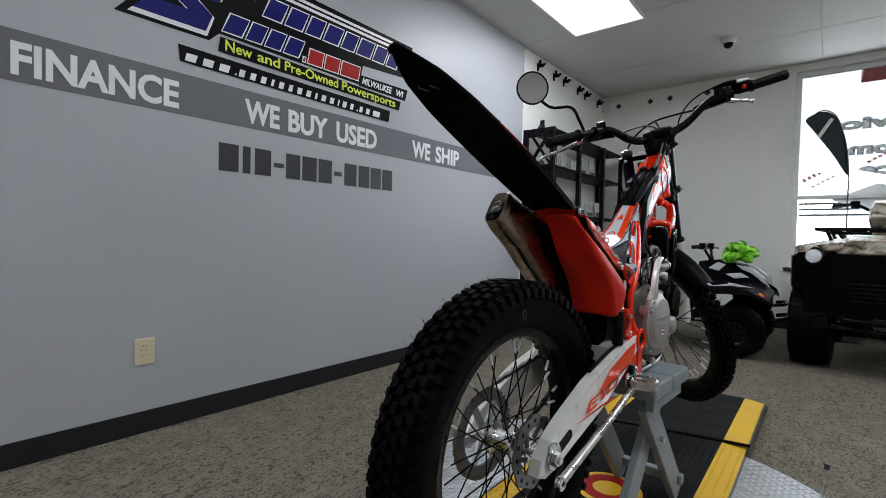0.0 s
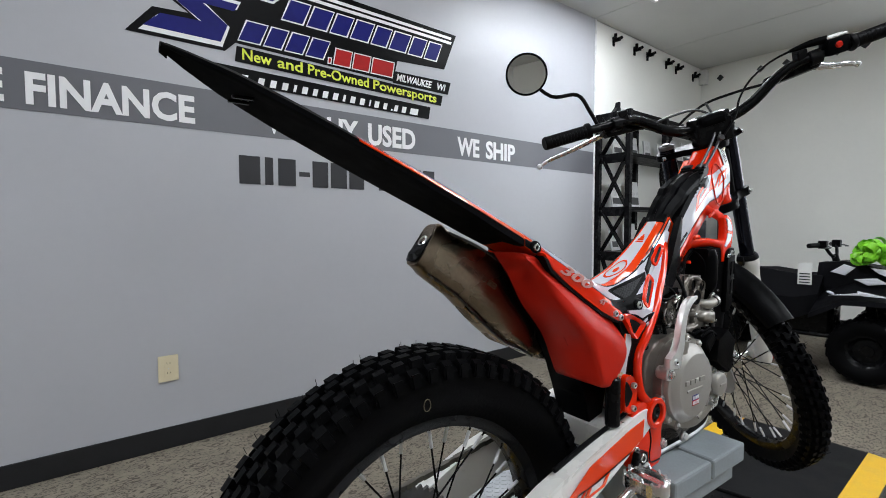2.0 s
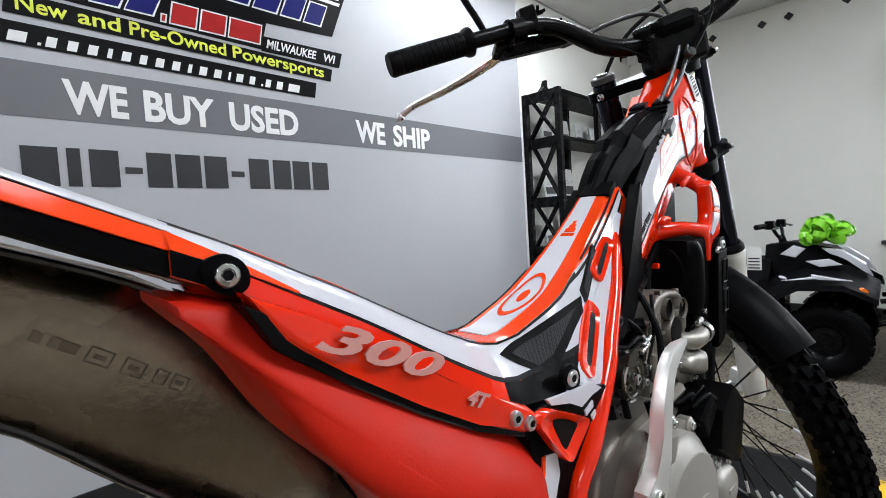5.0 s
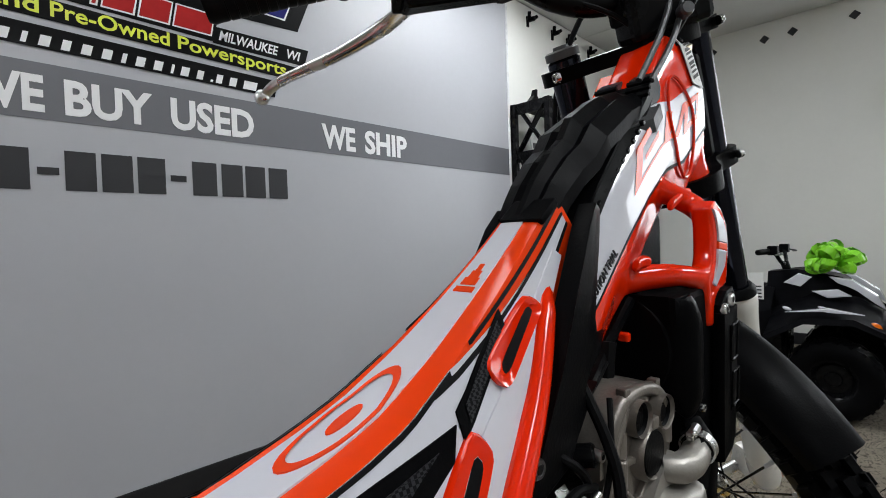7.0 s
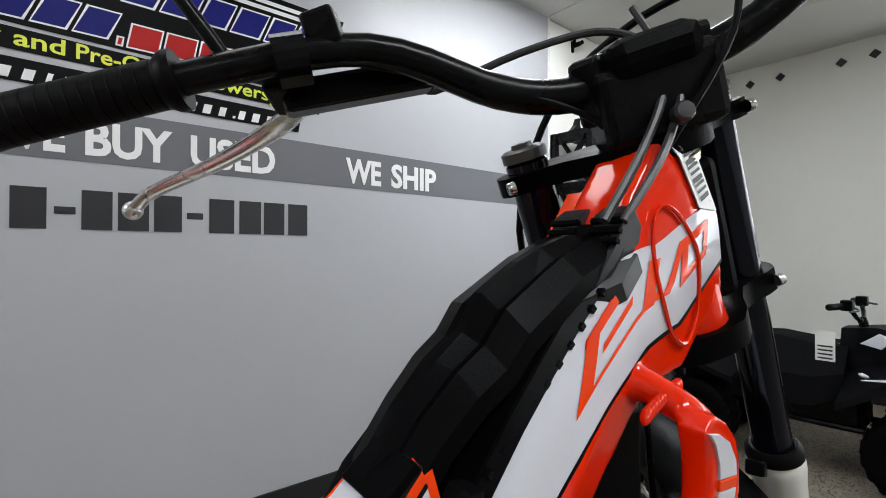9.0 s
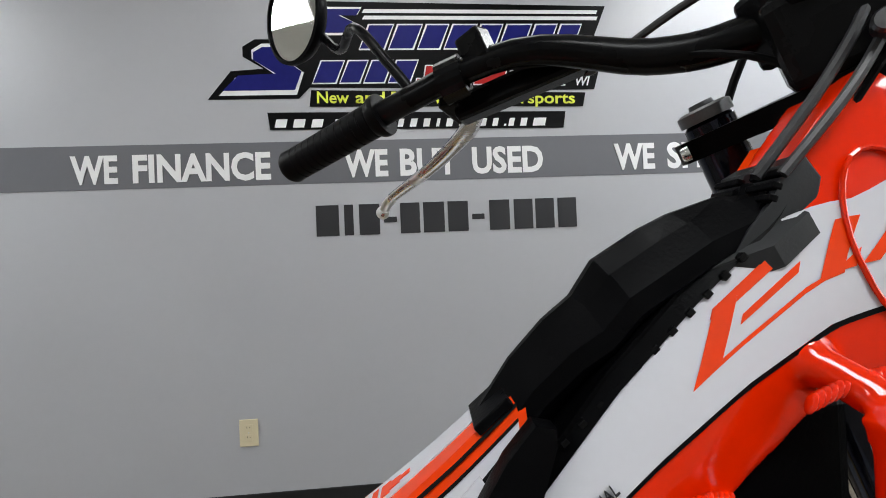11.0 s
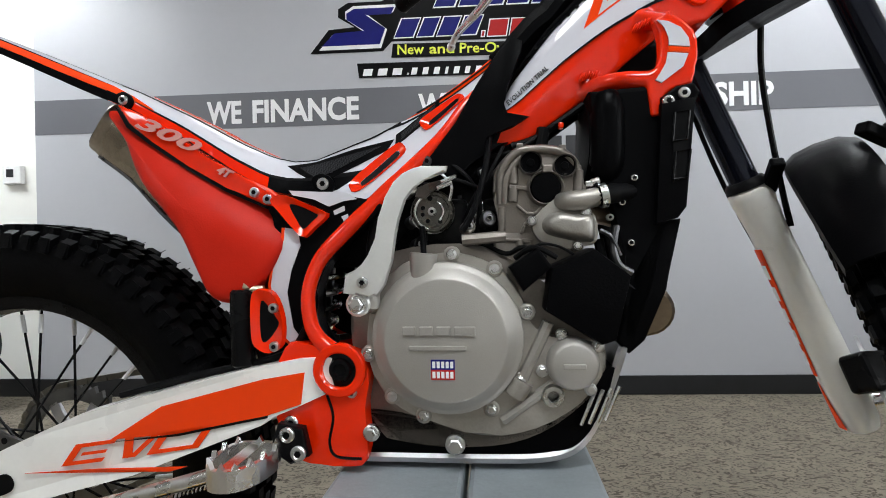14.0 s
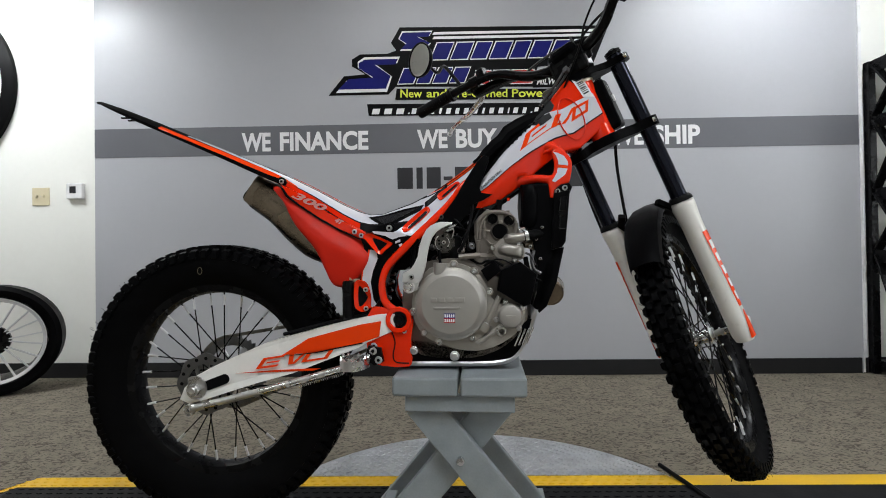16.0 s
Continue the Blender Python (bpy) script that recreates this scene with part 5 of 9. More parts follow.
sil = part("silencer", bm, M_EXH, bike, "heat-tinted steel exhaust silencer", smooth=True)
bm = bmesh.new()
loft(bm, [[(x - 0.006, y, z + 0.003) for x, y, z in secs[0]], [(x + 0.004, y + (y - 0.078) * 0.12, z + (z - 0.918) * 0.12) for x, y, z in secs[0]], [(x + 0.006, y, z - 0.004) for x, y, z in secs[1]]])
ec = part("end_cap", bm, M_EXH, sil, "steel exhaust end cap with a dark face", smooth=True)
bm = bmesh.new()
loft(bm, [[(x - 0.0075 - d, 0.078 + (y - 0.078) * k, 0.918 + (z - 0.918) * k + 0.004) for x, y, z in secs[0]] for k, d in ((0.86, -0.003), (0.84, 0.001), (0.5, 0.0005))])
part("face", bm, M_BLACKMET, ec, smooth=True)
bm = bmesh.new()
lathe(bm, [(0.008, 0), (0.011, 0), (0.011, 0.003), (0.009, 0.004), (0.008, 0.003)], axis_m((0.056, 0.078, 0.926), (-0.82, 0, 0.57)), 20, closed=True)
part("outlet", bm, M_STEEL, sil, smooth=True)
bm = bmesh.new()
tube(bm, [(0.31, 0.068, 0.712), (0.345, 0.066, 0.69), (0.40, 0.062, 0.70), (0.47, 0.055, 0.72), (0.56, 0.05, 0.70)], [0.024, 0.022, 0.019, 0.018, 0.018], 14)
part("link_pipe", bm, M_EXH, sil, smooth=True)
# stamped frames and marks, welded seams along the lower and upper edges
M_STAMP = mat("stamped_steel", (0.20, 0.165, 0.125), 0.4, 1.0, 0.3, 20)
for k, (u, w, solid) in enumerate(((0.0, 0.006, 1), (0.009, 0.005, 1), (0.017, 0.010, 1), (0.034, 0.014, 0), (0.054, 0.013, 0), (0.071, 0.008, 0), (0.083, 0.010, 0))):
    x, z = 0.120 + u * 0.84, 0.886 - u * 0.54
    bm = bmesh.new()
    m = Matrix.Translation((x, 0.0462 - 0.052 * u, z)) @ pose(0, 0, 0, 0, 33, -3)
    if solid:
        box(bm, -w / 2, w / 2, -0.0004, 0.0004, -0.003, 0.003, 0, m)
    else:
        for x0, x1, z0, z1 in ((-w / 2, w / 2, 0.0042, 0.005), (-w / 2, w / 2, -0.005, -0.0042), (-w / 2, -w / 2 + 0.0008, -0.0042, 0.0042), (w / 2 - 0.0008, w / 2, -0.0042, 0.0042), (-w / 4, w / 4, -0.0015, 0.0015)):
            box(bm, x0, x1, -0.0004, 0.0004, z0, z1, 0, m)
    part("stamped_mark", bm, M_STAMP, sil)
for k in (13, 7):
    bm = bmesh.new()
    tube(bm, [secs[i][k] for i in range(1, 7)], 0.0028, 8)
    part("seam", bm, M_DKSTEEL, sil, smooth=True)
bm = bmesh.new()
prism(bm, [(0.20, 0.89), (0.26, 0.85), (0.34, 0.80), (0.42, 0.77), (0.42, 0.62), (0.40, 0.53), (0.375, 0.53), (0.352, 0.62), (0.325, 0.69), (0.297, 0.745), (0.243, 0.812)], -0.04, 0.042, 0.006)
part("inner_mudguard", bm, M_BLACKPL, bike, "black inner mudguard")
bm = bmesh.new()
tube(bm, [(0.41, 0, 0.53), (0.425, 0, 0.60), (0.44, 0, 0.70)], 0.02, 14)
shock = part("shock_absorber", bm, M_DKSTEEL, bike, "rear shock absorber", smooth=True)
bm = bmesh.new()
tube(bm, [(0.41 + 0.03 * t / 7 + 0.03 * math.cos(t * 2 * math.pi), 0.03 * math.sin(t * 2 * math.pi), 0.53 + 0.15 * t / 7) for t in np.linspace(0, 7, 85)], 0.0045, 8, smooth_n=1)
part("spring", bm, M_STEEL, shock, smooth=True)

bm = bmesh.new()
prism(bm, [(0.42, 0.775), (0.53, 0.772), (0.60, 0.83), (0.66, 0.90), (0.70, 0.88), (0.67, 0.815), (0.61, 0.782), (0.55, 0.72), (0.50, 0.69), (0.45, 0.69)], -0.034, 0.05, 0.006)
part("airbox", bm, M_BLACKPL, bike, "black airbox under the seat")

# ---- frame ----
PIV = (0.497, 0.575)
for s in SIDES:
    bm = bmesh.new()
    tube(bm, [(0.690, 0.015 + s * 0.022, 0.950), (0.662, 0.012 + s * 0.030, 0.916), (0.646, 0.008 + s * 0.037, 0.896), (0.615, 0.004 + s * 0.047, 0.852), (0.572, s * 0.058, 0.807), (0.548, s * 0.067, 0.783), (0.492, s * 0.080, 0.728), (0.466, s * 0.081, 0.6985), (0.455, s * 0.086, 0.663), (0.458, s * 0.089, 0.629), (0.468, s * 0.091, 0.610), (0.485, s * 0.092, 0.595)],
         [0.003, 0.006, 0.0074, 0.0082, 0.0092, 0.0098, 0.0098, 0.009, 0.0085, 0.0088, 0.0095, 0.011], 14)
    fr = part("frame_rail", bm, M_RED, bike, "gloss red frame rail", smooth=True)
    bm = bmesh.new()
    prism(bm, smooth2([(0.40, 0.772), (0.45, 0.782), (0.52, 0.775), (0.545, 0.762), (0.505, 0.728), (0.475, 0.695), (0.46, 0.65), (0.47, 0.605), (0.485, 0.585), (0.45, 0.592), (0.42, 0.62), (0.408, 0.67), (0.42, 0.73)], 3), s * 0.05, s * 0.078, 0.004)
    sp = part("side_plate", bm, M_BLACKPL, bike, "black and white frame side plate", smooth=True)
    for pts, lift, mt, nm in (([(0.424, 0.742), (0.440, 0.739), (0.443, 0.720), (0.431, 0.690), (0.425, 0.663), (0.432, 0.620), (0.456, 0.587), (0.449, 0.583), (0.416, 0.613), (0.410, 0.640), (0.404, 0.671), (0.408, 0.696), (0.422, 0.726)], 0.0014, M_GLOSSW, "decal"),
                              ([(0.420, 0.742), (0.424, 0.742), (0.4225, 0.727), (0.4085, 0.697), (0.4045, 0.671), (0.4105, 0.640), (0.4165, 0.613), (0.449, 0.583), (0.447, 0.581), (0.413, 0.611), (0.407, 0.640), (0.401, 0.671), (0.405, 0.697), (0.419, 0.728)], 0.0016, M_ORANGE, "decal"),
                              ([(0.4855, 0.7605), (0.499, 0.7665), (0.4995, 0.7605), (0.487, 0.7555)], 0.0016, M_GLOSSW, "decal"),
                              ([(0.495, 0.7535), (0.503, 0.7565), (0.5045, 0.750), (0.4985, 0.747)], 0.0016, M_GLOSSW, "decal"),
                              ([(0.43, 0.787), (0.47, 0.784), (0.50, 0.783), (0.515, 0.774), (0.498, 0.772), (0.48, 0.766), (0.462, 0.775), (0.435, 0.781)], 0.0018, M_GLOSSW, "decal")):
        bm = bmesh.new()
        prism(bm, pts, s * 0.0765, s * (0.078 + lift))
        part(nm, bm, mt, sp)
    framed_slot(sp, [(0.408, 0.776), (0.424, 0.782), (0.450, 0.772), (0.476, 0.760), (0.480, 0.754), (0.463, 0.739), (0.450, 0.729), (0.436, 0.741), (0.420, 0.760)],
                [(0.433, 0.770), (0.448, 0.766), (0.464, 0.758), (0.467, 0.755), (0.458, 0.747), (0.450, 0.740), (0.446, 0.742), (0.440, 0.752), (0.434, 0.763)], lambda x, z: 0.0775, 0.010, "gusset", "opening", s)
    # pivot plate and ring
    bm = bmesh.new()
    prism(bm, smooth2([(0.428, 0.60), (0.45, 0.605), (0.475, 0.60), (0.515, 0.595), (0.53, 0.57), (0.525, 0.53), (0.527, 0.49), (0.52, 0.462), (0.47, 0.464), (0.44, 0.468), (0.425, 0.49), (0.415, 0.545)], 3), s * 0.07, s * 0.098, 0.006)
    pp = part("pivot_plate", bm, M_RED, bike, "gloss red swingarm pivot plate", smooth=True)
    bm = bmesh.new()
    lathe(bm, [(0.02, 0), (0.02, 0.008), (0.022, 0.010), (0.029, 0.010), (0.031, 0.008), (0.031, 0)], axis_m((PIV[0], s * 0.097, PIV[1]), (0, s, 0)), 32, closed=True)
    part("pivot_ring", bm, M_RED, pp, smooth=True)
    bm = bmesh.new()
    lathe(bm, [(0, 0.003), (0.006, 0.003), (0.008, 0.006), (0.012, 0.006), (0.014, 0.002), (0.021, 0.001), (0.021, -0.004)], axis_m((PIV[0], s * 0.098, PIV[1]), (0, s, 0)), 24)
    part("pivot_cap", bm, M_BLACKMET, pp, smooth=True)
    bm = bmesh.new()
    tube(bm, [(0.48, s * 0.0985, 0.545), (0.487, s * 0.0985, 0.52), (0.482, s * 0.0985, 0.49), (0.49, s * 0.0985, 0.474), (0.52, s * 0.0985, 0.472)], 0.0016, 6)
    part("decal_line", bm, M_VBLACK, pp)
    for x, z in ((0.436, 0.512), (0.448, 0.482), (0.447, 0.55)):
        bolt(pp, (x, s * 0.099, z), (0, s, 0), 0.0085)
    bolt(pp, (0.51, s * 0.099, 0.548), (0, s, 0), 0.006)

# the cast spar from the seat to the steering head: stations of upper and lower edge
ST = [((0.688, 0.896), (0.674, 0.834), 0.028, 0.046), ((0.704, 0.926), (0.724, 0.848), 0.030, 0.044), ((0.752, 0.986), (0.795, 0.897), 0.031, 0.039), ((0.801, 1.034), (0.846, 0.942), 0.031, 0.036),
      ((0.850, 1.076), (0.894, 0.980), 0.030, 0.035), ((0.878, 1.122), (0.945, 0.990), 0.029, 0.036), ((0.908, 1.160), (0.988, 1.028), 0.029, 0.038), ((0.948, 1.184), (1.014, 1.050), 0.029, 0.038)]
SPAR_C = lambda q: float(np.interp(q, (0, 2, 3, 4, 5, 7), (0.010, 0.012, 0.015, 0.018, 0.020, 0.021)))


def spar(q, f, lift=0.0, side=-1):
    """A point on the spar's flank: q along it (0 to 7), f from its upper edge (0) to its lower (1)."""
    i = min(int(q), 6)
    t = q - i
    a, b = ST[i], ST[i + 1]
    top = Vector(a[0]).lerp(Vector(b[0]), t)
    bot = Vector(a[1]).lerp(Vector(b[1]), t)
    p = top.lerp(bot, f)
    w0, w1 = a[2] + (b[2] - a[2]) * t, a[3] + (b[3] - a[3]) * t
    w = w0 + (w1 - w0) * min(1.0, f * 1.7)
    if f > 0.5:
        low = float(np.interp(q, (0, 1.5, 3.5, 5, 7), (0.040, 0.026, 0.024, 0.027, 0.028)))
        w += (low - w) * (f - 0.5) * 2
    if f < 0.08:
        w -= (0.08 - f) * 0.08
    return Vector((p.x, SPAR_C(q) + side * (w + lift), p.y))


bm = bmesh.new()
secs = []
for q in np.linspace(0, 7, 29):
    fs = (0, 0.05, 0.2, 0.4, 0.6, 0.8, 0.9, 1.0)
    secs.append([spar(q, f, 0, -1) for f in fs] + [spar(q, f, 0, 1) for f in fs[::-1]])
loft(bm, secs)
LOOP = [(0.866, 0.972), (0.869, 0.962), (0.872, 0.950), (0.872, 0.931), (0.868, 0.917), (0.857, 0.906), (0.857, 0.890), (0.860, 0.860), (0.870, 0.860), (0.874, 0.882), (0.887, 0.892), (0.907, 0.896), (0.914, 0.929), (0.913, 0.948), (0.907, 0.962), (0.893, 0.973), (0.878, 0.980)]
for s in SIDES:
    tube(bm, [(0.778, 0.012 + s * 0.006, 0.900), (0.796, 0.010 + s * 0.020, 0.907), (0.815, 0.008 + s * 0.036, 0.910), (0.836, 0.008 + s * 0.049, 0.910), (0.856, 0.008 + s * 0.056, 0.906), (0.874, 0.008 + s * 0.058, 0.905)],
         [0.013, 0.0135, 0.012, 0.0105, 0.011, 0.012], 14)
    tube(bm, [(0.862, 0.016 + s * 0.024, 0.996), (0.876, 0.013 + s * 0.036, 0.986), (0.889, 0.008 + s * 0.048, 0.972), (0.897, 0.008 + s * 0.058, 0.955)], [0.012, 0.0115, 0.0115, 0.012], 12)
    prism(bm, LOOP, 0.008 + s * 0.048, 0.008 + s * 0.068)
bmesh.ops.recalc_face_normals(bm, faces=bm.faces[:])
spar_ob = part("frame_spar", bm, M_RED, bike, "gloss red cast frame spar with white decals", smooth=True)
rm = spar_ob.modifiers.new("cast", "REMESH")
rm.mode, rm.voxel_size, rm.use_smooth_shade = "VOXEL", 0.003, True
sm = spar_ob.modifiers.new("fillet", "SMOOTH")
sm.factor, sm.iterations = 0.5, 7


def spar_patch(corners, lift, material, name="decal", sides=SIDES, n=8):
    """A vinyl patch on the flank, from four corners (q, f) in order."""
    c = [Vector((*p, 0)) for p in corners]
    for s in sides:
        bm = bmesh.new()
        for off in (lift, lift - 0.001):
            rows = []
            for i in range(n + 1):
                u = i / n
                rows.append([bm.verts.new(spar(*(c[0].lerp(c[1], u).lerp(c[3].lerp(c[2], u), v / 4))[:2], off, s)) for v in range(5)])
            for p, r in zip(rows, rows[1:]):
                for k in range(4):
                    bm.faces.new((p[k], p[k + 1], r[k + 1], r[k]))
        part(name, bm, material, spar_ob, smooth=True)


F0 = lambda q: float(np.interp(q, (0, 4, 5, 6, 7), (0.02, 0.03, 0.28, 0.40, 0.45)))
F1 = lambda q: float(np.interp(q, (0, 0.5, 2, 2.7, 4, 5, 6, 7), (0.25, 0.36, 0.44, 0.50, 0.64, 0.72, 0.78, 0.80)))


def spar_band(q0, q1, g0, g1, lift, material, sides=SIDES, n=28, name="decal", lean=0.0):
    """A strip of the decal band: from q0 to q1 along the spar, between shares g0 and g1 of the band's breadth (each a number or a pair); lean slants its ends."""
    for s in sides:
        bm = bmesh.new()
        for off in (lift, lift - 0.001):
            rows = []
            for i in range(n + 1):
                u = i / n
                ga, gb = (g[0] + (g[1] - g[0]) * u if isinstance(g, tuple) else g for g in (g0, g1))
                row = []
                for k in range(5):
                    g = ga + (gb - ga) * k / 4
                    q = q0 + (q1 - q0) * u + lean * (0.5 - g)
                    row.append(bm.verts.new(spar(q, F0(q) + (F1(q) - F0(q)) * g, off, s)))
                rows.append(row)
            for p, r in zip(rows, rows[1:]):
                for k in range(4):
                    bm.faces.new((p[k], p[k + 1], r[k + 1], r[k]))
        part(name, bm, material, spar_ob, smooth=True)


spar_band(0.12, 6.9, 0.0, 1.0, 0.0012, M_GLOSSW)
spar_band(0.30, 6.9, 1.0, 1.05, 0.0016, M_VBLACK)
# slanted emblem strokes
for q0, q1, g0, g1, ln in ((2.70, 3.02, 0.18, 0.84, 1.05), (3.02, 3.98, 0.18, 0.32, 1.05), (3.16, 3.86, (0.50, 0.47), (0.59, 0.56), 1.05),
                           (3.02, 4.50, (0.78, 0.74), (0.84, 0.79), 1.05), (4.20, 4.50, 0.18, 0.76, 1.25), (4.46, 4.66, (0.70, 0.56), 0.76, 1.2), (4.80, 5.02, 0.18, 0.76, 2.0),
                           (5.25, 5.45, 0.20, 0.80, 0.9), (5.4, 6.2, 0.20, 0.34, 0.9), (5.3, 6.1, 0.66, 0.80, 0.9), (6.0, 6.2, 0.20, 0.80, 0.9)):
    g0, g1 = ([0.16 + (v - 0.18) * 0.74 for v in (g if isinstance(g, tuple) else (g, g))] for g in (g0, g1))
    spar_band(q0, q1, tuple(g0), tuple(g1), 0.0018, M_ORANGE, n=6, lean=ln)
p0, p1, p2 = (spar(q, F0(q) + (F1(q) - F0(q)) * g, 0.0022) for q, g in ((0.55, 0.86), (1.66, 0.88), (1.66, 0.5)))
ex = (p1 - p0).normalized()
ez = ex.cross(p2 - p0).normalized()
lm = Matrix((ex, ez.cross(ex), ez)).transposed().to_4x4()
lm.translation = p0 + ez * 0.0006
text_mesh("lettering", "EVOLUTION TRIAL", 0.0088, lm, M_VDARK, spar_ob, wide=(p1 - p0).length, shear=0.2)
spar_patch([(0.5, -0.06), (4.3, -0.04), (4.3, 0.04), (0.5, 0.035)], 0.0026, M_BLACKPL, "edge_trim", n=20)
spar_patch([(6.3, 0.02), (6.85, 0.04), (6.85, 0.50), (6.3, 0.40)], 0.0026, M_PLWHITE, "label_sticker", (-1,), 5)
for k in range(10):
    spar_patch([(6.4, 0.05 + k * 0.034), (6.75, 0.06 + k * 0.034), (6.75, 0.06 + k * 0.034 + (0.016 if k % 3 else 0.026)), (6.4, 0.05 + k * 0.034 + (0.016 if k % 3 else 0.026))], 0.0034, M_VDARK, "print_bar", (-1,), 2)
bm = bmesh.new()
secs = []
for q in np.linspace(0.3, 4.4, 22):
    a, b = spar(q, -0.02, 0.001, -1), spar(q, -0.02, 0.001, 1)
    lift = Vector((-0.003, 0, 0.003))
    secs.append([a + lift, b + lift, b - lift, a - lift])
loft(bm, secs)
part("top_liner", bm, M_BLACKPL, spar_ob)
for s in SIDES:
    # clear protector patch, weld beads
    bm = bmesh.new()
    cpts = [spar(5.2 + 0.6 * math.cos(a), 0.52 + 0.36 * math.sin(a), 0.0024, s) for a in np.linspace(0, 2 * math.pi, 28, endpoint=False)]
    tube(bm, cpts + [cpts[0]], 0.0016, 6, smooth_n=1, caps=False)
    part("protector_edge", bm, M_RED, spar_ob)
    for a0, b0, y0, n0 in (((0.788, 0.922), (0.808, 0.923), 0.033, 8), ((0.852, 0.976), (0.890, 0.988), 0.038, 12)):
        bm = bmesh.new()
        for k in range(n0):
            f = k / (n0 - 1)
            bmesh.ops.create_uvsphere(bm, u_segments=8, v_segments=6, radius=0.0042, matrix=Matrix.Translation((a0[0] + (b0[0] - a0[0]) * f, 0.008 + s * y0, a0[1] + (b0[1] - a0[1]) * f + 0.002 * math.sin(f * 3))) @ pose(0, 0, 0, 0, 25, 0) @ Matrix.Diagonal((0.5, 1, 1.5, 1)))
        part("weld_bead", bm, M_RED, spar_ob, smooth=True)
    # decal and bracket of the radiator loop
    for pts, mt, nm in (([(0.868, 0.9705), (0.880, 0.9680), (0.894, 0.960), (0.9025, 0.947), (0.9035, 0.937), (0.8805, 0.940), (0.8805, 0.950), (0.876, 0.962)], M_GLOSSW, "decal"),
                        ([(0.9035, 0.9365), (0.9025, 0.930), (0.8795, 0.933), (0.8800, 0.9395)], M_ORANGE, "decal"),
                        ([(0.902, 0.9295), (0.896, 0.915), (0.872, 0.8975), (0.865, 0.901), (0.877, 0.919), (0.879, 0.9325)], M_GLOSSW, "decal")):
        bm = bmesh.new()
        prism(bm, pts, 0.008 + s * 0.066, 0.008 + s * 0.0700, 0.0008)
        part(nm, bm, mt, spar_ob)
    bm = bmesh.new()
    prism(bm, [(0.870, 0.880), (0.887, 0.892), (0.905, 0.895), (0.912, 0.885), (0.906, 0.870), (0.870, 0.862)], 0.008 + s * 0.056, 0.008 + s * 0.074, 0.003)
    br = part("radiator_bracket", bm, M_BLACKPL, spar_ob)
    for x, z in ((0.877, 0.875), (0.894, 0.883)):
        bolt(br, (x, 0.008 + s * 0.0745, z), (0, s, 0), 0.0066)
    bm = bmesh.new()
    tube(bm, [(0.70, 0.008 + s * 0.036, 0.838), (0.732, 0.008 + s * 0.028, 0.850), (0.758, 0.008 + s * 0.026, 0.867), (0.792, 0.008 + s * 0.024, 0.890)], 0.005, 8)
    part("edge_trim", bm, M_BLACKPL, spar_ob, smooth=True)
# added black block that stands in for the dark void inside the loop
bm = bmesh.new()
box(bm, 0.800, 0.900, -0.002, 0.048, 0.868, 0.974, 0.010)
part("wiring_box", bm, M_BLACKPL, bike, "black block that fills the dark void behind the frame loop")
bm = bmesh.new()
box(bm, 0.759, 0.766, -0.030, -0.02, 0.859, 0.867, 0.002)
part("connector", bm, M_RED, bike, "small red plastic connector")

# black tank cover and side tails
secs = []
CVY = 0.019
CV = [((0.677, 0.956), 0.022, 0.000), ((0.688, 0.970), 0.024, 0.002), ((0.700, 0.985), 0.025, 0.005), ((0.722, 1.006), 0.028, 0.008), ((0.740, 1.018), 0.030, 0.011), ((0.755, 1.036), 0.032, 0.016), ((0.785, 1.054), 0.031, 0.016), ((0.805, 1.066), 0.030, 0.012), ((0.835, 1.078), 0.028, 0.008), ((0.850, 1.084), 0.026, 0.0)]
for (x, z), w, h in CV:
    x, z = x + 0.004, z + 0.008
    secs.append([(x + 0.012, CVY - w, z - 0.020), (x + 0.006, CVY - w, z - 0.010), (x, CVY - w * 0.62, z + h * 0.2), (x + 0.003, CVY - w * 0.34, z + h * 0.1), (x - 0.004, CVY - w * 0.12, z + h * 0.7), (x - 0.004, CVY + w * 0.12, z + h * 0.7),
                 (x + 0.003, CVY + w * 0.34, z + h * 0.1), (x, CVY + w * 0.62, z + h * 0.2), (x + 0.006, CVY + w * 1.22, z + 0.002), (x + 0.022, CVY + w * 1.40, z - 0.030), (x + 0.03, CVY, z - 0.034)])
bm = bmesh.new()
loft(bm, secs)
cover = part("tank_cover", bm, M_BLACKPL, bike, "ribbed satin black tank cover", smooth=False)
bm = bmesh.new()
box(bm, -0.012, 0.014, -0.021, 0.020, -0.004, 0.0022, 0.001, pose(0.685, 0.014, 0.9695, 0, -40, 0))
part("rear_edge", bm, M_BLACKPL, cover)
# angular front cap with ribs and two side wings
for s in SIDES:
    bm = bmesh.new()
    prism(bm, [(0.822, 1.048), (0.836, 1.070), (0.851, 1.084), (0.859, 1.106), (0.870, 1.112), (0.880, 1.098), (0.872, 1.064)], CVY + s * 0.006, CVY + s * 0.030, 0.0012)
    cap = part("front_cap", bm, M_SATIN, cover, smooth=False)
    for k in range(3):
        bm = bmesh.new()
        box(bm, -0.003, 0.003, CVY + s * 0.018 - 0.0125, CVY + s * 0.018 + 0.0125, -0.0022, 0.0022, 0.001, pose(0.851 + k * 0.0030, 0, 1.087 + k * 0.0070, 0, 20, 0))
        part("rib", bm, M_BLACKPL, cap)
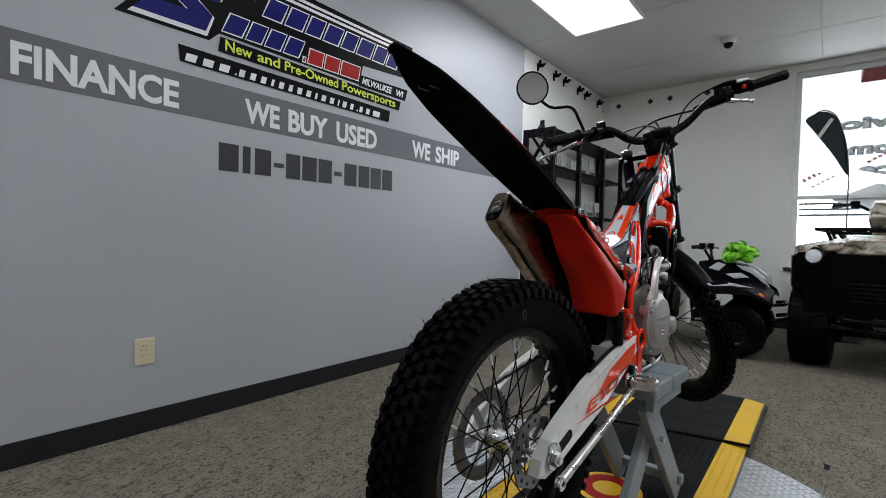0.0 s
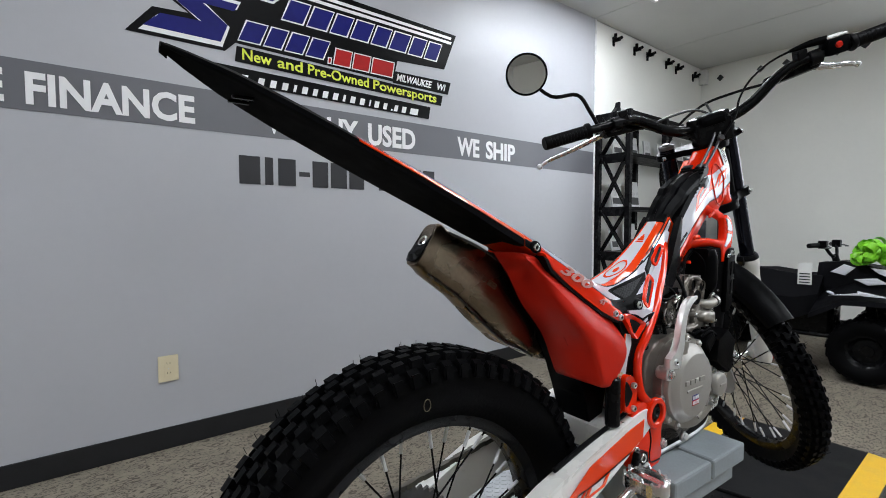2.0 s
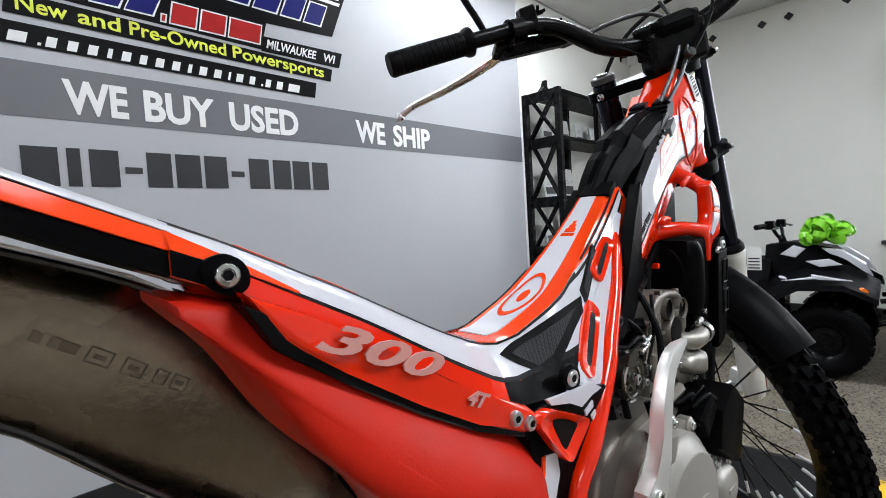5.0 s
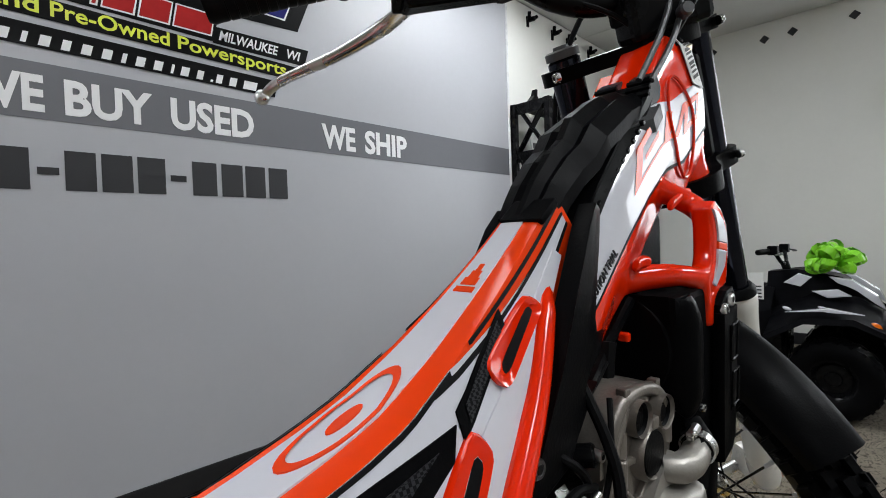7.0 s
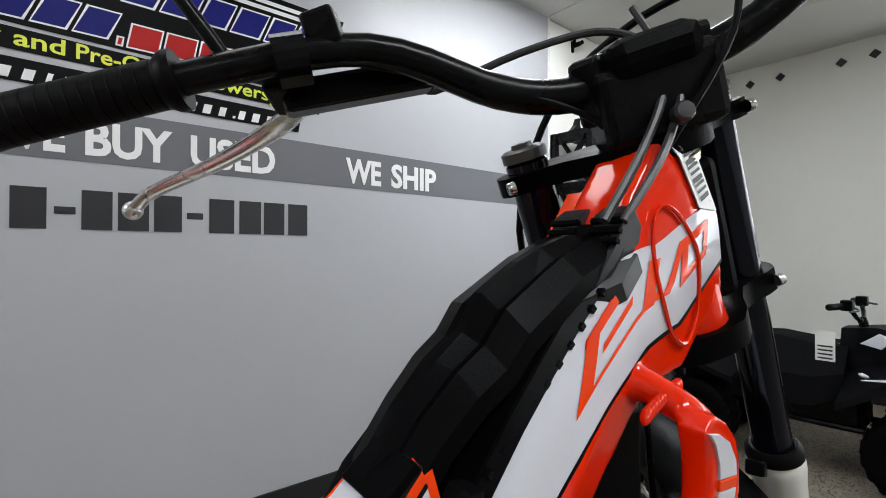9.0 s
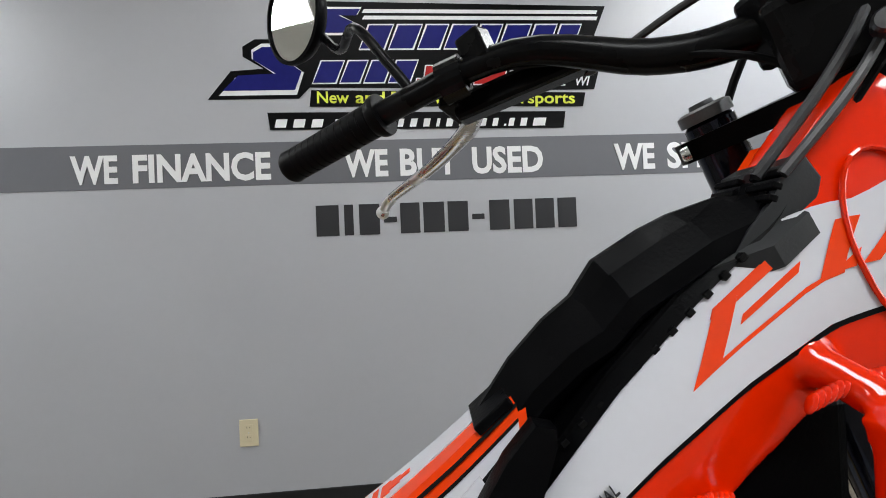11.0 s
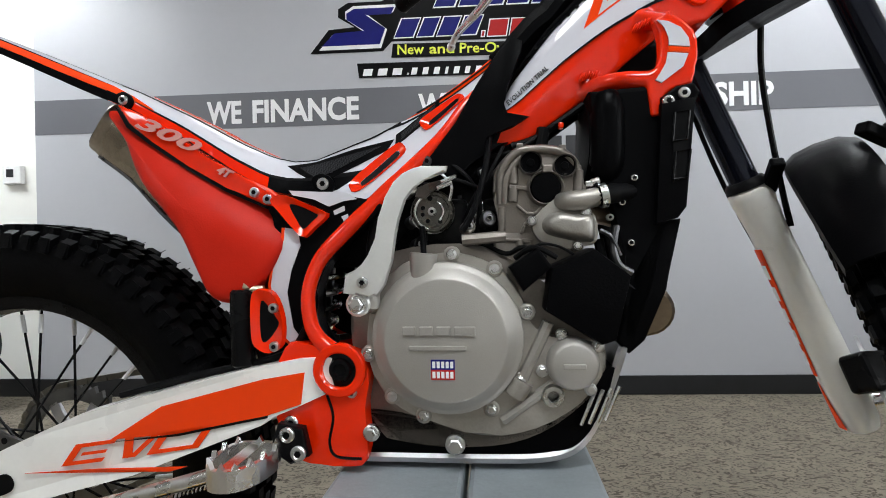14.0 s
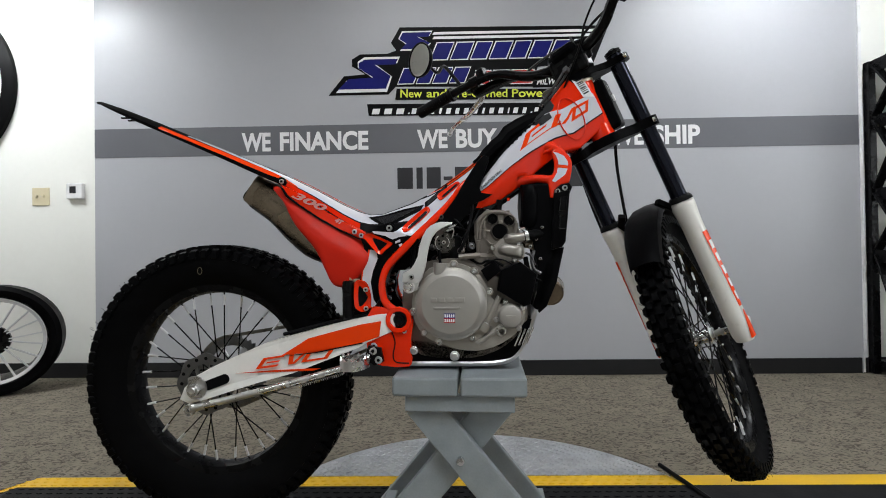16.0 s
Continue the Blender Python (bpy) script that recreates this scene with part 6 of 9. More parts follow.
for s in SIDES:
    bm = bmesh.new()
    a = [Vector(q) for q in ((0.832, CVY + s * 0.014, 1.068), (0.856, CVY + s * 0.018, 1.086), (0.868, CVY + s * 0.034, 1.078), (0.845, CVY + s * 0.037, 1.060), (0.812, CVY + s * 0.028, 1.048))]
    top = [bm.verts.new(q) for q in a]
    low = [bm.verts.new(q + Vector((0.006, 0, -0.012))) for q in a]
    bm.faces.new(top), bm.faces.new(low[::-1])
    for k in range(5):
        bm.faces.new((top[k], top[(k + 1) % 5], low[(k + 1) % 5], low[k]))
    bmesh.ops.recalc_face_normals(bm, faces=bm.faces[:])
    part("wing", bm, M_SATIN, cap)
TAIL = [(0.560, 0.792), (0.594, 0.798), (0.640, 0.804), (0.653, 0.820), (0.696, 0.843), (0.664, 0.838), (0.670, 0.850), (0.702, 0.862), (0.724, 0.876), (0.695, 0.878), (0.691, 0.890), (0.697, 0.912), (0.708, 0.940), (0.716, 0.960), (0.716, 0.970), (0.704, 0.974), (0.688, 0.958), (0.660, 0.915), (0.634, 0.866), (0.60, 0.824), (0.575, 0.80)]
for s in SIDES:
    bm = bmesh.new()
    tl_y = lambda x, z: float(np.interp(x, (0.56, 0.60, 0.73), (0.0, 0.0, 0.016))) + s * float(np.interp(x, (0.56, 0.60, 0.66, 0.70, 0.73), (0.060, 0.057, 0.054, 0.050, 0.043)))
    prism(bm, TAIL, lambda x, z: tl_y(x, z) - s * 0.016, tl_y, 0.0015)
    tl = part("cover_tail", bm, M_BLACKPL, cover, smooth=True)
    bolt(tl, (0.597, tl_y(0.6, 0.82) - s * 0.001, 0.82), (0, s, 0), 0.0062, M_DKSTEEL)
    for k in range(11):
        x, z = 0.724 + k * 0.0105, 0.956 + k * 0.0098
        bm = bmesh.new()
        box(bm, -0.0025, 0.0025, 0.014 + s * 0.0265 - 0.004, 0.014 + s * 0.0265 + 0.004, -0.002, 0.002, 0.0006, pose(x, 0, z, 0, -43, 0))
        part("rib", bm, M_BLACKMET, tl)
bm = bmesh.new()
prism(bm, [(0.850, 1.076), (0.888, 1.128), (0.905, 1.128), (0.88, 1.08)], CVY + 0.021, CVY + 0.042, 0.002)
part("orange_shoulder", bm, M_ORANGE, spar_ob)


# ---- engine ----
CASE = smooth2([(0.500, 0.62), (0.512, 0.56), (0.52, 0.50), (0.56, 0.484), (0.62, 0.478), (0.69, 0.484), (0.745, 0.508), (0.795, 0.555), (0.80, 0.60), (0.765, 0.642), (0.715, 0.685), (0.66, 0.715), (0.58, 0.715), (0.52, 0.69)], 3)
bm = bmesh.new()
prism(bm, CASE, -0.074, 0.074, 0.008)
eng = part("crankcase", bm, M_HEAD, bike, "grey cast aluminium engine crankcase", smooth=True)
for s in SIDES:
    CO = Vector((0.622, s * 0.088, 0.612))
    bm = bmesh.new()
    lathe(bm, [(0, 0.032), (0.066, 0.0318), (0.0685, 0.0308), (0.078, 0.0200), (0.0805, 0.0180), (0.0845, 0.0165), (0.0855, 0.014), (0.0858, -0.004)], axis_m(CO, (0, s, 0)), 64)
    cc = part("clutch_cover", bm, M_MAGN, eng, "round grey clutch cover with raised marks", smooth=True)
    bm = bmesh.new()
    prism(bm, smooth2([(0.60, 0.516), (0.566, 0.530), (0.541, 0.555), (0.528, 0.60), (0.537, 0.655), (0.57, 0.695), (0.62, 0.708), (0.665, 0.698), (0.70, 0.67), (0.718, 0.62), (0.75, 0.61), (0.792, 0.60), (0.792, 0.57), (0.77, 0.54), (0.72, 0.51), (0.66, 0.50)], 3), s * 0.070, s * 0.094, 0.003)
    part("cover_flange", bm, M_ALU, eng, smooth=True)
    for a in (0.30, 0.95, 1.50, 2.75, 3.35, 3.95, 4.40, 5.25, 5.75):
        p = (0.622 + 0.094 * math.cos(a), s * 0.0975, 0.612 + 0.094 * math.sin(a))
        bm = bmesh.new()
        rod(bm, (p[0], s * 0.082, p[2]), (p[0], s * 0.098, p[2]), 0.0095, 12, 0.002)
        boss = part("boss", bm, M_ALU, eng, smooth=True)
        hex_bolt(boss, p, (0, s, 0), 0.0050)
    # raised bars and rings on the cover, with a small plain sticker
    for x0, x1, z0, z1 in ((0.575, 0.590, 0.618, 0.628), (0.594, 0.609, 0.618, 0.628), (0.613, 0.628, 0.618, 0.628), (0.632, 0.655, 0.618, 0.628), (0.582, 0.645, 0.602, 0.607)):
        bm = bmesh.new()
        box(bm, x0, x1, s * 0.1195, s * 0.1225, z0, z1, 0.001)
        part("raised_mark", bm, M_MAGN, cc)
    bm = bmesh.new()
    box(bm, 0.606, 0.632, s * 0.1198, s * 0.1206, 0.581, 0.592)
    sk = part("sticker", bm, M_VBLUE, cc, "small blue and red sticker with white bars")
    bm = bmesh.new()
    box(bm, 0.606, 0.632, s * 0.1198, s * 0.1206, 0.570, 0.581)
    part("lower_half", bm, M_VRED, sk)
    for z in (0.5865, 0.5755):
        for k in range(5):
            bm = bmesh.new()
            box(bm, 0.6075 + k * 0.0049, 0.6108 + k * 0.0049, s * 0.1207, s * 0.1211, z - 0.0035, z + 0.0035)
            part("print_bar", bm, M_VWHITE, sk)
    bm = bmesh.new()
    lathe(bm, [(0, 0.024), (0.022, 0.024), (0.026, 0.021), (0.029, 0.010), (0.029, 0)], axis_m((0.760, s * 0.088, 0.583), (0, s, 0)), 32)
    wpc = part("pump_cover", bm, M_MAGN, eng, "small round grey pump cover", smooth=True)
    bm = bmesh.new()
    box(bm, 0.748, 0.772, s * 0.111, s * 0.1135, 0.580, 0.586, 0.001)
    part("raised_mark", bm, M_MAGN, wpc)
    for a in (0.6, 1.9, 3.4, 5.3):
        hex_bolt(wpc, (0.760 + 0.034 * math.cos(a), s * 0.0975, 0.583 + 0.034 * math.sin(a)), (0, s, 0), 0.0056)
    bm = bmesh.new()
    lathe(bm, [(0.006, 0.004), (0.0065, 0.010), (0.011, 0.010), (0.0125, 0.006), (0.0125, 0), (0.0, 0), (0, 0.003)], axis_m((0.738, s * 0.094, 0.548), (0, s, 0)), 20)
    part("oil_plug", bm, M_STEEL, eng, smooth=True)
    bm = bmesh.new()
    tube(bm, [(0.682, s * 0.093, 0.518), (0.715, s * 0.093, 0.542), (0.745, s * 0.093, 0.565)], 0.006, 8)
    tube(bm, [(0.70, s * 0.093, 0.555), (0.722, s * 0.093, 0.60), (0.735, s * 0.093, 0.628)], 0.007, 8)
    tube(bm, [(0.695, s * 0.094, 0.548), (0.705, s * 0.094, 0.565)], 0.014, 12)
    part("case_ribs", bm, M_ALU, eng, smooth=True)
bm = bmesh.new()
lathe(bm, [(0, 0), (0.013, 0), (0.016, 0.03), (0.016, 0.032), (0, 0.032)], axis_m((0.594, -0.098, 0.676), (0.1, 0, 1)), 20)
part("filler_neck", bm, M_MAGN, eng, smooth=True)
bm = bmesh.new()
rod(bm, (0.597, -0.096, 0.705), (0.594, -0.085, 0.738), 0.0035, 10)
part("breather", bm, M_BLACKPL, eng)
hex_bolt(eng, (0.532, -0.099, 0.502), (0, -1, 0), 0.008)
hex_bolt(eng, (0.628, -0.092, 0.488), (0, -1, 0), 0.0095)

# cylinder and cast head with ribs, posts, plugs and the water outlets
bm = bmesh.new()
box(bm, 0.676, 0.784, -0.052, 0.052, 0.672, 0.735, 0.010)
part("cylinder", bm, M_HEAD, eng, "cast aluminium cylinder", smooth=True)
HEADP = [(0.677, 0.806), (0.690, 0.822), (0.708, 0.834), (0.726, 0.835), (0.744, 0.834), (0.762, 0.829), (0.778, 0.816), (0.785, 0.798), (0.784, 0.776), (0.788, 0.75), (0.786, 0.715), (0.760, 0.708), (0.700, 0.712), (0.682, 0.724), (0.682, 0.772), (0.676, 0.780)]
bm = bmesh.new()
prism(bm, HEADP, -0.050, 0.050, 0.005)
head = part("cylinder_head", bm, M_HEAD, eng, "grey cast cylinder head with ribs and black plugs", smooth=True)
for s in SIDES:
    F = s * 0.050
    # arched outer rim
    bm = bmesh.new()
    tube(bm, [(0.684, F, 0.765), (0.685, F, 0.795), (0.692, F, 0.813), (0.707, F, 0.827), (0.726, F, 0.830), (0.744, F, 0.829), (0.760, F, 0.824), (0.773, F, 0.812), (0.779, F, 0.797)], [0.003, 0.005, 0.006, 0.006, 0.0055, 0.0055, 0.006, 0.006, 0.004], 10)
    part("casting_rim", bm, M_HEAD, head, smooth=True)
    bm = bmesh.new()
    tube(bm, [(0.690, F, 0.765), (0.693, F, 0.795), (0.703, F, 0.812), (0.712, F, 0.822)], [0.004, 0.0045, 0.005, 0.004], 10)
    part("inner_rib", bm, M_HEAD, head, smooth=True)
    for x, z, r in ((0.722, 0.813, 0.0125), (0.762, 0.808, 0.0125), (0.739, 0.7825, 0.0182)):
        bm = bmesh.new()
        k = 1.12 if r < 0.014 else 1.22
        lathe(bm, [(r * k, -0.01), (r * k, 0.006), (r * 1.08, 0.010), (r, 0.008), (r, -0.004)], axis_m((x, F, z), (0, s, 0)), 32)
        cr = part("port_rim", bm, M_HEAD, head, smooth=True)
        bm = bmesh.new()
        lathe(bm, [(0, 0.006), (r * 0.35, 0.006), (r * 0.4, 0.0045), (r * 0.8, 0.0045), (r * 0.97, 0.007), (r, 0.0)] if r < 0.014 else [(0, 0.010), (r * 0.9, 0.0095), (r, 0.007), (r, 0)], axis_m((x, F, z), (0, s, 0)), 32)
        part("plug", bm, M_BLACKPL, cr, smooth=True)
    bm = bmesh.new()
    box(bm, 0.7355, 0.7475, min(F, F + s * 0.010), max(F, F + s * 0.010), 0.800, 0.8095, 0.0015)
    part("rim_tab", bm, M_HEAD, head)
    for x, z0, z1, r in ((0.7005, 0.7665, 0.7875, 0.0058), (0.7015, 0.7885, 0.8085, 0.0054), (0.7775, 0.777, 0.803, 0.0060), (0.686, 0.728, 0.762, 0.0045), (0.7075, 0.713, 0.7225, 0.006)):
        bm = bmesh.new()
        rod(bm, (x, F, z0), (x + 0.001, F, z1), r, 12, 0.0012)
        part("bolt_post", bm, M_HEAD, head, smooth=True)
    for x, z in ((0.710, 0.8345), (0.760, 0.8305), (0.7775, 0.805), (0.7015, 0.810)):
        bm = bmesh.new()
        box(bm, x - 0.004, x + 0.004, F - 0.004, F + 0.004, z - 0.003, z + 0.003, 0.001)
        part("boss", bm, M_HEAD, head)
    for pts, hw in (([(0.696, 0.7855), (0.720, 0.7825)], 0.0024), ([(0.717, 0.753), (0.725, 0.7515), (0.735, 0.760)], 0.0018), ([(0.709, 0.728), (0.713, 0.738), (0.721, 0.748)], 0.0018), ([(0.705, 0.763), (0.717, 0.752)], 0.0016),
                    ([(0.690, 0.722), (0.709, 0.7205)], 0.0018), ([(0.709, 0.7205), (0.722, 0.719)], 0.0025), ([(0.757, 0.772), (0.770, 0.777)], 0.002), ([(0.757, 0.797), (0.771, 0.797)], 0.0016)):
        bm = bmesh.new()
        for p, q in zip(pts, pts[1:]):
            beam(bm, (p[0], F, p[1]), (q[0], F, q[1]), hw * 2, 0.010, 0.001, up=(0, 1, 0))
        part("casting_rib", bm, M_HEAD, head)
    # lower water housing: flange and swollen lobe
    bm = bmesh.new()
    prism(bm, smooth2([(0.723, 0.743), (0.735, 0.758), (0.755, 0.772), (0.770, 0.774), (0.783, 0.755), (0.795, 0.747), (0.796, 0.718), (0.777, 0.711), (0.751, 0.710), (0.733, 0.717), (0.723, 0.730)], 3), s * 0.048, s * 0.062, 0.002)
    hs = part("water_housing", bm, M_ALU, head, "cast water housing", smooth=True)
    secs = []
    lobe = smooth2([(0.734, 0.738), (0.739, 0.747), (0.752, 0.752), (0.775, 0.748), (0.791, 0.747), (0.793, 0.722), (0.784, 0.717), (0.757, 0.722), (0.739, 0.728)], 3)
    cx, cz = 0.765, 0.735
    for k, y in ((1.06, 0.060), (1.0, 0.064), (0.97, 0.070), (0.88, 0.076), (0.70, 0.0795), (0.4, 0.081)):
        secs.append([(cx + (x - cx) * k, s * y, cz + (z - cz) * k) for x, z in lobe])
    bm = bmesh.new()
    loft(bm, secs)
    part("lobe", bm, M_ALU, hs, smooth=True)
    for x, z in ((0.7215, 0.743), (0.784, 0.7515), (0.773, 0.7125)):
        bm = bmesh.new()
        rod(bm, (x, s * 0.048, z), (x, s * 0.066, z), 0.0062, 12, 0.001)
        part("boss", bm, M_ALU, hs, smooth=True)
        hex_bolt(hs, (x, s * 0.067, z), (0, s, 0), 0.0046)
    # upper outlet with hose and clamp
    bm = bmesh.new()
    tube(bm, [(0.756, s * 0.056, 0.7655), (0.765, s * 0.067, 0.7645), (0.781, s * 0.070, 0.7655), (0.798, s * 0.068, 0.769)], [0.010, 0.0118, 0.0118, 0.011], 16)
    part("water_outlet", bm, M_ALU, head, "cast water outlet", smooth=True)
for r0, a, w in ((0.0128, 0.798, 0.008),):
    bm = bmesh.new()
    lathe(bm, [(r0, 0), (r0 + 0.0016, 0), (r0 + 0.0016, w), (r0, w)], axis_m((a, -0.068, 0.769), (1, 0.06, 0.2)), 24, closed=True)
    hc = part("hose_clamp", bm, M_STEEL, head)
    bm = bmesh.new()
    rod(bm, (0.789, -0.068, 0.785), (0.799, -0.068, 0.788), 0.004, 10, 0.001)
    box(bm, 0.783, 0.791, -0.071, -0.065, 0.780, 0.787, 0.001)
    part("clamp_screw", bm, M_STEEL, hc)
bm = bmesh.new()
tube(bm, [(0.794, -0.068, 0.768), (0.808, -0.067, 0.771), (0.818, -0.060, 0.773), (0.84, -0.045, 0.775)], 0.0115, 12)
part("coolant_hose", bm, M_HOSE, bike, "black rubber coolant hose", smooth=True)
bm = bmesh.new()
tube(bm, [(0.80, 0.01, 0.76), (0.845, 0.015, 0.745), (0.868, 0.03, 0.70), (0.862, 0.04, 0.655), (0.83, 0.045, 0.62), (0.76, 0.07, 0.60), (0.68, 0.09, 0.64), (0.56, 0.075, 0.695)], 0.0165, 14)
part("header_pipe", bm, M_EXH, bike, "heat-tinted exhaust header pipe", smooth=True)

# carburettor and throttle wheel
bm = bmesh.new()
lathe(bm, [(0, -0.034), (0.022, -0.034), (0.022, 0.0), (0.026, 0.002), (0.026, 0.02), (0.02, 0.03), (0, 0.03)], axis_m((0.604, -0.02, 0.757), (0, 1, 0)), 24)
box(bm, 0.585, 0.645, -0.045, 0.03, 0.705, 0.775, 0.008)
rod(bm, (0.64, -0.01, 0.757), (0.69, -0.01, 0.765), 0.024, 18)
rod(bm, (0.60, -0.01, 0.69), (0.60, -0.01, 0.715), 0.022, 18)
carb = part("carburettor", bm, M_BLACKMET, bike, "dark carburettor with a zinc throttle wheel", smooth=True)
TW = Vector((0.604, -0.066, 0.757))
bm = bmesh.new()
lathe(bm, [(0, 0.0), (0.0195, 0.0), (0.0205, 0.001), (0.0235, 0.001), (0.0245, -0.001), (0.0265, 0.0005), (0.0265, -0.005), (0, -0.005)], axis_m(TW, (0, -1, 0)), 40)
tw = part("throttle_wheel", bm, M_ZINC, carb, "grey zinc throttle wheel with punched holes", smooth=True)
for r0, r1, a0, a1 in ((0.0195, 0.0225, 1.9, 4.5), (0.012, 0.0145, -0.9, 1.1)):
    bm = bmesh.new()
    tube(bm, [TW + Vector((0.5 * (r0 + r1) * math.cos(a), -0.0012, 0.5 * (r0 + r1) * math.sin(a))) for a in np.linspace(a0, a1, 14)], 0.5 * (r1 - r0), 8, smooth_n=1)
    part("raised_rim", bm, M_STEEL, tw, smooth=True)
for a, r, w in ((2.75, 0.0125, 0.0027), (3.4, 0.0125, 0.0024), (4.2, 0.0125, 0.0027), (5.35, 0.0150, 0.0027), (1.75, 0.0165, 0.0032)):
    bm = bmesh.new()
    c = TW + Vector((r * math.cos(a), 0, r * math.sin(a)))
    lathe(bm, [(0, -0.001), (w, -0.001), (w, 0.0004), (0, 0.0004)], axis_m(c, (0, -1, 0)), 14)
    part("hole", bm, M_VBLACK, tw)
bm = bmesh.new()
prism(bm, [(0.584, 0.775), (0.596, 0.772), (0.607, 0.783), (0.622, 0.789), (0.618, 0.795), (0.600, 0.791), (0.588, 0.786)], -0.072, -0.068, 0.0008)
cb = part("cable_bracket", bm, M_ZINC, carb)
for x, z in ((0.622, 0.793), (0.617, 0.786)):
    bm = bmesh.new()
    rod(bm, (x - 0.006, -0.073, z - 0.002), (x + 0.012, -0.073, z + 0.005), 0.0028, 10, 0.0005)
    part("adjuster", bm, M_STEEL, cb, smooth=True)
bm = bmesh.new()
lathe(bm, [(0.0235, 0), (0.0262, 0), (0.0262, 0.005), (0.0235, 0.005)], axis_m((0.634, -0.018, 0.757), (1, 0, 0.1)), 28, closed=True)
part("band_clamp", bm, M_STEEL, carb)
bm = bmesh.new()
box(bm, 0.645, 0.652, -0.052, -0.044, 0.744, 0.766, 0.001)
part("clamp_block", bm, M_STEEL, carb)
bm = bmesh.new()
lathe(bm, [(0, 0.0), (0.025, 0.0), (0.025, -0.02), (0, -0.02)], axis_m(TW + Vector((0, 0.006, 0)), (0, -1, 0)), 28)
part("drum", bm, M_DKSTEEL, tw, smooth=True)
bolt(tw, TW + Vector((0, -0.005, 0)), (0, -1, 0), 0.005)
bm = bmesh.new()
tube(bm, [TW + Vector((0.021, -0.004, 0.012)), TW + Vector((0.024, -0.006, 0.03)), TW + Vector((0.012, -0.008, 0.045))], 0.0018, 6)
part("throttle_cable", bm, M_STEEL, tw)
# dark induction parts that fill the space behind the carburettor
bm = bmesh.new()
box(bm, 0.545, 0.690, -0.030, 0.060, 0.700, 0.812, 0.016)
part("induction_box", bm, M_BLACKPL, bike, "black plastic induction housing", smooth=True)
bm = bmesh.new()
box(bm, 0.620, 0.715, -0.025, 0.045, 0.800, 0.862, 0.012)
part("ignition_coil", bm, M_BLACKPL, bike, "black ignition coil and wiring under the spar", smooth=True)
for pts, r in (([(0.63, -0.03, 0.845), (0.66, -0.030, 0.828), (0.70, -0.028, 0.832), (0.73, -0.025, 0.848)], 0.003), ([(0.62, -0.045, 0.82), (0.645, -0.055, 0.80), (0.66, -0.05, 0.77), (0.655, -0.04, 0.73)], 0.003), ([(0.575, -0.05, 0.80), (0.60, -0.06, 0.79), (0.63, -0.06, 0.795), (0.66, -0.055, 0.785)], 0.0028)):
    bm = bmesh.new()
    tube(bm, pts, r, 8)
    part("wire", bm, M_HOSE, bike, "black wiring", smooth=True)
bm = bmesh.new()
lathe(bm, [(0.0235, 0), (0.0265, 0), (0.0265, 0.012), (0.0235, 0.012)], axis_m((0.652, -0.01, 0.759), (1, 0, 0.1)), 24, closed=True)
part("clamp", bm, M_STEEL, carb)
bm = bmesh.new()
tube(bm, [(0.593, -0.06, 0.735), (0.592, -0.07, 0.70), (0.596, -0.085, 0.685)], 0.004, 8)
part("drain_tube", bm, M_HOSE, carb)
for pts, r, mt, nm, lb in (
        ([(0.674, -0.030, 0.86), (0.672, -0.046, 0.835), (0.669, -0.060, 0.812), (0.664, -0.070, 0.789), (0.654, -0.075, 0.757), (0.640, -0.075, 0.733)], 0.0040, M_HOSE, "fuel_hose", "black rubber fuel hose"),
        ([(0.742, -0.02, 0.862), (0.738, -0.02, 0.842), (0.737, -0.02, 0.826)], 0.0085, M_HOSE, "spark_cap", "black spark plug cap"),
        ([(0.690, -0.08, 0.725), (0.665, -0.081, 0.7235), (0.640, -0.081, 0.722)], 0.0068, M_HEAD, "clutch_arm", "cast alloy clutch actuating arm"),
        ([(0.735, -0.08, 0.70), (0.71, -0.085, 0.712), (0.69, -0.075, 0.705), (0.66, -0.06, 0.72)], 0.003, M_HOSE, "wire", "thin black wire"),
        ([(0.54, -0.05, 0.78), (0.53, -0.06, 0.74), (0.525, -0.06, 0.70), (0.535, -0.06, 0.67)], 0.006, M_HOSE, "overflow_hose", "black overflow hose"),
        ([(0.86, -0.035, 0.65), (0.84, -0.05, 0.66), (0.81, -0.05, 0.68), (0.80, -0.05, 0.72)], 0.006, M_HOSE, "lower_hose", "black lower coolant hose")):
    bm = bmesh.new()
    tube(bm, pts, r, 8)
    part(nm, bm, mt, bike, lb, smooth=True)
bm = bmesh.new()
lathe(bm, [(0, -0.03), (0.036, -0.03), (0.036, 0.0), (0.03, 0.012), (0, 0.012)], axis_m((0.535, 0, 0.735), (1, 0, 0.1)), 20)
part("intake_boot", bm, M_BLACKPL, bike, "black rubber intake boot", smooth=True)

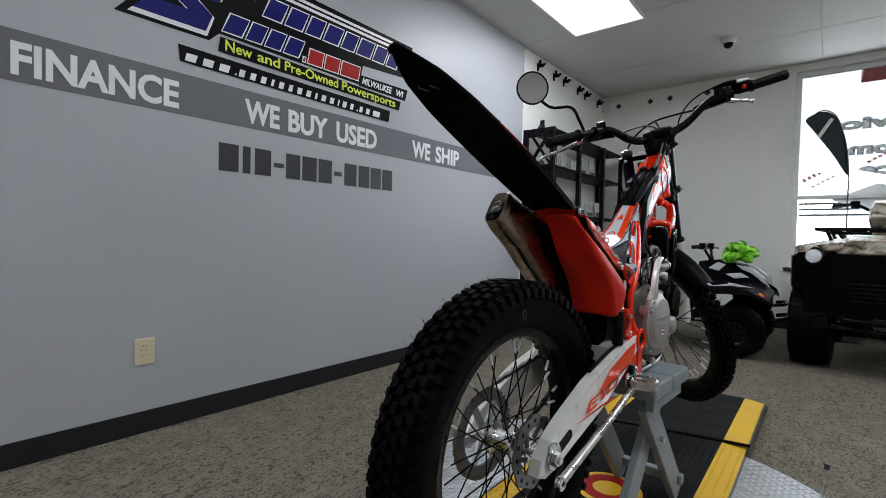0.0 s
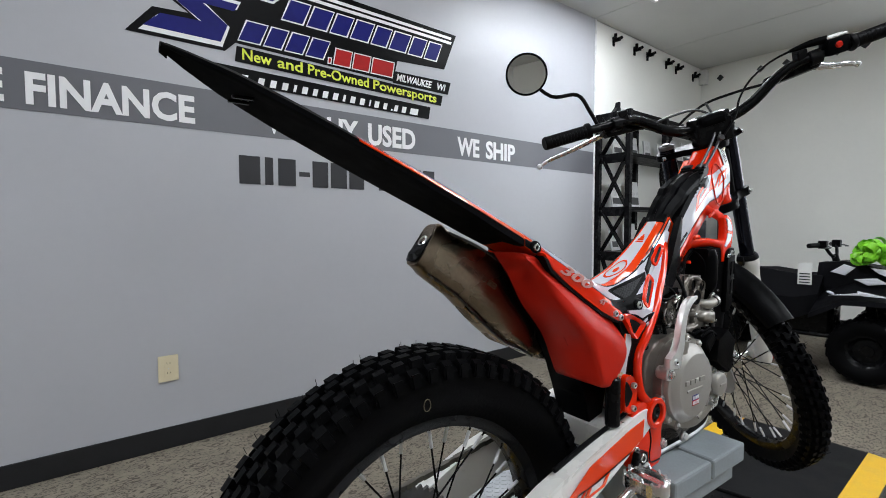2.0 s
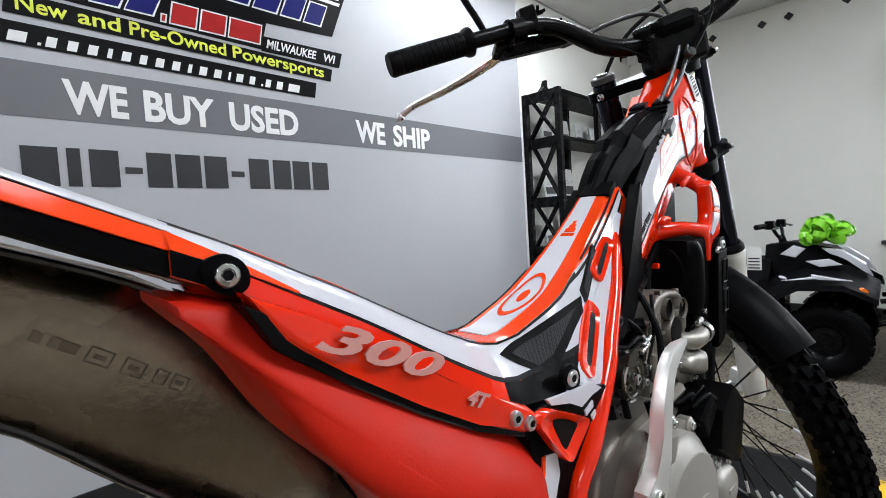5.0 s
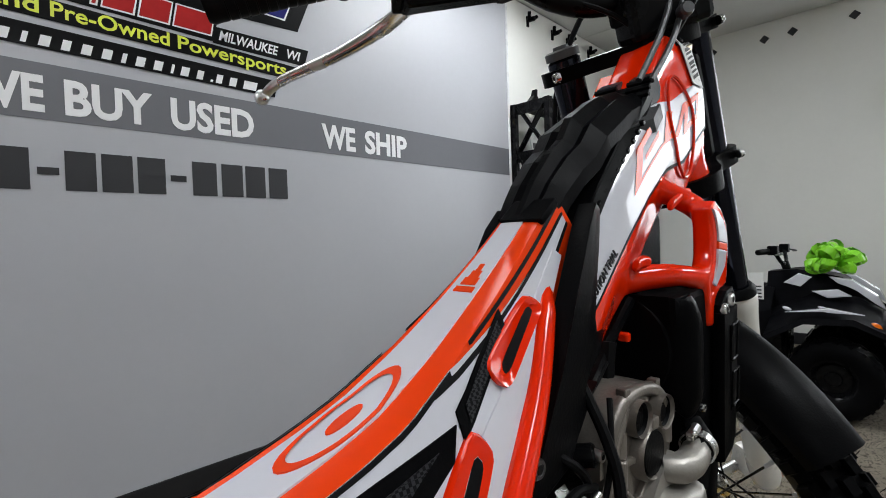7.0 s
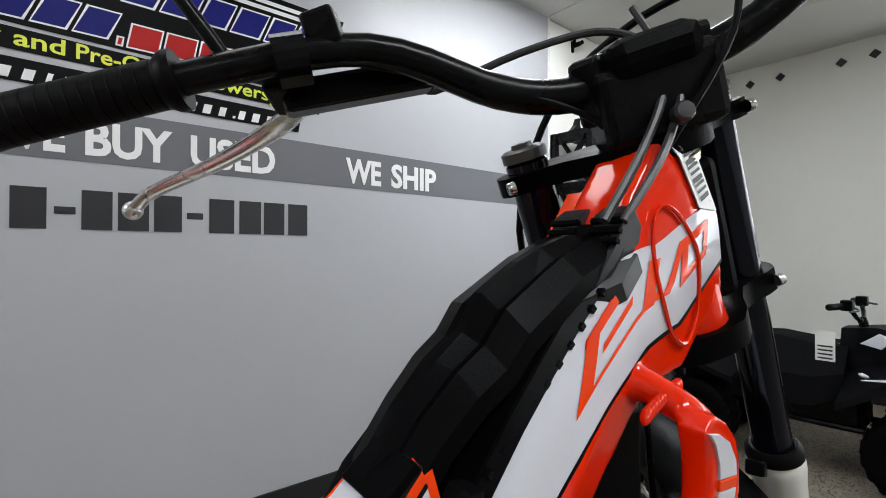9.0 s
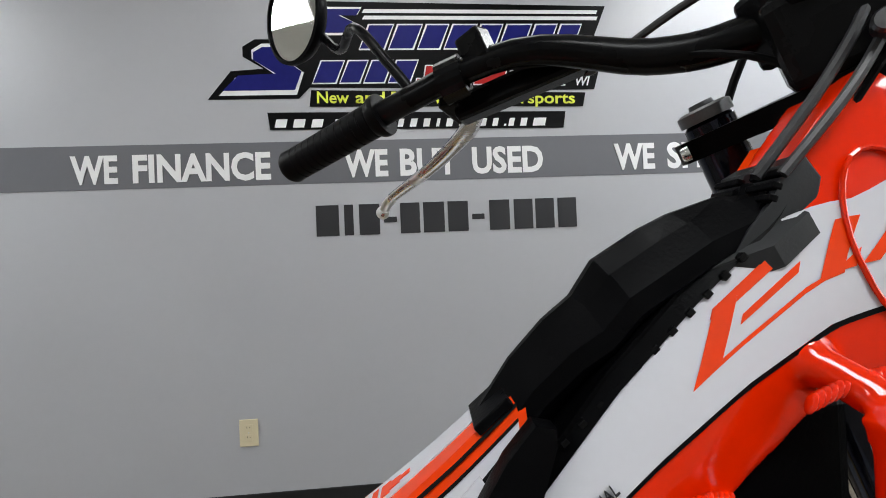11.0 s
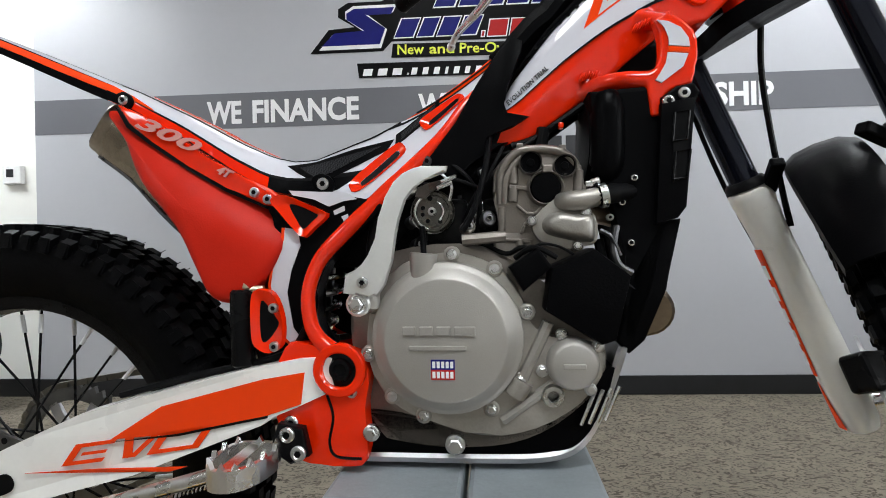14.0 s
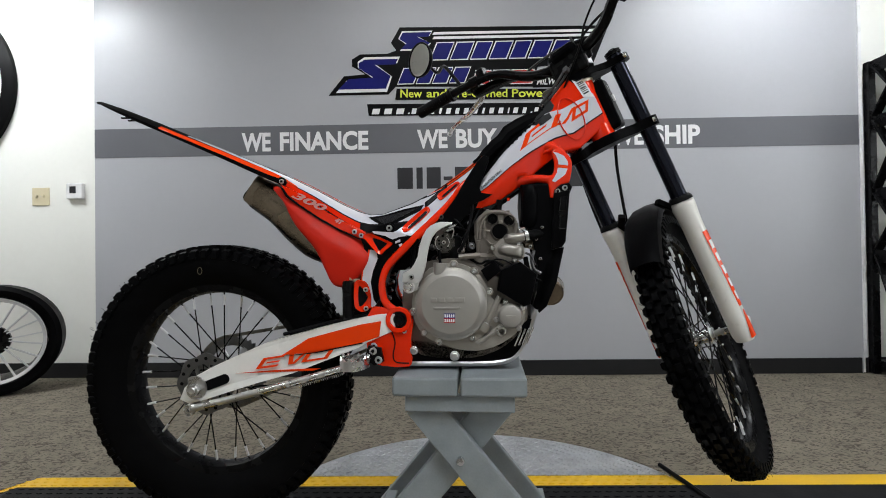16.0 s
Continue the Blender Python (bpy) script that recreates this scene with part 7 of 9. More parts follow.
for k, (x, z) in enumerate(((0.570, 0.745), (0.578, 0.715), (0.638, 0.735), (0.662, 0.745), (0.655, 0.80), (0.566, 0.785))):
    bm = bmesh.new()
    rod(bm, (x, -0.034, z), (x + 0.010, -0.050 - 0.003 * (k % 3), z + 0.004), 0.008 + 0.002 * (k % 2), 14, 0.0015)
    fit = part("fitting", bm, (M_DKSTEEL, M_BLACKMET, M_HEAD)[k % 3], carb, smooth=True)
    bolt(fit, (x + 0.010, -0.053 - 0.003 * (k % 3), z + 0.004), (0, -1, 0), 0.004)
for pts, r, mt in (([(0.640, -0.05, 0.745), (0.652, -0.062, 0.77), (0.672, -0.06, 0.80), (0.69, -0.05, 0.835)], 0.0022, M_HOSE), ([(0.70, -0.09, 0.70), (0.72, -0.10, 0.712), (0.745, -0.10, 0.70)], 0.0030, M_HOSE),
                   ([(0.71, -0.085, 0.705), (0.728, -0.09, 0.715), (0.75, -0.085, 0.712), (0.77, -0.08, 0.70)], 0.0016, M_HOSE), ([(0.82, -0.055, 0.735), (0.815, -0.06, 0.71), (0.82, -0.062, 0.69), (0.835, -0.06, 0.68)], 0.0042, M_DKSTEEL),
                   ([(0.80, -0.06, 0.73), (0.812, -0.062, 0.722), (0.822, -0.06, 0.70)], 0.0028, M_DKSTEEL)):
    bm = bmesh.new()
    tube(bm, pts, r, 8)
    part("wire", bm, mt, bike, smooth=True)

# kick-start lever
bm = bmesh.new()
prism(bm, [(0.628, 0.803), (0.599, 0.804), (0.588, 0.801), (0.578, 0.796), (0.568, 0.787), (0.558, 0.770), (0.551, 0.748), (0.547, 0.725), (0.541, 0.705), (0.533, 0.694), (0.512, 0.686), (0.509, 0.665), (0.523, 0.663),
           (0.540, 0.665), (0.547, 0.661), (0.556, 0.674), (0.564, 0.700), (0.568, 0.725), (0.572, 0.745), (0.580, 0.768), (0.588, 0.783), (0.600, 0.791), (0.626, 0.796)], -0.108, lambda x, z: -0.116 - 0.006 * max(0, min(1, (0.62 - x) / 0.06)), 0.003)
kick = part("kick_lever", bm, M_LEVER, bike, "folded bare aluminium kick-start lever", smooth=True)
bm = bmesh.new()
rod(bm, (0.524, -0.09, 0.652), (0.524, -0.116, 0.652), 0.014, 18, 0.002)
box(bm, 0.512, 0.546, -0.112, -0.096, 0.645, 0.668, 0.004)
part("pivot", bm, M_LEVER, kick, smooth=True)
hex_bolt(kick, (0.524, -0.117, 0.652), (0, -1, 0), 0.0085)
bolt(kick, (0.532, -0.123, 0.677), (0, -1, 0), 0.0065)

# black electrics box, radiator, guard
bm = bmesh.new()
prism(bm, [(0.738, 0.690), (0.783, 0.710), (0.822, 0.680), (0.805, 0.610), (0.79, 0.605), (0.730, 0.643)], -0.112, -0.06, 0.007)
part("regulator_box", bm, M_BLACKPL, bike, "soft black electrics box", smooth=True)
bm = bmesh.new()
prism(bm, [(0.692, 0.690), (0.725, 0.712), (0.74, 0.69), (0.708, 0.663)], -0.105, -0.06, 0.004)
part("connector", bm, M_BLACKPL, bike, "black cable connector block")
bm = bmesh.new()
prism(bm, [(0.792, 0.895), (0.868, 0.898), (0.896, 0.885), (0.882, 0.745), (0.860, 0.672), (0.842, 0.600), (0.822, 0.600), (0.835, 0.70), (0.822, 0.765), (0.800, 0.80)], -0.056, 0.056, 0.006)
rad = part("radiator", bm, M_FENDER, bike, "black radiator with fins and side guard")
for k in range(26):
    bm = bmesh.new()
    z = 0.748 + k * 0.0052
    box(bm, 0.884 + (z - 0.748) * 0.1, 0.889 + (z - 0.748) * 0.1, -0.050, 0.050, z, z + 0.002)
    part("fin", bm, M_DKSTEEL, rad)
bm = bmesh.new()
lathe(bm, [(0, 0.018), (0.016, 0.018), (0.05, 0.014), (0.055, 0.008), (0.055, 0.0)], axis_m((0.806, 0, 0.845), (-1, 0, 0)), 24)
part("fan", bm, M_BLACKPL, rad, smooth=True)
bm = bmesh.new()
tube(bm, [(0.806, -0.044, 0.795), (0.812, -0.048, 0.81), (0.814, -0.048, 0.87), (0.812, -0.044, 0.89)], [0.014, 0.020, 0.020, 0.016], 18)
part("fan_shroud", bm, M_BLACKPL, rad, smooth=True)
for x, z in ((0.812, 0.745), (0.826, 0.762), (0.835, 0.715), (0.84, 0.79)):
    bolt(rad, (x, -0.058, z), (0, -1, 0), 0.0042)
for s in SIDES:
    bm = bmesh.new()
    prism(bm, [(0.868, 0.872), (0.906, 0.878), (0.894, 0.754), (0.885, 0.742), (0.860, 0.735)], s * 0.058, s * 0.070, 0.004)
    gd = part("guard", bm, M_BLACKPL, rad, smooth=True)
    bm = bmesh.new()
    prism(bm, [(0.880, 0.86), (0.898, 0.864), (0.893, 0.79), (0.878, 0.78)], s * 0.0695, s * 0.0708)
    part("slot", bm, M_VBLACK, gd)
    for z0, z1 in ((0.785, 0.818), (0.828, 0.862)):
        bm = bmesh.new()
        e = [(0.879, s * 0.071, z0), (0.894, s * 0.071, z0 + 0.002), (0.898, s * 0.071, z1), (0.882, s * 0.071, z1 - 0.002)]
        tube(bm, e + e[:1], 0.0016, 6, smooth_n=1, caps=False)
        part("slot_rim", bm, M_BLACKMET, gd)
    bm = bmesh.new()
    prism(bm, [(0.866, 0.74), (0.893, 0.742), (0.874, 0.66), (0.850, 0.60), (0.832, 0.584), (0.816, 0.60), (0.84, 0.68)], s * 0.03, s * 0.056, 0.005)
    part("down_guard", bm, M_BLACKPL, rad, smooth=True)
bm = bmesh.new()
rod(bm, (0.862, -0.02, 0.63), (0.875, 0.05, 0.64), 0.033, 22, 0.004)
part("header_cover", bm, M_EXH, bike, "heat-tinted exhaust elbow cover", smooth=True)

# skid plate
path = [(0.480, 0.459), (0.56, 0.459), (0.66, 0.459), (0.735, 0.462), (0.775, 0.478), (0.802, 0.520), (0.818, 0.560), (0.829, 0.592)]
cp = spline([(x, 0, z) for x, z in path], 4)
secs = []
for i, p in enumerate(cp):
    t = (cp[min(i + 1, len(cp) - 1)] - cp[max(i - 1, 0)]).normalized()
    nrm = Vector((t.z, 0, -t.x))
    w = 0.085 - 0.018 * (i / (len(cp) - 1))
    row = []
    for y, up in ((-w, 0.009), (-w + 0.003, 0.002), (-w + 0.015, 0), (w - 0.015, 0), (w - 0.003, 0.002), (w, 0.009)):
        row.append(p - nrm * up + Vector((0, y, 0)))
    row += [q - nrm * 0.004 + Vector((0, -math.copysign(0.003, q.y), 0)) for q in row[::-1]]
    secs.append(row)
bm = bmesh.new()
loft(bm, secs)
skid = part("skid_plate", bm, M_BRUSH, bike, "scuffed bare aluminium skid plate", smooth=True)
# plain black block that closes the space above the skid plate
bm = bmesh.new()
prism(bm, smooth2([(0.486, 0.466), (0.62, 0.466), (0.735, 0.469), (0.768, 0.483), (0.793, 0.522), (0.811, 0.572), (0.790, 0.562), (0.765, 0.530), (0.72, 0.506), (0.66, 0.498), (0.60, 0.508), (0.53, 0.525), (0.488, 0.512)], 2), -0.074, 0.074, 0.003)
part("belly_pad", bm, M_BLACKPL, skid, "plain black block between skid plate and crankcase")
for k in range(4):
    bm = bmesh.new()
    a = Vector((0.770 + k * 0.009, -0.082, 0.522 - 0.012 + k * 0.002))
    rod(bm, a, a + Vector((0.016, 0, 0.038)), 0.0022, 6)
    part("louvre", bm, M_POLISH, skid)

# footpegs, side stand, rear brake cylinder
for s in SIDES:
    bm = bmesh.new()
    prism(bm, [(0.425, 0.515), (0.455, 0.51), (0.462, 0.478), (0.44, 0.468), (0.415, 0.485)], s * 0.098, s * 0.112, 0.003)
    pb = part("peg_bracket", bm, M_BLACKMET, bike)
    bolt(pb, (0.437, s * 0.113, 0.503), (0, s, 0), 0.009)
    bolt(pb, (0.450, s * 0.113, 0.482), (0, s, 0), 0.009)
    bm = bmesh.new()
    loop = [(0.378, 0.112), (0.372, 0.15), (0.385, 0.178), (0.412, 0.178), (0.428, 0.15), (0.425, 0.112)]
    lo = spline([(x, s * y, 0.482) for x, y in loop], 4, True)
    mid = sum(lo, Vector()) / len(lo)
    rings = [[p + (p - mid).normalized() * d + Vector((0, 0, h)) for p in lo] for d, h in ((-0.003, -0.011), (0.003, -0.011), (0.003, 0.011), (-0.003, 0.011))]
    loft(bm, rings + rings[:1], caps=False)
    bmesh.ops.remove_doubles(bm, verts=bm.verts[:], dist=1e-6)
    beam(bm, (0.40, s * 0.105, 0.482), (0.40, s * 0.178, 0.482), 0.016, 0.02)
    peg = part("footpeg", bm, M_POLISH, bike, "serrated cast steel footpeg")
    for p, q in list(zip(lo, lo[1:] + lo[:1]))[::2]:
        bm = bmesh.new()
        d = (q - p).normalized() * 0.004
        up = Vector((0, 0, 0.0105))
        side = Vector((0, 0, 1)).cross(d).normalized() * 0.0025
        foot = [bm.verts.new(v + up) for v in (p - d - side, p + d - side, p + d + side, p - d + side)]
        tip = [bm.verts.new(v + up + Vector((0, 0, 0.007))) for v in (p - side, p + side)]
        bm.faces.new(foot[::-1])
        bm.faces.new((foot[0], foot[1], tip[0])), bm.faces.new((foot[2], foot[3], tip[1]))
        bm.faces.new((foot[1], foot[2], tip[1], tip[0])), bm.faces.new((foot[3], foot[0], tip[0], tip[1]))
        part("tooth", bm, M_POLISH, peg)
bm = bmesh.new()
tube(bm, [(0.375, -0.128, 0.468), (0.25, -0.130, 0.432), (0.12, -0.132, 0.398), (0.0, -0.134, 0.368)], [0.0085, 0.0085, 0.0085, 0.009], 12)
stand_leg = part("side_stand", bm, M_STEEL, bike, "folded zinc-plated side stand", smooth=True)
bm = bmesh.new()
lathe(bm, [(0.004, -0.006), (0.013, -0.006), (0.015, 0), (0.013, 0.006), (0.004, 0.006)], axis_m((-0.002, -0.134, 0.366), (0, 1, 0)), 20, closed=True)
part("foot_ring", bm, M_STEEL, stand_leg, smooth=True)
bm = bmesh.new()
tube(bm, [(0.37 - 0.11 * t, -0.12 + 0.0028 * math.cos(t * 132), 0.452 - 0.032 * t + 0.0028 * math.sin(t * 132)) for t in np.linspace(0, 1, 170)], 0.0009, 5, smooth_n=1)
part("return_spring", bm, M_STEEL, stand_leg)
bm = bmesh.new()
rod(bm, (0.372, -0.088, 0.575), (0.372, -0.088, 0.668), 0.014, 16, 0.003)
mc = part("brake_cylinder", bm, M_BLACKMET, bike, "black rear brake master cylinder", smooth=True)
bm = bmesh.new()
rod(bm, (0.378, -0.088, 0.668), (0.378, -0.088, 0.688), 0.007, 12, 0.002)
rod(bm, (0.365, -0.088, 0.668), (0.40, -0.088, 0.669), 0.004, 8)
part("banjo", bm, M_GOLD, mc)
bm = bmesh.new()
rod(bm, (0.40, -0.094, 0.578), (0.402, -0.094, 0.515), 0.0055, 10)
box(bm, 0.393, 0.411, -0.102, -0.086, 0.525, 0.55, 0.003)
part("push_rod", bm, M_DKSTEEL, mc)
gd = framed_slot(mc, [(0.391, 0.664), (0.410, 0.668), (0.421, 0.659), (0.429, 0.632), (0.427, 0.603), (0.412, 0.593), (0.399, 0.597), (0.390, 0.610)],
                 [(0.401, 0.655), (0.409, 0.649), (0.418, 0.636), (0.422, 0.628), (0.416, 0.617), (0.408, 0.608), (0.401, 0.608), (0.399, 0.630)], lambda x, z: 0.092, 0.010, "cylinder_guard", "opening", -1)
for z in (0.647, 0.602):
    bolt(gd, (0.419, -0.103, z), (0, -1, 0), 0.006)

# ---- steering: everything below turns with the bars ----
RAKE, TURN_L = radians(23), radians(52)
HEAD = Vector((0.985, 0, 1.05))
A_W = Vector((-math.sin(RAKE), 0, math.cos(RAKE)))
E_U = Vector((math.cos(RAKE), 0, math.sin(RAKE)))
E_Y = Vector((0, 1, 0))
U_V = E_U * math.cos(TURN_L) + E_Y * math.sin(TURN_L)
V_V = -E_U * math.sin(TURN_L) + E_Y * math.cos(TURN_L)


def S(u, v, w):
    """A point in the handlebar's frame: ahead, to the left, up the steering axis."""
    return HEAD + U_V * u + V_V * v + A_W * w


TURN_F = radians(60)
HEAD_F = Vector((0.996, 0.019, 1.05))
U_F = E_U * math.cos(TURN_F) + E_Y * math.sin(TURN_F)
V_F = -E_U * math.sin(TURN_F) + E_Y * math.cos(TURN_F)


def F(u, v, w):
    """The same in the fork's frame."""
    return HEAD_F + U_F * u + V_F * v + A_W * w


STM = Matrix((U_V, V_V, A_W)).transposed().to_4x4()
STM.translation = HEAD
FTM = Matrix((U_F, V_F, A_W)).transposed()
bm = bmesh.new()
lathe(bm, [(0, -0.055), (0.03, -0.055), (0.031, -0.04), (0.028, -0.02), (0.028, 0.080), (0.031, 0.098), (0.031, 0.110), (0, 0.110)], axis_m(HEAD_F, A_W), 28)
part("steering_head", bm, M_RED, bike, "gloss red steering head", smooth=True)
bm = bmesh.new()
lathe(bm, [(0, 0.110), (0.033, 0.110), (0.034, 0.116), (0.03, 0.120), (0, 0.120)], axis_m(HEAD_F, A_W), 28)
part("bearing_cap", bm, M_GOLD, bike, smooth=True)
LEG_U, LEG_V = 0.05, 0.092
for w, th, nm in ((0.121, 0.017, "upper_clamp"), (-0.058, 0.024, "lower_clamp")):
    bm = bmesh.new()
    pts = smooth2([(-0.03, -0.03), (-0.03, 0.03), (0.02, 0.07), (0.035, 0.118), (0.065, 0.118), (0.075, 0.09), (0.065, 0.03), (0.06, 0), (0.065, -0.03), (0.075, -0.09), (0.065, -0.118), (0.035, -0.118), (0.02, -0.07)], 3)
    lo = [bm.verts.new(F(u, v, w)) for u, v in pts]
    hi = [bm.verts.new(F(u, v, w + th)) for u, v in pts]
    bm.faces.new(lo[::-1]), bm.faces.new(hi)
    for k in range(len(pts)):
        bm.faces.new((lo[k], lo[(k + 1) % len(pts)], hi[(k + 1) % len(pts)], hi[k]))
    bmesh.ops.bevel(bm, geom=[e for e in bm.edges if e.calc_face_angle(0) > 1.0], offset=0.003, segments=2, affect="EDGES")
    cl = part(nm, bm, M_BLACKPL, bike, "black forged fork clamp", smooth=True)
    for s in SIDES:
        bolt(cl, F(0.03, s * 0.118, w + th / 2), V_F * s, 0.006)
for s in SIDES:
    bm = bmesh.new()
    rod(bm, F(LEG_U, s * LEG_V, -0.33), F(LEG_U, s * LEG_V, 0.148), 0.0195, 22, 0.003)
    leg = part("fork_leg", bm, M_TUBE, bike, "dark upper tube above white fork slider", smooth=True)
    bm = bmesh.new()
    lathe(bm, [(0, 0), (0.0205, 0), (0.0205, 0.009), (0.017, 0.011), (0.010, 0.011), (0.009, 0.015), (0.0, 0.015)], axis_m(F(LEG_U, s * LEG_V, 0.148), A_W), 18)
    part("fork_cap", bm, M_DKSTEEL if s > 0 else M_BLACKMET, leg, smooth=True)
    bm = bmesh.new()
    lathe(bm, [(0, -0.37), (0.021, -0.37), (0.0245, -0.355), (0.0255, -0.31), (0.0245, -0.06), (0.0265, -0.03), (0.0285, -0.012), (0.0285, 0), (0.026, 0.004), (0.021, 0.004)], axis_m(F(LEG_U, s * LEG_V, -0.262), A_W), 28)
    sl = part("slider", bm, M_FORKW, leg, "white painted fork slider", smooth=True)
    bm = bmesh.new()
    lathe(bm, [(0.0205, 0), (0.029, 0), (0.028, 0.008), (0.0235, 0.014), (0.0205, 0.014)], axis_m(F(LEG_U, s * LEG_V, -0.258), A_W), 24, closed=True)
    part("dust_seal", bm, M_HOSE, leg, smooth=True)
    # axle foot and coloured decals
    bm = bmesh.new()
    beam(bm, F(LEG_U + 0.0, s * LEG_V, -0.605), F(LEG_U + 0.05, s * LEG_V, -0.605), 0.045, 0.05, 0.01)
    part("axle_foot", bm, M_FORKW, sl, smooth=True)

    def wrap(w0, w1, a0, a1, r, mt, nm="decal"):
        bm = bmesh.new()
        for rr in (r, r - 0.001):
            rows = []
            for i in range(9):
                f = i / 8
                w = w0 + (w1 - w0) * f
                rows.append([bm.verts.new(F(LEG_U + rr * math.cos(a), s * (LEG_V + rr * math.sin(a)), w)) for a in np.linspace(radians(a0[0] + (a0[1] - a0[0]) * f), radians(a1[0] + (a1[1] - a1[0]) * f), 7)])
            for p, q in zip(rows, rows[1:]):
                for k in range(6):
                    bm.faces.new((p[k], p[k + 1], q[k + 1], q[k]))
        part(nm, bm, mt, sl, smooth=True)

    wrap(-0.345, -0.545, (98, 94), (140, 124), 0.0264, M_ORANGE)
    for k in range(5):
        wrap(-0.37 - k * 0.034, -0.392 - k * 0.034, (105 - k, 105 - k), (130 - k * 3, 128 - k * 3), 0.0270, M_FORKW)
    wrap(-0.555, -0.625, (104, 75), (112, 140), 0.0268, M_ORANGE)

FW = F(0.085, 0, -0.612)
ROWS_F = [(-0.9, 0.12, 0.25, 0), (-0.5, 0.16, 0.0, 0), (0.0, 0.2, 0.5, 0), (0.5, 0.16, 0.0, 0), (0.9, 0.12, 0.75, 0)]
wheel("front_wheel", FW, V_F, 0.345, 0.036, 0.283, "black front rim with wire spokes", ROWS_F, 32, 0)
bm = bmesh.new()
rod(bm, FW - V_F * 0.115, FW + V_F * 0.115, 0.009, 16, 0.002)
part("front_axle", bm, M_STEEL, bike)
bm = bmesh.new()
lathe(bm, [(0.06, 0.052), (0.09, 0.052), (0.09, 0.056), (0.06, 0.056)], axis_m(FW, V_F), 40, closed=True)
fd = part("front_disc", bm, M_BRUSH, bike, "front brake disc")
for k in range(5):
    bm = bmesh.new()
    m = axis_m(FW, V_F)
    a = k * 2 * math.pi / 5
    beam(bm, m @ Vector((0.02 * math.cos(a + 0.5), 0.02 * math.sin(a + 0.5), 0.05)), m @ Vector((0.065 * math.cos(a), 0.065 * math.sin(a), 0.054)), 0.01, 0.005, 0.001, up=V_F)
    part("arm", bm, M_BRUSH, fd)
bm = bmesh.new()
beam(bm, FW + V_F * 0.056 - U_F * 0.075 + A_W * 0.045, FW + V_F * 0.056 - U_F * 0.05 + A_W * 0.09, 0.045, 0.04, 0.006)
part("front_caliper", bm, M_BLACKMET, bike, "black front brake caliper")
# mudguard arched over the wheel
secs = []
for a in np.linspace(radians(-38), radians(44), 18):
    d = A_W * math.cos(a) - U_F * math.sin(a)
    e = abs(a - radians(3)) / radians(41)
    wv = 0.045 - 0.009 * e ** 2
    row = []
    for f, dr in ((-1, -0.018), (-0.95, -0.005), (-0.6, 0.005), (0, 0.008), (0.6, 0.005), (0.95, -0.005), (1, -0.018)):
        row.append(FW + d * (0.368 + dr) + V_F * wv * f)
    row += [p - d * 0.003 for p in row[::-1]]
    secs.append(row)
bm = bmesh.new()
loft(bm, secs)
ff = part("front_mudguard", bm, M_BLACKPL, bike, "short satin black front mudguard", smooth=True)
for s in SIDES:
    bm = bmesh.new()
    beam(bm, F(LEG_U + 0.0, s * 0.07, -0.270), F(0.02, s * 0.045, -0.235), 0.018, 0.016, 0.003)
    part("bracket", bm, M_BLACKPL, ff)

# handlebar with all that it carries
bm = bmesh.new()
tube(bm, [S(-0.068, 0.436, 0.284), S(-0.045, 0.31, 0.276), S(-0.012, 0.20, 0.262), S(0.008, 0.115, 0.205), S(0.016, 0.06, 0.185), S(0.016, 0, 0.184), S(0.016, -0.06, 0.185), S(0.008, -0.115, 0.205), S(-0.012, -0.20, 0.262), S(-0.045, -0.31, 0.276), S(-0.068, -0.436, 0.284)],
     [0.0112, 0.0112, 0.0118, 0.0135, 0.0142, 0.0142, 0.0142, 0.0135, 0.0118, 0.0112, 0.0112], 16)
bar = part("handlebar", bm, M_BLACKMET, bike, "wide black tapered handlebar", smooth=True)
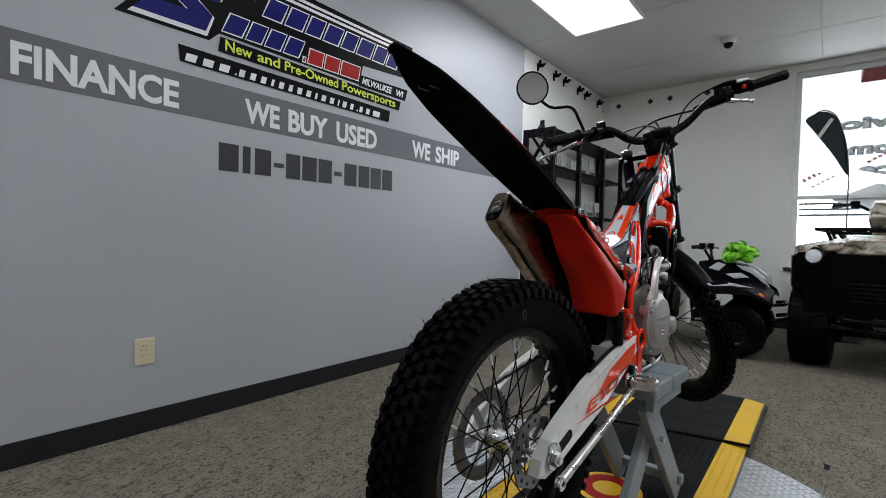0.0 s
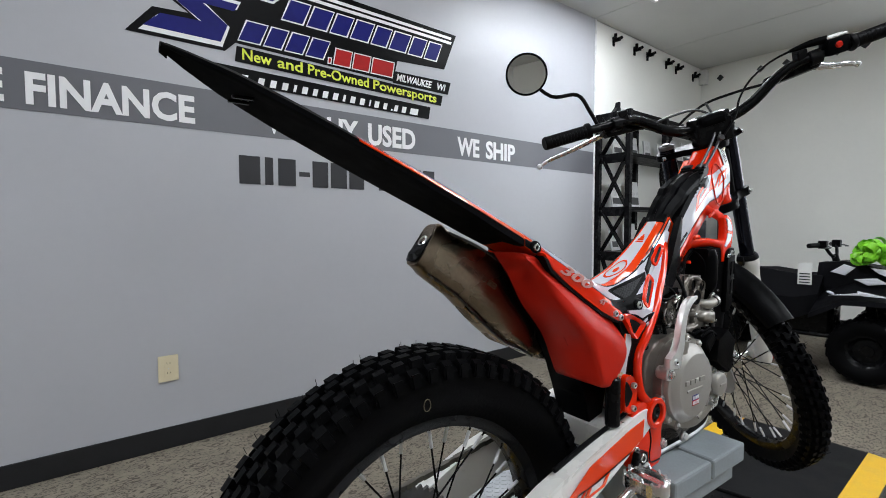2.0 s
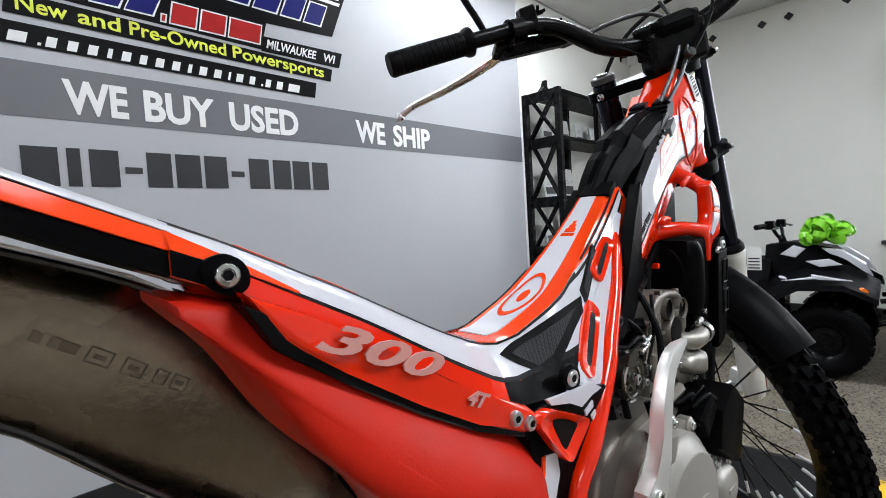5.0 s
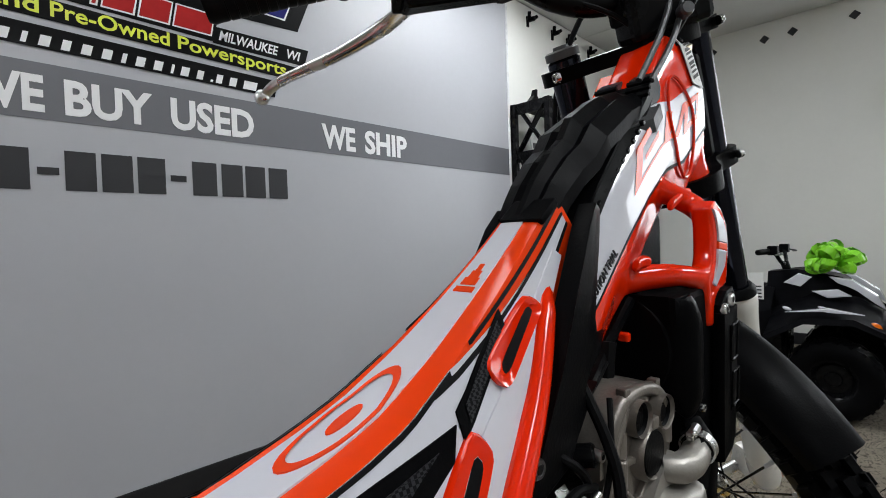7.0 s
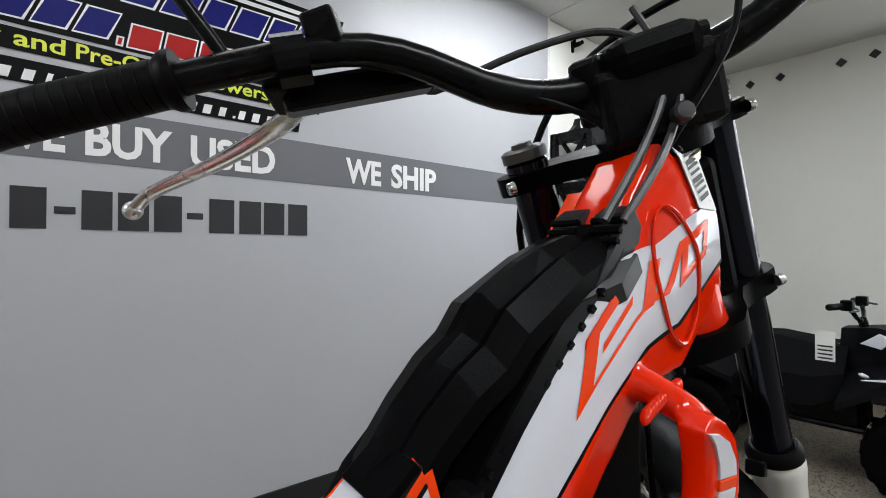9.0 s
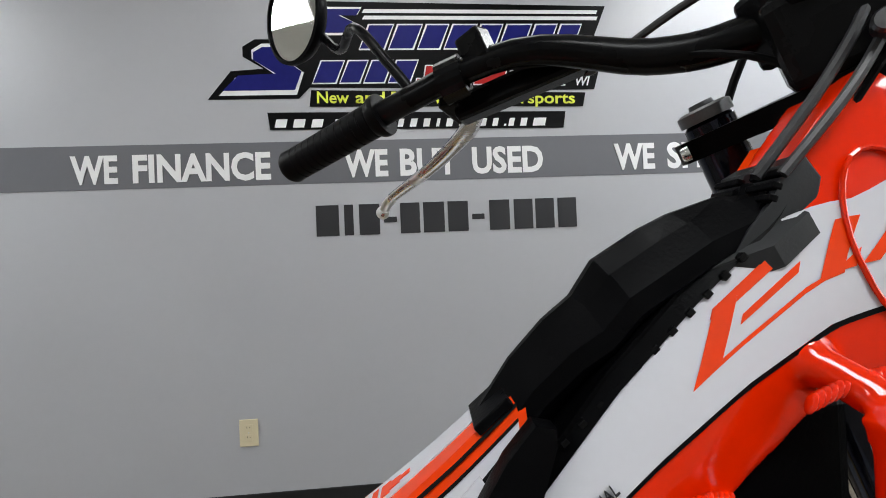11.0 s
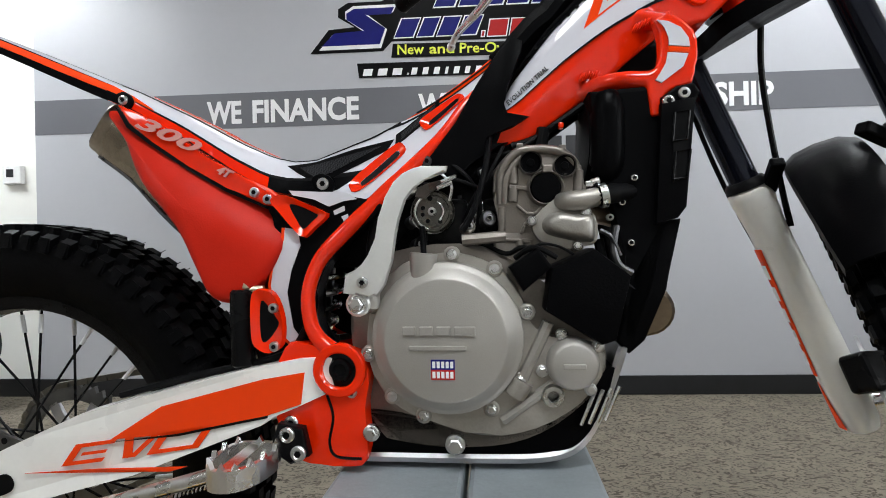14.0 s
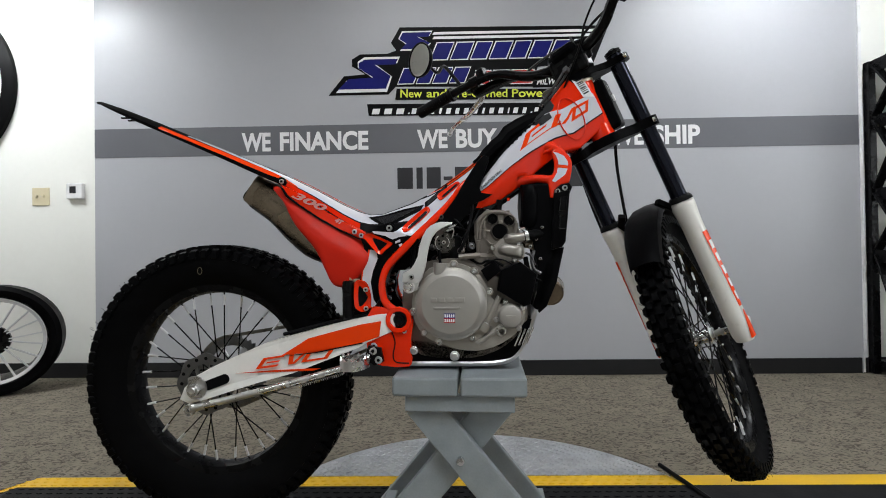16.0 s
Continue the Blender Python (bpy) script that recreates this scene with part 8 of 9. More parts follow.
for s in SIDES:
    bm = bmesh.new()
    a, b = S(-0.070, s * 0.444, 0.2845), S(-0.046, s * 0.322, 0.2768)
    n = (b - a).length
    prof = [(0, 0), (0.015, 0.0), (0.0172, 0.004)]
    for k in range(12):
        h = 0.01 + k * 0.0085
        prof += [(0.0166, h), (0.0166, h + 0.0065), (0.0158, h + 0.0072), (0.0158, h + 0.0080)]
    prof += [(0.0166, n - 0.012), (0.0195, n - 0.008), (0.0205, n - 0.004), (0.020, n), (0, n)]
    lathe(bm, prof, axis_m(a, b - a), 24)
    part("grip", bm, M_HOSE, bar, "black rubber grip", smooth=True)
    bm = bmesh.new()
    beam(bm, S(0.016, s * 0.035, 0.155), S(0.016, s * 0.035, 0.208), 0.03, 0.038, 0.005)
    part("riser_clamp", bm, M_BLACKMET, bar)
    # lever perch with cylinder, lever blade
    bm = bmesh.new()
    lathe(bm, [(0.0115, 0), (0.0185, 0), (0.0185, 0.022), (0.0115, 0.022)], axis_m(S(-0.033, s * 0.262, 0.270), S(-0.012, s * 0.20, 0.262) - S(-0.045, s * 0.31, 0.276)), 20, closed=True)
    pr = part("lever_perch", bm, M_BLACKMET, bar, "black brake or clutch lever perch")
    bm = bmesh.new()
    beam(bm, S(-0.005, s * 0.275, 0.250), S(0.028, s * 0.16, 0.236), 0.026, 0.024, 0.005)
    beam(bm, S(-0.02, s * 0.27, 0.262), S(0.012, s * 0.275, 0.245), 0.022, 0.014, 0.003)
    part("master_cylinder", bm, M_BLACKMET, pr)
    bm = bmesh.new()
    box(bm, -0.012, 0.012, -0.012, 0.012, 0, 0.026, 0.003, Matrix.Translation(S(-0.018, s * 0.225, 0.270)) @ STM.to_3x3().to_4x4())
    part("switch_block", bm, M_BLACKMET, pr)
    bm = bmesh.new()
    lv, lu = (0.061, 0.034) if s > 0 else (-0.012, 0.0)
    tube(bm, [S(0.016, s * 0.268, 0.246), S(0.03 + lu * 0.2, s * (0.295 + lv * 0.1), 0.238), S(0.022 + lu * 0.6, s * (0.33 + lv * 0.5), 0.228), S(0.006 + lu, s * (0.365 + lv), 0.222), S(0.008 + lu, s * (0.388 + lv), 0.214)], [0.0095, 0.0105, 0.0085, 0.007, 0.006], 12, flat=0.7)
    bmesh.ops.create_uvsphere(bm, u_segments=12, v_segments=8, radius=0.0085, matrix=Matrix.Translation(S(0.009 + lu, s * (0.392 + lv), 0.213)))
    part("lever", bm, M_POLISH, pr, "polished aluminium lever", smooth=True)
    bolt(pr, S(0.012, s * 0.262, 0.262), A_W, 0.007)
bm = bmesh.new()
box(bm, -0.019, 0.019, -0.026, 0.026, -0.018, 0.022, 0.006, Matrix.Translation(S(-0.040, -0.292, 0.280)) @ STM.to_3x3().to_4x4())
tube(bm, [S(-0.040, -0.275, 0.302), S(-0.028, -0.245, 0.304), S(-0.012, -0.205, 0.300)], [0.010, 0.0085, 0.004], 12)
housing = part("throttle_housing", bm, M_BLACKPL, bar, "black throttle housing with cable boot", smooth=True)
bm = bmesh.new()
box(bm, -0.016, 0.016, -0.022, 0.022, 0, 0.007, 0.003, Matrix.Translation(S(-0.040, -0.292, 0.301)) @ STM.to_3x3().to_4x4())
part("cap", bm, M_PLWHITE, housing, "white top cap")
bm = bmesh.new()
lathe(bm, [(0, 0.006), (0.006, 0.006), (0.008, 0.003), (0.008, 0), (0, 0)], axis_m(S(-0.058, -0.288, 0.284), -U_V), 16)
part("kill_button", bm, M_REDPL, housing, "small red button")
bm = bmesh.new()
box(bm, -0.014, 0.032, -0.048, 0.048, 0.132, 0.195, 0.008, STM)
part("bar_mount", bm, M_BLACKMET, bar, "black handlebar mount")
bm = bmesh.new()
box(bm, -0.020, 0.030, -0.036, 0.036, -0.03, 0.002, 0.012, Matrix.Translation(S(0.0, 0, 0.21)) @ STM.to_3x3().to_4x4())
part("bar_pad", bm, M_BLACKPL, bar, "black handlebar pad and dial")
bm = bmesh.new()
lathe(bm, [(0, 0.003), (0.006, 0.003), (0.0075, 0), (0.0075, -0.01), (0, -0.01)], axis_m(S(-0.036, 0.0, 0.150), -U_V + A_W * 0.3), 20)
part("ignition_switch", bm, M_DKSTEEL, bar)
# mirror
MC = S(-0.043, 0.443, 0.468) + Vector((0.052, 0.040, 0.012))
mirror_way = Vector((-0.66, -0.72, -0.07)).normalized()
bm = bmesh.new()
tube(bm, [S(-0.03, 0.295, 0.285), S(-0.03, 0.305, 0.32), S(-0.026, 0.325, 0.37), MC + Vector((0.055, -0.035, -0.055)), MC - mirror_way * 0.02], 0.005, 10)
mir = part("mirror_stem", bm, M_BLACKMET, bar, "round mirror on a thin black stem", smooth=True)
bm = bmesh.new()
lathe(bm, [(0.0, -0.022), (0.03, -0.02), (0.048, -0.010), (0.054, 0.0), (0.054, 0.006), (0.050, 0.007), (0.049, 0.003), (0, 0.003)], axis_m(MC, mirror_way), 40)
part("mirror_shell", bm, M_BLACKPL, mir, "round black mirror shell", smooth=True)
bm = bmesh.new()
lathe(bm, [(0, 0.005), (0.0488, 0.0044), (0.0488, 0.0032), (0, 0.0032)], axis_m(MC, mirror_way), 40)
part("glass", bm, M_MIRROR, mir, smooth=True)
# cables and hoses
for pts, r, mt, lb in (
        ([S(0.028, 0.16, 0.236), Vector((0.80, 0.128, 1.215)), Vector((0.856, 0.085, 1.246)), Vector((0.906, 0.045, 1.263)), Vector((0.928, 0.012, 1.246)), Vector((0.918, -0.006, 1.205)), Vector((0.888, -0.008, 1.155)), Vector((0.846, -0.004, 1.100))], 0.0034, M_BRAID, "grey braided clutch hose"),
        ([S(0.046, -0.015, 0.236), Vector((0.936, 0.002, 1.235)), Vector((0.926, -0.015, 1.200)), Vector((0.896, -0.018, 1.150)), Vector((0.856, -0.012, 1.100))], 0.0032, M_BRAID, "grey braided hose"),
        ([S(0.028, -0.16, 0.236), S(0.050, -0.09, 0.236), S(0.078, -0.02, 0.225), S(0.085, 0.06, 0.18), F(0.075, 0.11, 0.08), F(0.07, 0.112, -0.06), F(0.055, 0.118, -0.25), F(0.03, 0.10, -0.50)], 0.0035, M_HOSE, "black front brake hose"),
        ([S(-0.012, -0.205, 0.300), S(0.004, -0.165, 0.288), S(0.006, -0.115, 0.262), S(-0.004, -0.075, 0.225), S(-0.018, -0.045, 0.18), Vector((0.895, 0.006, 1.115)), Vector((0.868, 0.008, 1.085))], 0.0026, M_HOSE, "black throttle cable"),
        ([S(-0.02, 0.23, 0.265), S(0.0, 0.15, 0.225), S(0.0, 0.06, 0.17), S(-0.01, 0.03, 0.12), Vector((0.905, 0.012, 1.13))], 0.0028, M_HOSE, "thin black wiring"),
        ([F(0.066, -0.01, -0.04), F(0.075, 0.02, -0.12), F(0.065, 0.05, -0.25), F(0.05, 0.065, -0.33)], 0.0042, M_BLACKMET, "black guide rod")):
    bm = bmesh.new()
    tube(bm, pts, r, 8)
    part("cable", bm, mt, bike, lb, smooth=True)
# forward headstock electrics
bm = bmesh.new()
box(bm, -0.03, 0.03, -0.052, 0.052, -0.005, 0.125, 0.008, Matrix.Translation(F(0.025, 0, -0.02)) @ FTM.to_4x4())
part("front_plate", bm, M_BLACKPL, bike, "black plate behind the fork clamps")
for v, w in ((-0.05, 0.05), (-0.045, 0.08)):
    bm = bmesh.new()
    box(bm, -0.006, 0.006, -0.004, 0.004, -0.008, 0.008, 0.001, Matrix.Translation(F(0.03, v - 0.003, w)) @ FTM.to_4x4())
    part("connector", bm, M_PLWHITE, bike, "white wiring connector")


# ---- parked quad bikes by the window ----
M_ATVBLK = mat("gloss_black_plastic", (0.005, 0.005, 0.006), 0.45, 0, 0.2, 20, spec=0.02)
M_LENS = mat("amber_lens", (0.8, 0.16, 0.01), 0.2, 0, 0.05, coat=0.5)
M_BOW = mat("green_ribbon", (0.22, 0.62, 0.03), 0.32, 0, 0.1, 30)
M_CARD = mat("paper_card", (0.7, 0.7, 0.68), 0.6, 0, 0.05)
M_FLAG = mat("dark_flag_cloth", (0.008, 0.02, 0.022), 0.7, 0, 0.2, 12, 0.2, 300)
M_SHIRT = mat("dark_cotton", (0.006, 0.009, 0.022), 0.9, 0, 0.2, 30, 0.4, 300, spec=0.03)
M_CLOTH = mat("black_cover_cloth", (0.005, 0.005, 0.006), 0.85, 0, 0.2, 30, 0.4, 300, spec=0.05)
M_CLEAR = mat("headlight_lens", (0.75, 0.77, 0.8), 0.1, 0, 0.05, coat=0.6)


def camo_mat():
    """Printed camouflage: pale, tan and dark blotches."""
    m = mat("camo_print", (0.4, 0.36, 0.3), 0.35, 0, 0.1, 20, coat=0.3)
    nt = m.node_tree
    b = nt.nodes["Principled BSDF"]
    n = nt.nodes.new("ShaderNodeTexNoise")
    n.inputs["Scale"].default_value, n.inputs["Detail"].default_value, n.inputs["Distortion"].default_value = 9, 5, 1.6
    nt.links.new(nt.nodes["Texture Coordinate"].outputs["Object"], n.inputs["Vector"])
    r = nt.nodes.new("ShaderNodeValToRGB")
    e = r.color_ramp.elements
    e[0].position, e[0].color = 0.36, (0.035, 0.03, 0.025, 1)
    e[1].position, e[1].color = 0.60, (0.62, 0.6, 0.54, 1)
    k = r.color_ramp.elements.new(0.46)
    k.color = (0.30, 0.24, 0.16, 1)
    nt.links.new(n.outputs[0], r.inputs[0])
    nt.links.new(r.outputs[0], b.inputs["Base Color"])
    return m


M_CAMO = camo_mat()


def quad_wheel(parent, at, R, W, side, rim_mat):
    """A low-pressure tyre with chevron lugs on a pressed rim; at and side in the quad's own frame, whose axles lie along y."""
    m = axis_m(at, (0, side, 0))
    bm = bmesh.new()
    lathe(bm, [(R * 0.5, -W * 0.42), (R * 0.62, -W * 0.52), (R * 0.82, -W * 0.53), (R * 0.93, -W * 0.44), (R * 0.955, -W * 0.2), (R * 0.96, 0), (R * 0.955, W * 0.2), (R * 0.93, W * 0.44), (R * 0.82, W * 0.53), (R * 0.62, W * 0.52), (R * 0.5, W * 0.42)], m, 40)
    t = part("tyre", bm, M_RUBBER, parent, "black knobbly quad tyre", smooth=True)
    bm = bmesh.new()
    n = 20
    for k in range(n):
        for s in (-1, 1):
            a = (k + (0.5 if s > 0 else 0)) * 2 * math.pi / n
            vs = []
            for r in (R * 0.94, R * 1.0):
                for da, z in ((-0.05, 0.02), (0.05, 0.02), (0.16, 0.47), (0.05, 0.5)):
                    rr = r - (R * 0.05 if z > 0.3 else 0)
                    vs.append(bm.verts.new(m @ Vector((rr * math.cos(a + da), rr * math.sin(a + da), s * z * W))))
            bm.faces.new(vs[4:]), bm.faces.new(vs[:4])
            for q in range(4):
                bm.faces.new((vs[q], vs[(q + 1) % 4], vs[4 + (q + 1) % 4], vs[4 + q]))
    tagged(part("lug_pattern", bm, M_RUBBER, t), kind="stuff")
    bm = bmesh.new()
    lathe(bm, [(0, W * 0.22), (R * 0.16, W * 0.22), (R * 0.18, W * 0.16), (R * 0.34, W * 0.14), (R * 0.4, W * 0.3), (R * 0.5, W * 0.42), (R * 0.53, W * 0.43), (R * 0.53, W * 0.38), (R * 0.45, W * 0.25), (R * 0.45, -W * 0.3), (R * 0.1, -W * 0.3), (0, -W * 0.3)], m, 32)
    rm = part("rim", bm, rim_mat, t, "pressed steel rim", smooth=True)
    return t


def cover(parent, name, secs, material, label=""):
    bm = bmesh.new()
    loft(bm, [[Vector(p) for p in s] for s in secs])
    bmesh.ops.bevel(bm, geom=[e for e in bm.edges if e.calc_face_angle(0) > 0.5], offset=0.008, segments=2, affect="EDGES")
    return part(name, bm, material, parent, label, smooth=True)


def ring8(x, w, z0, z1, k=0.6):
    return [(x, -w, z0), (x, -w, (z0 + z1) / 2), (x, -w * k, z1), (x, w * k, z1), (x, w, (z0 + z1) / 2), (x, w, z0)]


def bars(parent, x, z, half, r=0.011):
    bm = bmesh.new()
    tube(bm, [(x - 0.08, -half, z), (x - 0.03, -half * 0.6, z + 0.005), (x, -half * 0.25, z - 0.07), (x, half * 0.25, z - 0.07), (x - 0.03, half * 0.6, z + 0.005), (x - 0.08, half, z)], r, 10)
    b = part("handlebar", bm, M_BLACKMET, parent, "black quad handlebar", smooth=True)
    for s in (-1, 1):
        bm = bmesh.new()
        rod(bm, (x - 0.08, s * half, z), (x - 0.045, s * half * 0.72, z + 0.003), 0.017, 14, 0.003)
        part("grip", bm, M_HOSE, b)
        bm = bmesh.new()
        box(bm, x - 0.05, x, s * half * 0.62 - 0.03, s * half * 0.62 + 0.03, z - 0.02, z + 0.035, 0.006)
        part("control_block", bm, M_BLACKPL, b)
        bm = bmesh.new()
        tube(bm, [(x - 0.0, s * half * 0.66, z), (x + 0.03, s * half * 0.8, z - 0.01), (x + 0.005, s * half * 1.0, z - 0.015)], 0.005, 8)
        part("lever", bm, M_DKSTEEL, b)
    return b


# youth quad, black and white: its nose points along -y in the room
q1 = thing("black_quad_bike", "small black and white youth quad bike with amber markers", "quad bike", (3.80, 0.455, 0))
q1.rotation_euler = (0, 0, radians(-90))
for x in (0.43, -0.52):
    for s in (-1, 1):
        quad_wheel(q1, (x, s * 0.345, 0.215), 0.215, 0.17, s, M_BLACKMET)
    bm = bmesh.new()
    rod(bm, (x, -0.34, 0.215), (x, 0.34, 0.215), 0.02, 12)
    part("axle", bm, M_DKSTEEL, q1)
bm = bmesh.new()
for s in (-1, 1):
    tube(bm, [(0.55, s * 0.1, 0.25), (0.3, s * 0.13, 0.24), (-0.2, s * 0.13, 0.24), (-0.55, s * 0.12, 0.32)], 0.018, 8)
    for x in (0.43, 0.33):
        tube(bm, [(x, s * 0.1, 0.3), (x, s * 0.2, 0.28), (0.43, s * 0.3, 0.22)], 0.012, 8)
    rod(bm, (0.4, s * 0.13, 0.5), (0.42, s * 0.24, 0.27), 0.026, 10)
box(bm, -0.25, 0.2, -0.13, 0.13, 0.22, 0.48, 0.03)
part("chassis", bm, M_BLACKMET, q1, "black tubular chassis and engine")
cover(q1, "seat", [ring8(-0.58, 0.12, 0.56, 0.64), ring8(-0.4, 0.15, 0.58, 0.67), ring8(-0.1, 0.14, 0.56, 0.64), ring8(0.08, 0.11, 0.58, 0.66), ring8(0.16, 0.09, 0.6, 0.68)], M_BLACKPL, "black padded seat")
cover(q1, "hood", [ring8(0.1, 0.12, 0.5, 0.75), ring8(0.25, 0.17, 0.5, 0.77), ring8(0.45, 0.18, 0.47, 0.73), ring8(0.58, 0.15, 0.40, 0.62), ring8(0.64, 0.10, 0.38, 0.50)], M_ATVBLK, "gloss black nose cover")
for s in (-1, 1):
    cover(q1, "front_mudguard", [[(0.14, s * 0.16, 0.50), (0.14, s * 0.47, 0.40), (0.14, s * 0.46, 0.43), (0.14, s * 0.16, 0.54)], [(0.32, s * 0.16, 0.59), (0.32, s * 0.49, 0.51), (0.32, s * 0.48, 0.54), (0.32, s * 0.16, 0.64)],
                                 [(0.52, s * 0.15, 0.58), (0.52, s * 0.49, 0.52), (0.52, s * 0.48, 0.55), (0.52, s * 0.15, 0.63)], [(0.66, s * 0.12, 0.50), (0.66, s * 0.42, 0.44), (0.66, s * 0.42, 0.47), (0.66, s * 0.12, 0.54)]], M_ATVBLK, "gloss black front mudguard")
    cover(q1, "rear_mudguard", [[(-0.78, s * 0.14, 0.58), (-0.78, s * 0.46, 0.5), (-0.78, s * 0.46, 0.53), (-0.78, s * 0.14, 0.62)], [(-0.55, s * 0.14, 0.58), (-0.55, s * 0.5, 0.53), (-0.55, s * 0.5, 0.56), (-0.55, s * 0.14, 0.62)],
                                [(-0.3, s * 0.14, 0.52), (-0.3, s * 0.47, 0.44), (-0.3, s * 0.47, 0.47), (-0.3, s * 0.14, 0.56)]], M_ATVBLK, "gloss black rear mudguard")
    bm = bmesh.new()
    lathe(bm, [(0, 0.012), (0.02, 0.010), (0.03, 0.0), (0, 0)], axis_m((0.60, s * 0.40, 0.505), (0.6, s * 0.5, 0.4)), 18)
    part("marker_lamp", bm, M_LENS, q1, "round amber marker lamp", smooth=True)
    for pts, y0, y1 in (([(0.20, 0.70), (0.27, 0.755), (0.33, 0.735), (0.28, 0.68)], 0.20, 0.235), ([(0.33, 0.66), (0.44, 0.675), (0.50, 0.64), (0.40, 0.625)], 0.22, 0.26),
                        ([(0.40, 0.735), (0.50, 0.72), (0.60, 0.64), (0.63, 0.57), (0.59, 0.60), (0.52, 0.67), (0.44, 0.70)], 0.12, 0.19), ([(0.24, 0.565), (0.42, 0.60), (0.56, 0.575), (0.42, 0.585)], 0.445, 0.488)):
        bm = bmesh.new()
        prism(bm, pts, s * y0, s * y1, 0.006)
        part("white_panel", bm, M_GLOSSW, q1, "white side panel")
bm = bmesh.new()
tube(bm, [(0.66, -0.2, 0.3), (0.74, -0.16, 0.32), (0.76, 0, 0.33), (0.74, 0.16, 0.32), (0.66, 0.2, 0.3)], 0.016, 10)
tube(bm, [(0.66, -0.14, 0.42), (0.73, -0.1, 0.43), (0.73, 0.1, 0.43), (0.66, 0.14, 0.42)], 0.014, 10)
part("front_bumper", bm, M_BLACKMET, q1, smooth=True)
for s in (-1, 1):
    for x, z, ln in ((0.24, 0.575, 0.022), (0.40, 0.585, 0.030)):
        bm = bmesh.new()
        bmesh.ops.create_uvsphere(bm, u_segments=16, v_segments=8, radius=1.0, matrix=pose(x, s * 0.40, z, 0, 20, 0) @ Matrix.Diagonal((ln, 0.012, 0.010, 1)))
        part("white_badge", bm, M_GLOSSW, q1, smooth=True)
cover(q1, "seat_cover", [ring8(-0.64, 0.24, 0.36, 0.62, 0.55), ring8(-0.5, 0.28, 0.34, 0.67, 0.5), ring8(-0.2, 0.30, 0.33, 0.69, 0.45), ring8(0.02, 0.30, 0.36, 0.66, 0.5), ring8(0.14, 0.25, 0.42, 0.66, 0.5)], M_CLOTH, "loose black cloth cover over the seat")
bars(q1, 0.17, 0.875, 0.30)
bm = bmesh.new()
rod(bm, (0.26, 0, 0.5), (0.17, 0, 0.81), 0.022, 12)
part("steering_column", bm, M_BLACKMET, q1)
bm = bmesh.new()
box(bm, 0.045, 0.125, -0.345, -0.342, 0.61, 0.76, 0)
tg = part("price_card", bm, M_CARD, q1, "white paper price card")
for k in range(4):
    bm = bmesh.new()
    box(bm, 0.055, 0.115, -0.3465, -0.3455, 0.62 + k * 0.02, 0.628 + k * 0.02)
    part("print_bar", bm, M_VDARK, tg)

bow = thing("gift_bow", "bright green curly ribbon bow on the quad bike", "gift bow", (3.68, 0.03, 0.775))
rg = random.Random(11)
for k in range(46):
    d = Vector((rg.uniform(-1, 1), rg.uniform(-1, 1), rg.uniform(-0.1, 1))).normalized()
    side = d.cross(Vector((rg.uniform(-1, 1), rg.uniform(-1, 1), rg.uniform(-1, 1)))).normalized()
    ln, wd = rg.uniform(0.09, 0.16), rg.uniform(0.012, 0.021)
    nrm = d.cross(side)
    bm = bmesh.new()
    rows = []
    for i in range(11):
        t = i / 10
        p = d * ln * math.sin(math.pi * t) * (1.05 - 0.1 * t) + nrm * 0.035 * math.sin(2 * math.pi * t) + Vector((0, 0, 0.02))
        rows.append((bm.verts.new(p - side * wd), bm.verts.new(p + side * wd)))
    for a, b in zip(rows, rows[1:]):
        bm.faces.new((a[0], a[1], b[1], b[0]))
    r = bmesh.ops.extrude_face_region(bm, geom=bm.faces[:])
    bmesh.ops.translate(bm, vec=nrm * 0.0008, verts=[v for v in r["geom"] if isinstance(v, bmesh.types.BMVert)])
    part("ribbon_loop", bm, M_BOW, bow, smooth=True)

# utility quad with camouflage panels, its nose towards the wall sign
q2 = thing("camo_quad_bike", "large utility quad bike with camouflage panels and racks", "quad bike", (4.15, -0.93, 0))
q2.rotation_euler = (0, 0, radians(176))
for x in (0.52, -0.75):
    for s in (-1, 1):
        quad_wheel(q2, (x, s * 0.44, 0.315), 0.315, 0.24, s, M_BLACKMET)
    bm = bmesh.new()
    rod(bm, (x, -0.4, 0.315), (x, 0.4, 0.315), 0.03, 12)
    part("axle", bm, M_DKSTEEL, q2)
bm = bmesh.new()
box(bm, -0.8, 0.6, -0.25, 0.25, 0.3, 0.62, 0.05)
part("chassis", bm, M_BLACKPL, q2, "black chassis and engine tub")
cover(q2, "hood", [ring8(0.0, 0.24, 0.7, 0.96), ring8(0.3, 0.36, 0.78, 1.0), ring8(0.62, 0.38, 0.84, 0.985), ring8(0.76, 0.36, 0.85, 0.95)], M_CAMO, "camouflage printed hood")
cover(q2, "nose", [ring8(0.50, 0.50, 0.42, 0.86, 0.92), ring8(0.70, 0.50, 0.40, 0.87, 0.92), ring8(0.80, 0.47, 0.40, 0.85, 0.92)], M_BLACKPL, "black front grille and bumper cover")
for k in range(5):
    bm = bmesh.new()
    box(bm, 0.795, 0.815, -0.22, 0.22, 0.52 + k * 0.03, 0.535 + k * 0.03, 0.003)
    part("grille_bar", bm, M_BLACKMET, q2)
